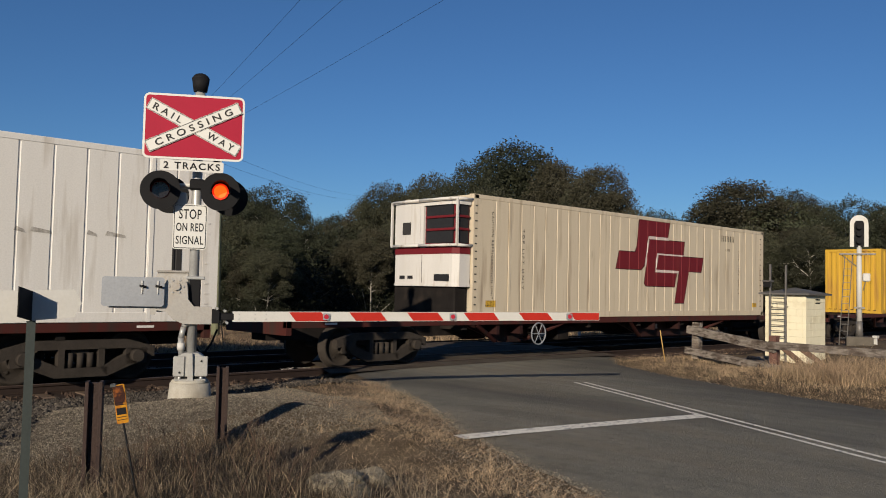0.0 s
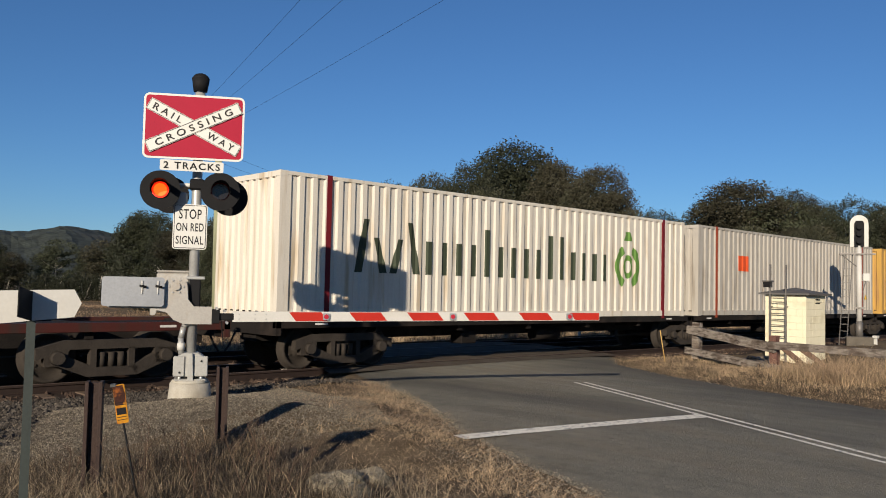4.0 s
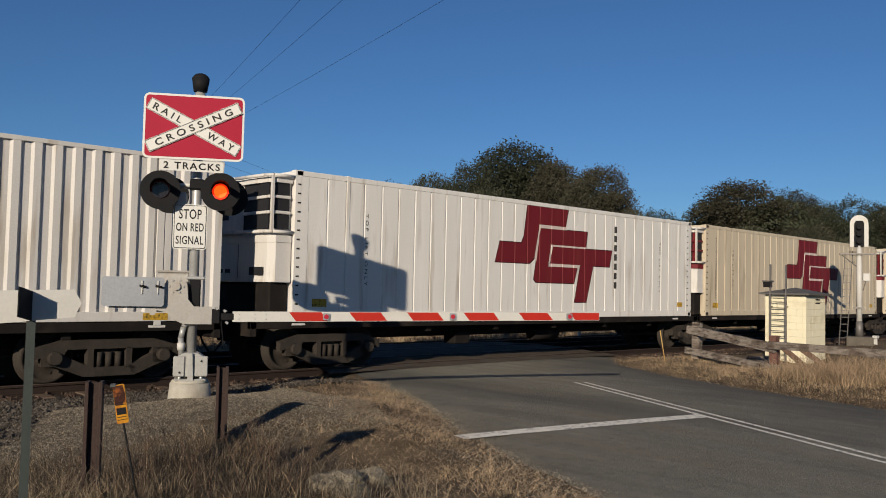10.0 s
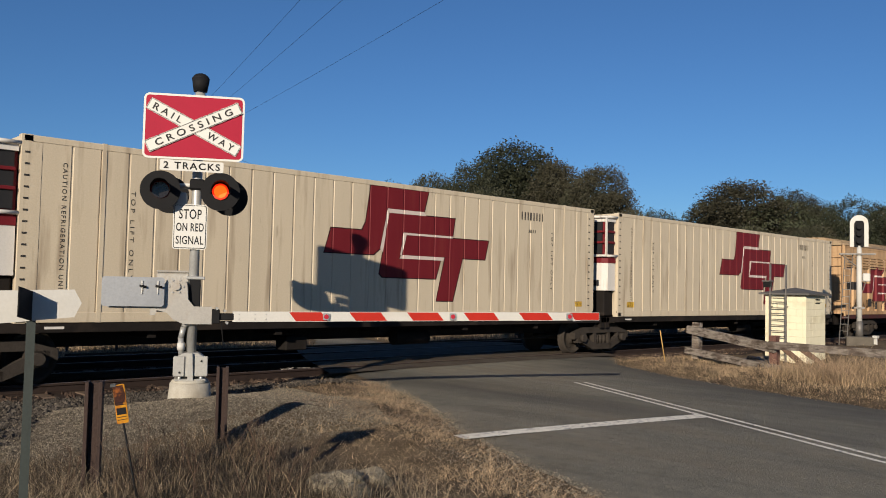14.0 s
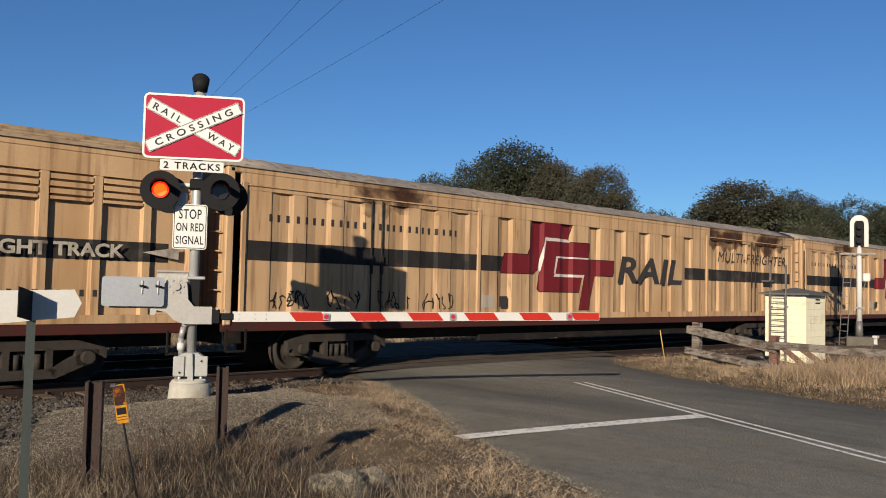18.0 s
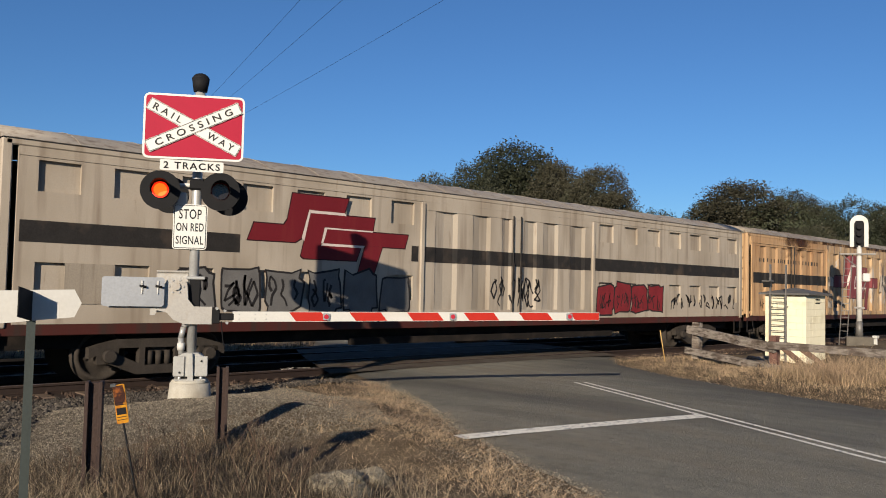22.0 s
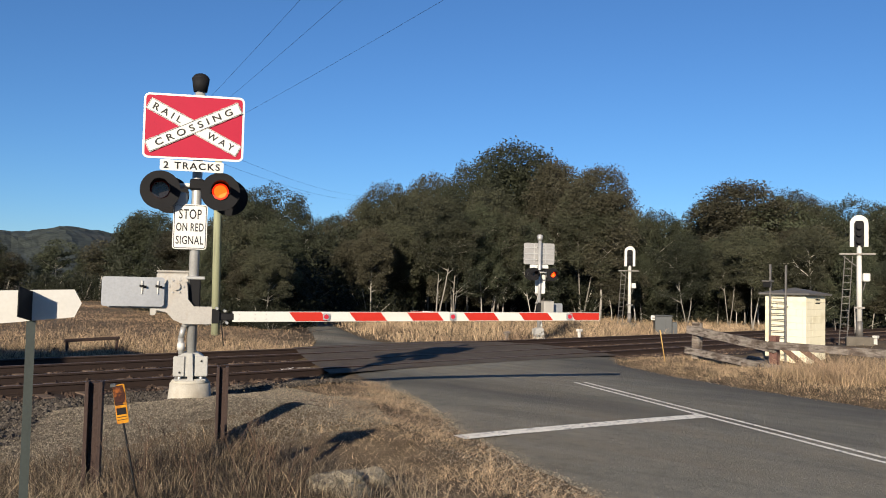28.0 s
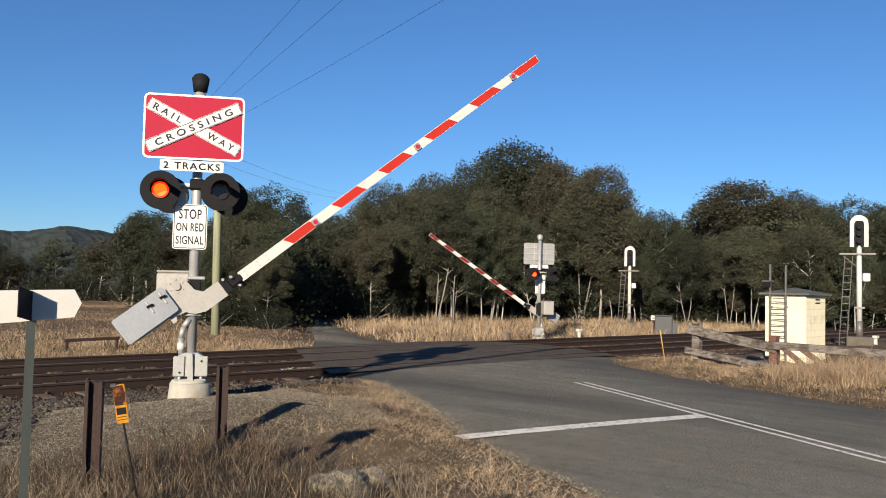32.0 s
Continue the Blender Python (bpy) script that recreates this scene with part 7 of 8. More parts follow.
for p in (LA, LB):
    part("stay", tubed((p.x, p.y, 1.38), (p.x + 0.14, p.y, 1.38), 0.014, seg=6), STEELDARK, lad)
lamp = thing("lamp_box", pose(23.66, 11.36, 1.93), "small dark lamp box clamped to the ladder frame", "lamp box")
part("case", boxed(-0.10, 0.10, -0.10, 0.10, 0.0, 0.16, bevel=0.015), BLACK, lamp)
part("lid", boxed(-0.13, 0.13, -0.13, 0.13, 0.16, 0.20, bevel=0.01), STEELDARK, lamp)


FOOTING = mat("stained_footing", (0.10, 0.088, 0.072), 0.9, 0, 0.25, 5, 0.3, 60)


def colour_light(m, label, hand):
    """A colour light signal: white-rimmed head, post, platform, ladder and concrete foot."""
    ob = thing("track_signal", m, label, "signal", "track signals")
    part("foot", boxed(-0.42, 0.42, -0.35, 0.35, -0.35, 0.32, bevel=0.03), FOOTING, ob, "stained grey concrete footing")
    part("base_sleeve", tubed((0, 0, 0.32), (0, 0, 0.85), 0.13, 0.10, 14), STEELDARK, ob)
    part("post", tubed((0, 0, 0.8), (0, 0, 3.45), 0.095, 0.08, 16), WHITEPAINT, ob, "white tubular post")
    w, z0, z1 = 0.29, 3.42, 4.52
    arch = [(w, z0), (w, z1 - w)] + [(w * math.cos(radians(a)), z1 - w + w * math.sin(radians(a))) for a in range(15, 180, 15)] + [(-w, z1 - w), (-w, z0)]
    head = part("signal_head", prismed(arch, -0.02, 0.02), WHITEPAINT, ob, "white round-topped target board")
    w2 = 0.155
    inner = [(w2, z0 - 0.02), (w2, z1 - 0.30), (w2 * 0.7, z1 - 0.20), (-w2 * 0.7, z1 - 0.20), (-w2, z1 - 0.30), (-w2, z0 - 0.02)]
    part("light_case", prismed(inner, -0.07, -0.021), BLACK, head, "black light case")
    for z in (3.62, 3.88, 4.12):
        part("visor", tubed((0, -0.07, z), (0, -0.22, z - 0.01), 0.10, 0.095, 16), BLACK, head)
    part("platform", boxed(-0.62, 0.50, -0.16, 0.16, 3.14, 3.19), STEELDARK, ob)
    part("bracket", tubed((-0.55, 0, 3.14), (-0.06, 0, 2.72), 0.02, seg=6), STEELDARK, ob)
    for x in (-0.44, -0.20):
        part("ladder_rail", tubed((x - hand * 0.20, 0, -0.1), (x, 0, 3.2), 0.016, seg=6), STEELDARK, ob)
    for k in range(12):
        z = 0.25 + k * 0.24
        s = -hand * 0.20 * (1 - z / 3.2)
        part("ladder_rung", tubed((-0.44 + s, 0, z), (-0.20 + s, 0, z), 0.010, seg=5), STEELDARK, ob)
    part("phone_box", boxed(0.10, 0.34, -0.12, 0.10, 2.22, 2.50, bevel=0.03), WHITEPAINT, ob, "small white box on the post")
    part("cable", tubed((0.2, 0, 2.22), (0.12, 0, 1.9), 0.016, seg=6), STEELDARK, ob)
    part("clamp", boxed(-0.16, 0.16, -0.13, 0.13, 1.28, 1.34), STEELDARK, ob)
    return ob


colour_light(pose(30.35, 11.3, 0.03, 0, 0, -66), "white colour light signal beside the near track", 1)
colour_light(pose(38.9, 26.5, -0.28, 0, 0, -52), "white colour light signal beyond the second track", 1)

cab = thing("equipment_cabinet", pose(33.6, 21.0, -0.30, 0, 0, -50), "grey steel equipment cabinet beside the far track", "cabinet")
part("body", boxed(-0.45, 0.30, -0.3, 0.3, 0.0, 0.95, bevel=0.015), CABINET, cab)
part("door", boxed(-0.42, -0.02, -0.315, -0.30, 0.06, 0.90), CABINET, cab)
part("door", boxed(0.0, 0.28, -0.315, -0.30, 0.06, 0.90), CABINET, cab)
part("lid", boxed(-0.48, 0.33, -0.34, 0.33, 0.95, 1.0, bevel=0.01), CABINET, cab)
part("side_box", boxed(0.32, 0.55, -0.22, 0.22, 0.0, 0.70, bevel=0.015), CABINET, cab)
sg = thing("small_board", pose(33.15, 21.15, -0.30, 0, 0, -50), "small white board on a thin post", "board")
part("post", tubed((0, 0, 0), (0, 0, 0.80), 0.018, seg=8), STEELDARK, sg)
part("panel", boxed(-0.22, 0.22, -0.012, 0.012, 0.78, 0.98, bevel=0.008), WHITEPAINT, sg)
for z in (0.84, 0.90):
    part("marking", boxed(-0.16, 0.16, -0.016, -0.0125, z, z + 0.022), STENCIL, sg)
for k, (x, y, s) in enumerate(((31.0, 11.0, 0.10), (27.6, 21.2, 0.22), (22.9, 20.9, 0.15))):
    o = thing("track_marker", pose(x, y, ground_z(x, y)), "short white track marker peg", "marker", "track markers")
    part("peg", boxed(-0.05, 0.05, -0.05, 0.05, -0.05, s * 2, bevel=0.01), WHITEPAINT if k != 2 else TIMBER, o)
    part("cap", boxed(-0.12, 0.12, -0.08, 0.08, s * 2, s * 2 + 0.10, bevel=0.015), WHITEPAINT if k != 2 else TIMBER, o)

# power pole and its lines
pole = thing("power_pole", pose(14.5, 27.1, -0.3), "pale green timber power pole with a crossarm", "pole")
part("pole_shaft", tubed((0, 0, -0.3), (-0.12, 0.05, 8.35), 0.155, 0.115, 16), POLEWOOD, pole)
part("crossarm", beam((-1.0, -0.15, 7.95), (0.85, 0.10, 7.95), 0.10, 0.12, seed=8), TIMBER, pole)
TOPS = ((-0.92, -0.14, 8.10), (-0.35, -0.06, 8.10), (0.78, 0.09, 8.10))
for x, y, z in TOPS:
    part("insulator", tubed((x, y, z - 0.12), (x, y, z + 0.03), 0.045, 0.03, 10), CONCRETE, pole)


def line(a, b, sag, label):
    cu = bpy.data.curves.new("power_line", "CURVE")
    cu.dimensions, cu.bevel_depth, cu.bevel_resolution = "3D", 0.0038, 1
    sp = cu.splines.new("POLY")
    sp.points.add(24)
    a, b = Vector(a), Vector(b)
    for k in range(25):
        u = k / 24
        p = a.lerp(b, u)
        sp.points[k].co = (p.x, p.y, p.z - sag * 4 * u * (1 - u), 1)
    ob = bpy.data.objects.new("power_line", cu)
    scene.collection.objects.link(ob)
    me = bpy.data.meshes.new_from_object(ob.evaluated_get(bpy.context.evaluated_depsgraph_get()))
    bpy.data.objects.remove(ob)
    me.materials.clear()
    me.materials.append(BLACK)
    return tagged(new("power_line", me), label, "power line", "power lines")


for (x, y, z), (ex, ey, ez) in zip(TOPS, ((1.2, -14.0, 9.3), (2.9, -14.0, 9.3), (6.9, -14.0, 9.3))):
    line((14.5 + x, 27.1 + y, z - 0.27), (ex, ey, ez), 0.25, "thin dark overhead power line")
for x, y, z, dz in ((14.6, 27.1, 6.35, 0), (14.6, 27.1, 5.95, 0)):
    line((x, y, z), (44.6, 58.0, z + 3.3), 0.35, "thin dark line running off to the woods")

# rusty stub posts, buried-cable marker and a delineator at the verge
for x, y, top, w, lab in ((2.47, 6.46, 0.914, 0.125, "short rusty steel post in dry grass"), (4.16, 7.60, 0.85, 0.115, "rusty steel channel post beside the signal")):
    o = thing("stub_post", pose(x, y, 0, 0, 0, -27), lab, "post", "stub posts")
    part("flange", boxed(-w / 2, -w / 2 + 0.028, -0.06, 0.06, -0.25, top, bevel=0.004), RUSTPOST, o)
    part("web", boxed(-w / 2 + 0.028, w / 2 - 0.028, -0.012, 0.012, -0.25, top - 0.01), RUSTPOST, o)
    part("flange", boxed(w / 2 - 0.028, w / 2, -0.06, 0.06, -0.25, top, bevel=0.004), RUSTPOST, o)
mk = thing("cable_marker", pose(2.44, 5.71, 0.386, 0, -9, -27) @ Matrix.Scale(0.76, 4), "leaning yellow warning tag on a thin stake", "marker")
part("stake", tubed((0.05, 0, -0.62), (0.0, 0, 0.44), 0.010, seg=8), BLACK, mk)
part("tag", prismed(rounded(-0.050, 0.050, 0.42, 0.77, 0.012), -0.015, 0.015), YELLOWPLASTIC, mk, "yellow plastic tag")
part("dark_panel", boxed(-0.040, 0.040, -0.019, -0.0155, 0.50, 0.56), BLACK, mk)
SCORCH = mat("scorched_plastic", (0.035, 0.012, 0.008), 0.7, 0, 0.4, 20, 0.1, 60, (0.20, 0.06, 0.012), 0.35, (1, 1, 1), 22.0)
part("scorch", prismed(list(reversed([(-0.048, 0.59), (-0.049, 0.764), (0.034, 0.762), (0.047, 0.69), (0.044, 0.63), (0.010, 0.585)])), -0.0185, -0.0155), SCORCH, mk, "dark scorched patch")
for z in (0.45, 0.475, 0.585, 0.605):
    part("marking", boxed(-0.042, 0.042, -0.019, -0.0155, z, z + 0.006), BLACK, mk)
part("cap", boxed(-0.07, -0.015, -0.02, 0.02, 0.75, 0.785, bevel=0.008), CABINET, mk)

dl = thing("delineator_sign", pose(1.55, 5.02, 0.167, 0, 0, -17) @ Matrix.Scale(0.9, 4), "white pointed road marker boards on a steel post", "sign")
part("post", boxed(-0.026, 0.026, -0.02, 0.02, -0.4, 1.60), GALVPOST, dl, "green-grey steel post")
main = [(-0.22, 1.395), (0.245, 1.44), (0.285, 1.53), (0.24, 1.615), (-0.22, 1.60)]
part("board", prismed(main, -0.028, -0.022), WHITEPAINT, dl, "white pointed board")
# the second board is coloured black to stand for its back being in shade
bd = part("board", prismed([(0.0, 1.415), (0.24, 1.45), (0.24, 1.63), (0.0, 1.60)], -0.003, 0.003), BLACK, dl, "second board, the shade on its back coloured in black")
bd.matrix_local = pose(0.0, -0.03, 0, 0, 0, -108)

# rusted length of old rail standing in the paddock grass
o = thing("old_rail_stand", pose(8.5, 22.5, -0.27, 0, -1.5, 2), "rusted rail length on short legs in tall grass", "scrap rail")
part("bar", boxed(-0.72, 0.72, -0.05, 0.05, 0.37, 0.45, bevel=0.01), RUSTPOST, o)
for x in (-0.66, 0.66):
    part("leg", boxed(x - 0.03, x + 0.03, -0.03, 0.03, -0.1, 0.37), RUSTPOST, o)

# rocks at the foot of the verge
ROCK = mat("lichen_rock", (0.25, 0.215, 0.155), 0.95, 0, 0.4, 9, 0.9, 50, (0.13, 0.115, 0.075), 0.4, (1, 1, 1), 7.0)
for k, (x, y, s) in enumerate(((4.10, 5.52, 0.25), (4.48, 5.62, 0.21), (4.00, 5.24, 0.15), (4.40, 5.98, 0.12))):
    bm = bmesh.new()
    bmesh.ops.create_icosphere(bm, subdivisions=3, radius=s)
    for v in bm.verts:
        v.co *= 1 + 0.35 * noise.noise(v.co * 6 + Vector((k * 7, 0, 0)))
        v.co.z *= 0.55
    solid("rock", bm, ROCK, "mossy brown rock half sunk in the verge", "rock", "verge rocks", m=pose(x, y, ground_z(x, y) + 0.02))
# ---- dry grass ----
def island_tone(m, amount):
    n, l = m.node_tree.nodes, m.node_tree.links
    b = n["Principled BSDF"]
    b.inputs["Specular IOR Level"].default_value = 0.2
    geo, mr, hs = n.new("ShaderNodeNewGeometry"), n.new("ShaderNodeMapRange"), n.new("ShaderNodeHueSaturation")
    mr.inputs[3].default_value, mr.inputs[4].default_value = 1 - amount, 1 + amount
    l.new(geo.outputs["Random Per Island"], mr.inputs[0])
    l.new(mr.outputs[0], hs.inputs["Value"])
    l.new(b.inputs["Base Color"].links[0].from_socket, hs.inputs["Color"])
    l.new(hs.outputs[0], b.inputs["Base Color"])
    return m


STRAW = island_tone(mat("dry_straw", (0.212, 0.160, 0.104), 0.8, 0, 0.25, 0.8, 0.0, 8.0, (0.170, 0.119, 0.076), 0.35, (1, 1, 1), 0.9), 0.45)
STRAWPALE = island_tone(mat("pale_straw", (0.353, 0.259, 0.162), 0.8, 0, 0.25, 0.6, 0.0, 8.0, (0.209, 0.144, 0.095), 0.45, (1, 1, 1), 0.5), 0.60)
STRAWDARK = island_tone(mat("brown_grass", (0.056, 0.043, 0.030), 0.85, 0, 0.3, 1.0, 0.0, 8.0), 0.55)
STUBBLE = island_tone(mat("paddock_stubble", (0.246, 0.170, 0.106), 0.85, 0, 0.3, 0.15, 0.0, 3.0, (0.170, 0.111, 0.068), 0.4, (1, 1, 1), 0.12), 0.3)
STRAWGREY = island_tone(mat("grey_straw", (0.225, 0.180, 0.125), 0.85, 0, 0.3, 0.9, 0.0, 8.0, (0.12, 0.092, 0.064), 0.5, (1, 1, 1), 1.1), 0.5)
TWIG = mat("dead_twig", (0.075, 0.05, 0.036), 0.9, 0, 0.3, 6, 0.0)


def grass(name, label, n, spot, lo, hi, width, material, seed, rise=(35, 85), droop=45, per=14, radius=0.07, fall=False):
    """Tufts of bent blades: each leaves its root at an angle and droops towards its tip."""
    rng = np.random.default_rng(seed)
    tufts = []
    while len(tufts) < n // per:
        p = spot(rng)
        if p:
            tufts.append(p)
    p = np.repeat(np.array(tufts), per, 0)
    n = len(p)
    off = rng.normal(0, 1, (n, 2)) * radius * (1 + 0.04 * (p[:, 1:2] if fall else 0))
    root = p[:, :3].copy()
    root[:, :2] += off
    root[:, 2] -= 0.02
    h = rng.uniform(lo, hi, (n, 1)) * rng.uniform(0.5, 1.0, (n, 1)) * p[:, 3:4]
    a = np.arctan2(off[:, 1], off[:, 0])[:, None] + rng.normal(0, 1.1, (n, 1))
    d = np.concatenate([np.cos(a), np.sin(a), np.zeros((n, 1))], 1)
    up = np.array([[0, 0, 1.0]])
    e1 = np.radians(rng.uniform(*rise, (n, 1)))
    e2 = e1 - np.radians(rng.uniform(0.1, 1.0, (n, 1)) * droop)
    e3 = e2 - np.radians(rng.uniform(0.1, 1.0, (n, 1)) * droop)
    sa = rng.uniform(0, math.tau, (n, 1))
    s = np.concatenate([np.cos(sa), np.sin(sa), np.zeros((n, 1))], 1) * width * rng.uniform(0.6, 1.4, (n, 1))
    if fall:
        s *= p[:, 1:2] / 30
    m1 = root + h * 0.45 * (d * np.cos(e1) + up * np.sin(e1))
    m2 = m1 + h * 0.33 * (d * np.cos(e2) + up * np.sin(e2))
    tip = m2 + h * 0.24 * (d * np.cos(e3) + up * np.sin(e3))
    vs = np.stack([root - s, root + s, m1 + s * 0.8, m1 - s * 0.8, m2 + s * 0.5, m2 - s * 0.5, tip], 1).reshape(-1, 3)
    k = np.arange(n) * 7
    me = bpy.data.meshes.new(name)
    quads = np.concatenate([np.stack([k, k + 1, k + 2, k + 3], 1), np.stack([k + 3, k + 2, k + 4, k + 5], 1)]).tolist()
    tris = np.stack([k + 5, k + 4, k + 6], 1).tolist()
    me.from_pydata(vs.tolist(), [], quads + tris)
    me.materials.append(material)
    me.update()
    return tagged(new(name, me), label, "grass", kind="stuff")


def patchy(x, y, f, seed):
    return 0.5 + 0.5 * noise.noise(Vector((x * f, y * f, seed)))


def near_left(rng):
    x, y = rng.uniform(-1.5, 5.4), rng.uniform(3.0, 8.6)
    lo = road_edges(y)[0]
    edge = 7.9 + 0.6 * noise.noise(Vector((x * 1.3, 0, 1))) + 0.7 * smooth01(2.6, 0.8, x) - 0.5 * smooth01(4.2, 5.0, x)
    if x > lo - 1.75 - 0.3 * max(0, 6 - y) or y > edge:
        return None
    t = patchy(x, y, 1.4, 3)
    return (x, y, ground_z(x, y), (0.45 + 0.75 * t) * (0.75 + 0.25 * smooth01(edge, edge - 0.8, y)) * (1 - 0.5 * smooth01(3.7, 4.7, x))) if rng.random() < (0.3 + t) * (0.3 + 0.7 * smooth01(edge, edge - 1.0, y)) else None


def verge(rng):
    y = rng.uniform(2.5, 12.6)
    lo = road_edges(y)[0]
    x = lo - abs(rng.normal(0, 1.15)) - 0.02 + 0.25 * noise.noise(Vector((0, y * 1.5, 4)))
    if x < 3.2 or (y > 7.9 and x < 5.9 + 0.5 * noise.noise(Vector((y, 0, 3)))):
        return None
    t = patchy(x, y, 1.2, 5)
    return (x, y, ground_z(x, y), 0.5 + 0.7 * t) if rng.random() < 0.9 * t + 0.1 * (lo - x) else None


def verge_tufts(rng):
    p = verge(rng)
    return p if p and rng.random() < 0.12 + 0.6 * smooth01(1.0, 0.2, road_edges(p[1])[0] - p[0]) * smooth01(9, 11, p[1]) else None


def right_mat(rng):
    y = rng.uniform(1.0, 13.2)
    hi = road_edges(y)[1]
    x = hi - 0.05 + abs(rng.normal(0, 2.2)) + 0.10 * noise.noise(Vector((3, y * 2, 4)))
    t = patchy(x, y, 0.9, 28)
    low = 0.35 if x > 18.4 and y > 8.7 else 1.0
    return (x, y, ground_z(x, y), low * (0.6 + 0.6 * t)) if x < 34 and rng.random() < (0.35 + t) * low else None


def right_tufts(rng):
    y = rng.uniform(1.0, 12.6)
    hi = road_edges(y)[1]
    d = 0.35 + abs(rng.normal(0, 2.6))
    x = hi + d
    t = patchy(x, y, 0.9, 8)
    if x > 30 or rng.random() > t * 1.5 - 0.25:
        return None
    tall = (0.30 + 0.5 * t) * min(1, 0.12 + d * 0.22)
    if y < 7.7 and x > 16.0:
        tall = 0.9 + 0.5 * t
    if y > 7.7 and x > 16.8:
        tall = min(tall, 0.24)
    return (x, y, ground_z(x, y), tall)


def far_left(rng):
    x, y = rng.uniform(-8, 14), 20.3 + abs(rng.normal(0, 2.6))
    if x > road_edges(y)[0] - 0.2:
        return None
    t = patchy(x, y, 0.7, 11)
    low = 0.4 if 7.3 < x < 9.6 and y < 22.6 else 1.0
    return (x, y, ground_z(x, y), low * (0.30 + 0.8 * t)) if rng.random() < 0.2 + t else None


def far_right(rng):
    x, y = rng.uniform(16, 62), 20.5 + abs(rng.normal(0, 9))
    if not clear_of_road(x, y, 0.25) or x < road_edges(y)[0] or (-2.6 < x - 26.97 < 1.0 and -2.6 < y - 22.83 < 1.0):
        return None
    t = patchy(x, y, 0.45, 15)
    return (x, y, ground_z(x, y), 0.3 + 0.85 * t) if rng.random() < 0.2 + t else None


def paddock(rng):
    y = 24 * math.exp(rng.uniform(0, 1.45))
    x = rng.uniform(-0.3, 0.75) * y
    if x > road_edges(y)[0] - 1.0:
        return None
    t = patchy(x, y, 0.25, 19)
    return (x, y, ground_z(x, y), 0.6 + 0.5 * t)


def pale_left(rng):
    p = near_left(rng)
    return p if p and rng.random() < 0.28 + 0.72 * smooth01(3.1, 1.7, p[0]) + 0.3 * smooth01(4.4, 5.0, p[0]) else None


def tall_left(rng):
    x, y = rng.uniform(-1.2, 4.9), rng.uniform(3.4, 7.2)
    if x > road_edges(y)[0] - 1.7:
        return None
    t = patchy(x, y, 0.9, 23)
    return (x, y, ground_z(x, y), (0.55 + 0.5 * t) * (0.75 + 0.45 * smooth01(2.4, 0.4, x))) if rng.random() < t * t * (0.35 + 0.9 * smooth01(3.0, 0.6, x)) else None


def stalks(rng):
    x, y = rng.uniform(0.4, 4.4), rng.uniform(4.2, 7.4)
    return (x, y, ground_z(x, y), 1.0)


grass("foreground_grass", "tangled brown dead grass on the near verge", 54000, near_left, 0.14, 0.56, 0.0019, STRAWDARK, 1, (20, 88), 80, 12, 0.09)
grass("foreground_straw", "pale dry straw tangled in the near verge", 17000, pale_left, 0.16, 0.62, 0.0016, STRAWGREY, 2, (30, 89), 80, 9, 0.08)
grass("tall_straw", "tall bleached grass standing out of the near verge", 9000, tall_left, 0.40, 0.78, 0.0017, STRAWGREY, 41, (55, 89), 40, 8, 0.06)
grass("grass_stalks", "a few tall bleached grass stalks", 40, stalks, 0.45, 0.80, 0.0022, STRAWPALE, 3, (50, 80), 25, 2, 0.1)
grass("road_edge_thatch", "brown matted dead grass along the road edge", 40000, verge, 0.04, 0.14, 0.0022, STRAWDARK, 4, (3, 50), 30, 10, 0.08)
grass("road_edge_straw", "pale trampled straw along the road edge", 56000, verge, 0.05, 0.22, 0.0019, STRAWPALE, 14, (2, 45), 30, 10, 0.09)
grass("road_edge_tufts", "bleached grass tufts on the verge", 2200, verge_tufts, 0.10, 0.32, 0.0016, STRAWPALE, 24, (20, 85), 50, 22, 0.05)
grass("right_verge_mat", "pinkish trampled straw between road and fence", 76000, right_mat, 0.06, 0.18, 0.0026, STRAWPALE, 15, (3, 50), 30, 8, 0.12)
grass("right_verge_thatch", "brown dead grass under the broken fence", 15000, right_mat, 0.10, 0.30, 0.0036, STRAWDARK, 25, (20, 80), 50, 12, 0.10)
grass("right_verge_grass", "tall dry golden grass beside the fence", 36000, right_tufts, 0.25, 0.70, 0.0032, STRAWPALE, 5, (45, 88), 45, 30, 0.10)
grass("far_left_grass", "tall pale grass along the far side of the tracks", 46000, far_left, 0.30, 0.80, 0.0045, STRAWPALE, 6, (40, 88), 50, 20, 0.14)
grass("far_left_thatch", "brown dead grass along the far side of the tracks", 20000, far_left, 0.25, 0.75, 0.0050, STRAWDARK, 16, (40, 88), 50, 20, 0.14)
grass("far_right_grass", "tall golden grass below the woods", 42000, far_right, 0.4, 1.0, 0.0075, STRAWPALE, 7, (45, 88), 45, 20, 0.22)
grass("far_right_thatch", "brown dead grass below the woods", 16000, far_right, 0.3, 0.9, 0.0075, STRAWDARK, 17, (45, 88), 45, 20, 0.22)
grass("paddock_stubble", "cropped brown paddock stubble", 130000, paddock, 0.07, 0.16, 0.010, STUBBLE, 8, (30, 88), 40, 10, 0.20, True)

def post_foot(rng):
    px_, py_ = ((2.47, 6.46), (4.16, 7.60), (2.45, 5.8))[int(rng.integers(0, 3))]
    x, y = px_ + rng.normal(-0.05, 0.22), py_ + rng.normal(-0.25, 0.18)
    return (x, y, ground_z(x, y), rng.uniform(0.4, 1.0))


grass("post_grass", "dry grass grown up round the stub posts", 3600, post_foot, 0.15, 0.50, 0.0019, STRAW, 31, (35, 88), 70, 14, 0.06)

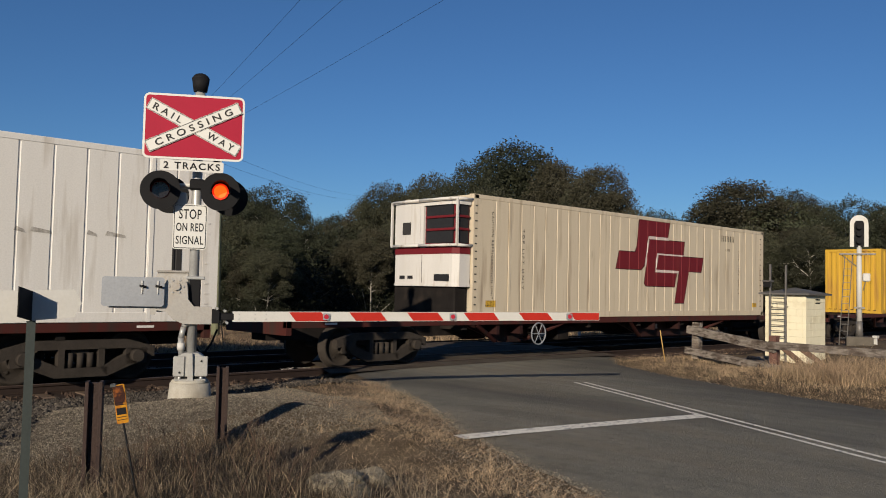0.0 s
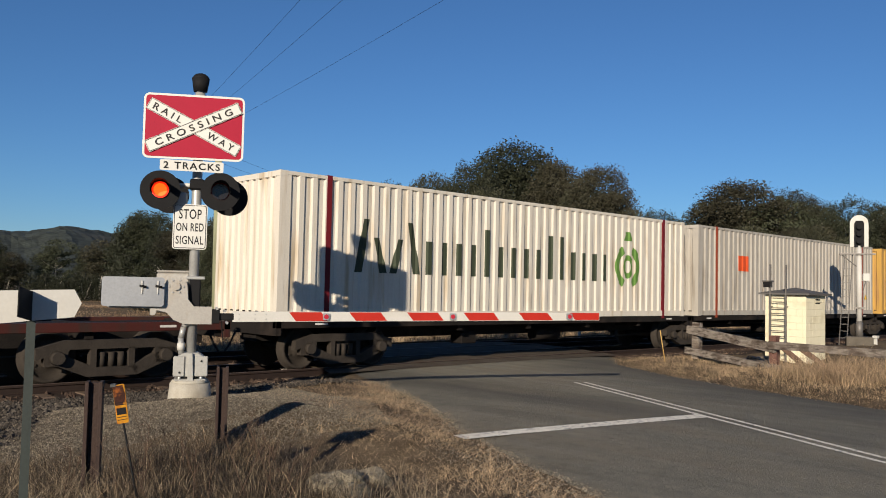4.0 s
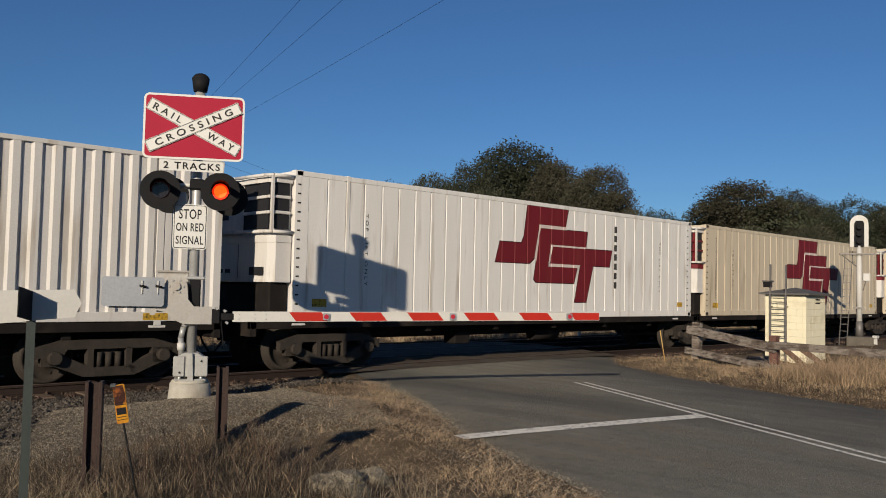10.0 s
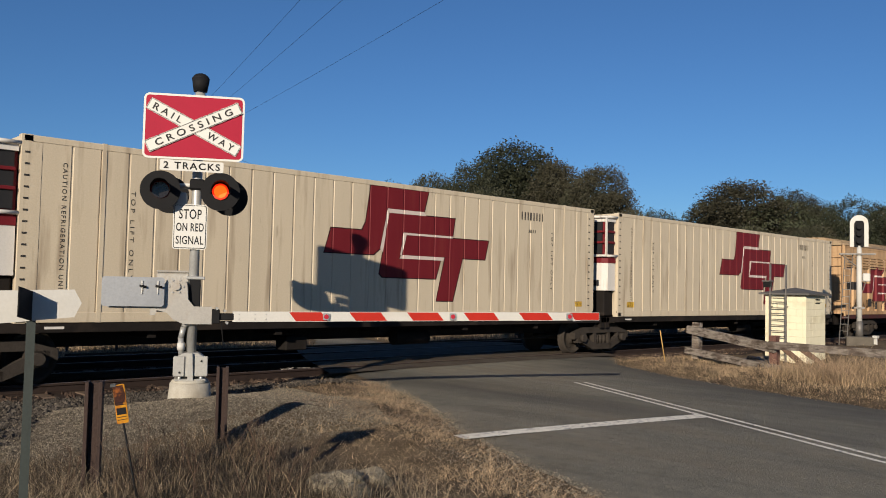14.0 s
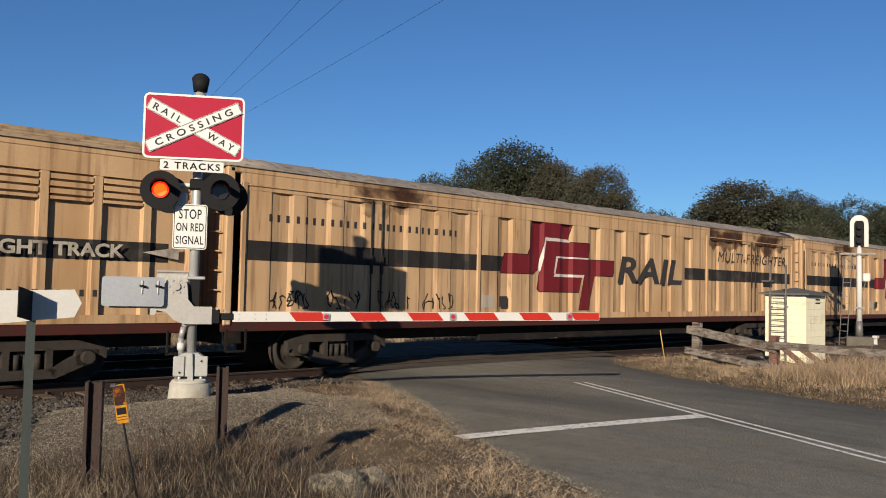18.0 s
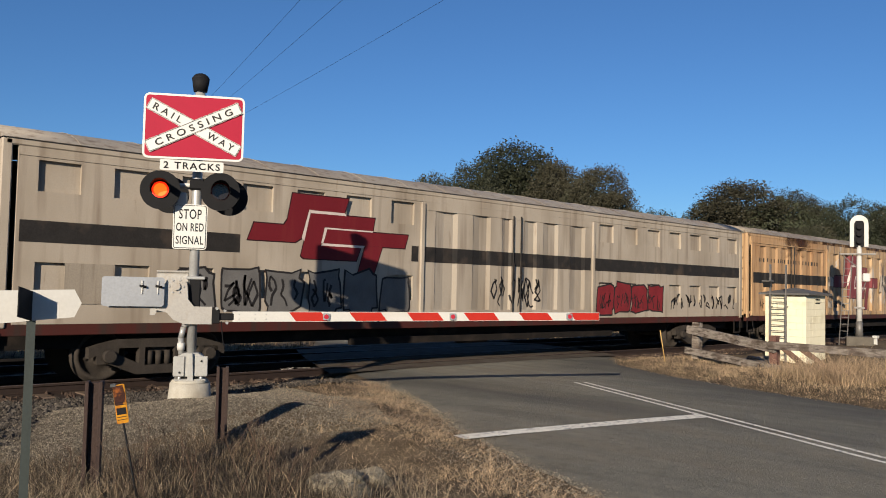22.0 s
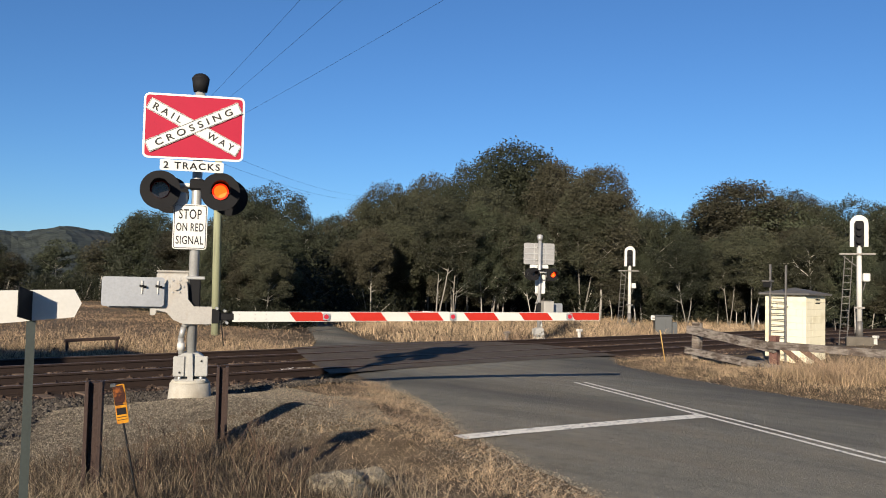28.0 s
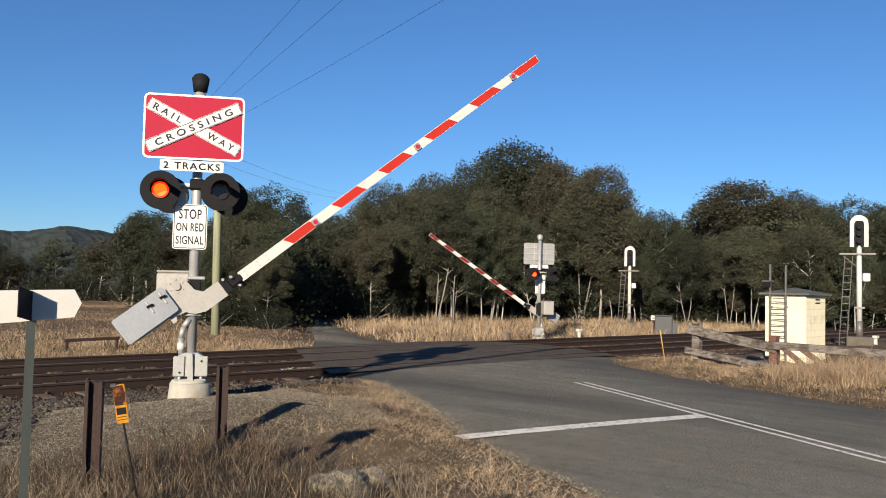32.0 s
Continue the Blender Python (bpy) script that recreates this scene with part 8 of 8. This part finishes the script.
# dead weeds standing over the grass
weeds = [(3.05, 6.55, 0.62, -0.35), (3.42, 6.85, 0.52, -0.1), (4.15, 7.05, 0.42, 0.2), (4.5, 6.6, 0.40, 0.35), (2.2, 6.3, 0.45, 0.15), (1.5, 6.9, 0.5, -0.2)]
wr = random.Random(77)
weeds += [(wr.uniform(2.5, 4.3), wr.uniform(5.2, 7.2), wr.uniform(0.30, 0.62), wr.uniform(-0.5, 0.5)) for k in range(30)]
for k, (x, y, tall, lean) in enumerate(weeds):
    rnd = random.Random(60 + k)
    o = thing("dead_weed", pose(x, y, ground_z(x, y) - 0.03), "thin dark stem of a dead weed", "weed", "dead weeds")
    top = Vector((lean * tall * 0.73, -lean * tall * 0.68, tall))
    part("stem", tubed((0, 0, 0), top, 0.0045, 0.0016, 5), TWIG, o)
    for j in range(9):
        u = rnd.uniform(0.2, 0.95)
        a = top * u
        part("twig", tubed(a, a + Vector((rnd.uniform(-0.12, 0.12), rnd.uniform(-0.12, 0.12), rnd.uniform(0.02, 0.14))), 0.0024, 0.0008, 4), TWIG, o)

# chalk strokes on the edge of the crossing
for k, (x, y, l, a) in enumerate(((9.28, 14.55, 0.20, 60), (9.42, 14.62, 0.22, -20), (9.55, 14.70, 0.18, 70), (9.66, 14.76, 0.20, 50), (9.86, 14.64, 0.26, -25), (10.0, 14.50, 0.14, 40), (10.12, 14.42, 0.16, -15))):
    o = new("chalk_mark", mesh_of("chalk_mark", boxed(-l / 2, l / 2, -0.02, 0.02, 0, 0.003), CHALK))
    o.parent = road
    o.matrix_local = pose(x, y, -0.022, 0, 0, a)
# ---- what moves ----
def flash_rows(lens, phase):
    """A lens shows its lit face, then turns its dark face forward, in step with its pair."""
    base = lens.matrix_local.translation.copy()
    rows, lit0 = [], None
    t, k = 28.65 - 41 * 0.7035, -41
    state = lambda kk: 0 if (kk % 2 == 0) == (phase == 1) else 1
    at = lambda tt, ang: rows.append((tt, pose(*base, 0, 0, ang)))
    at(0.0, 180 * state(k))
    while t < 31.95:
        f0, f1 = state(k - 1), state(k)
        s = 1 if f1 else -1
        fr = math.floor(t * FPS - 0.6)
        for j, w in enumerate((0, 60, 120, 180)):
            tt = (fr + j) / FPS
            if tt > rows[-1][0] + 0.01:
                at(tt, 180 * f0 + s * w)
        t, k = t + 0.7035, k + 1
    at(32.0, 180 * state(k - 1))
    return rows


RISE = ((0, 0), (29.0, 0), (29.15, 0.4), (29.5, 5.1), (30.0, 11.9), (30.5, 18.7), (31.0, 25.4), (31.5, 31.8), (32.0, 38.0))


def motions():
    for ob, x, y, z in MOVING:
        walk(ob, train_rows(x, y, z))
    spin = 360.0 * SPEED / FPS / (math.tau * 0.415)
    for dx in (-0.90, 0.90):
        alike = [w for w, d in WHEELS if d == dx]
        walk(alike[0], [(k / FPS, pose(dx, 0, 0.42, 0, -spin * k, 0)) for k in range(32 * FPS + 1)])
        keys = alike[0].animation_data
        for w in alike[1:]:
            w.rotation_mode = "QUATERNION"
            w.animation_data_create()
            w.animation_data.action = keys.action
            w.animation_data.action_slot = keys.action_slot
    for lens, phase in LENSES:
        walk(lens, flash_rows(lens, phase))
    for (arm, x, y, z, turn), late in zip(BOOMS, (0.0, 0.45)):
        rows = [(t + (late if t else 0.0), a) for t, a in RISE if t + late <= 32.0]
        if late:
            rows.append((32.0, 32.4))
        walk(arm, [(t, pose(x, y, z, 0, -a, turn)) for t, a in rows])


motions()
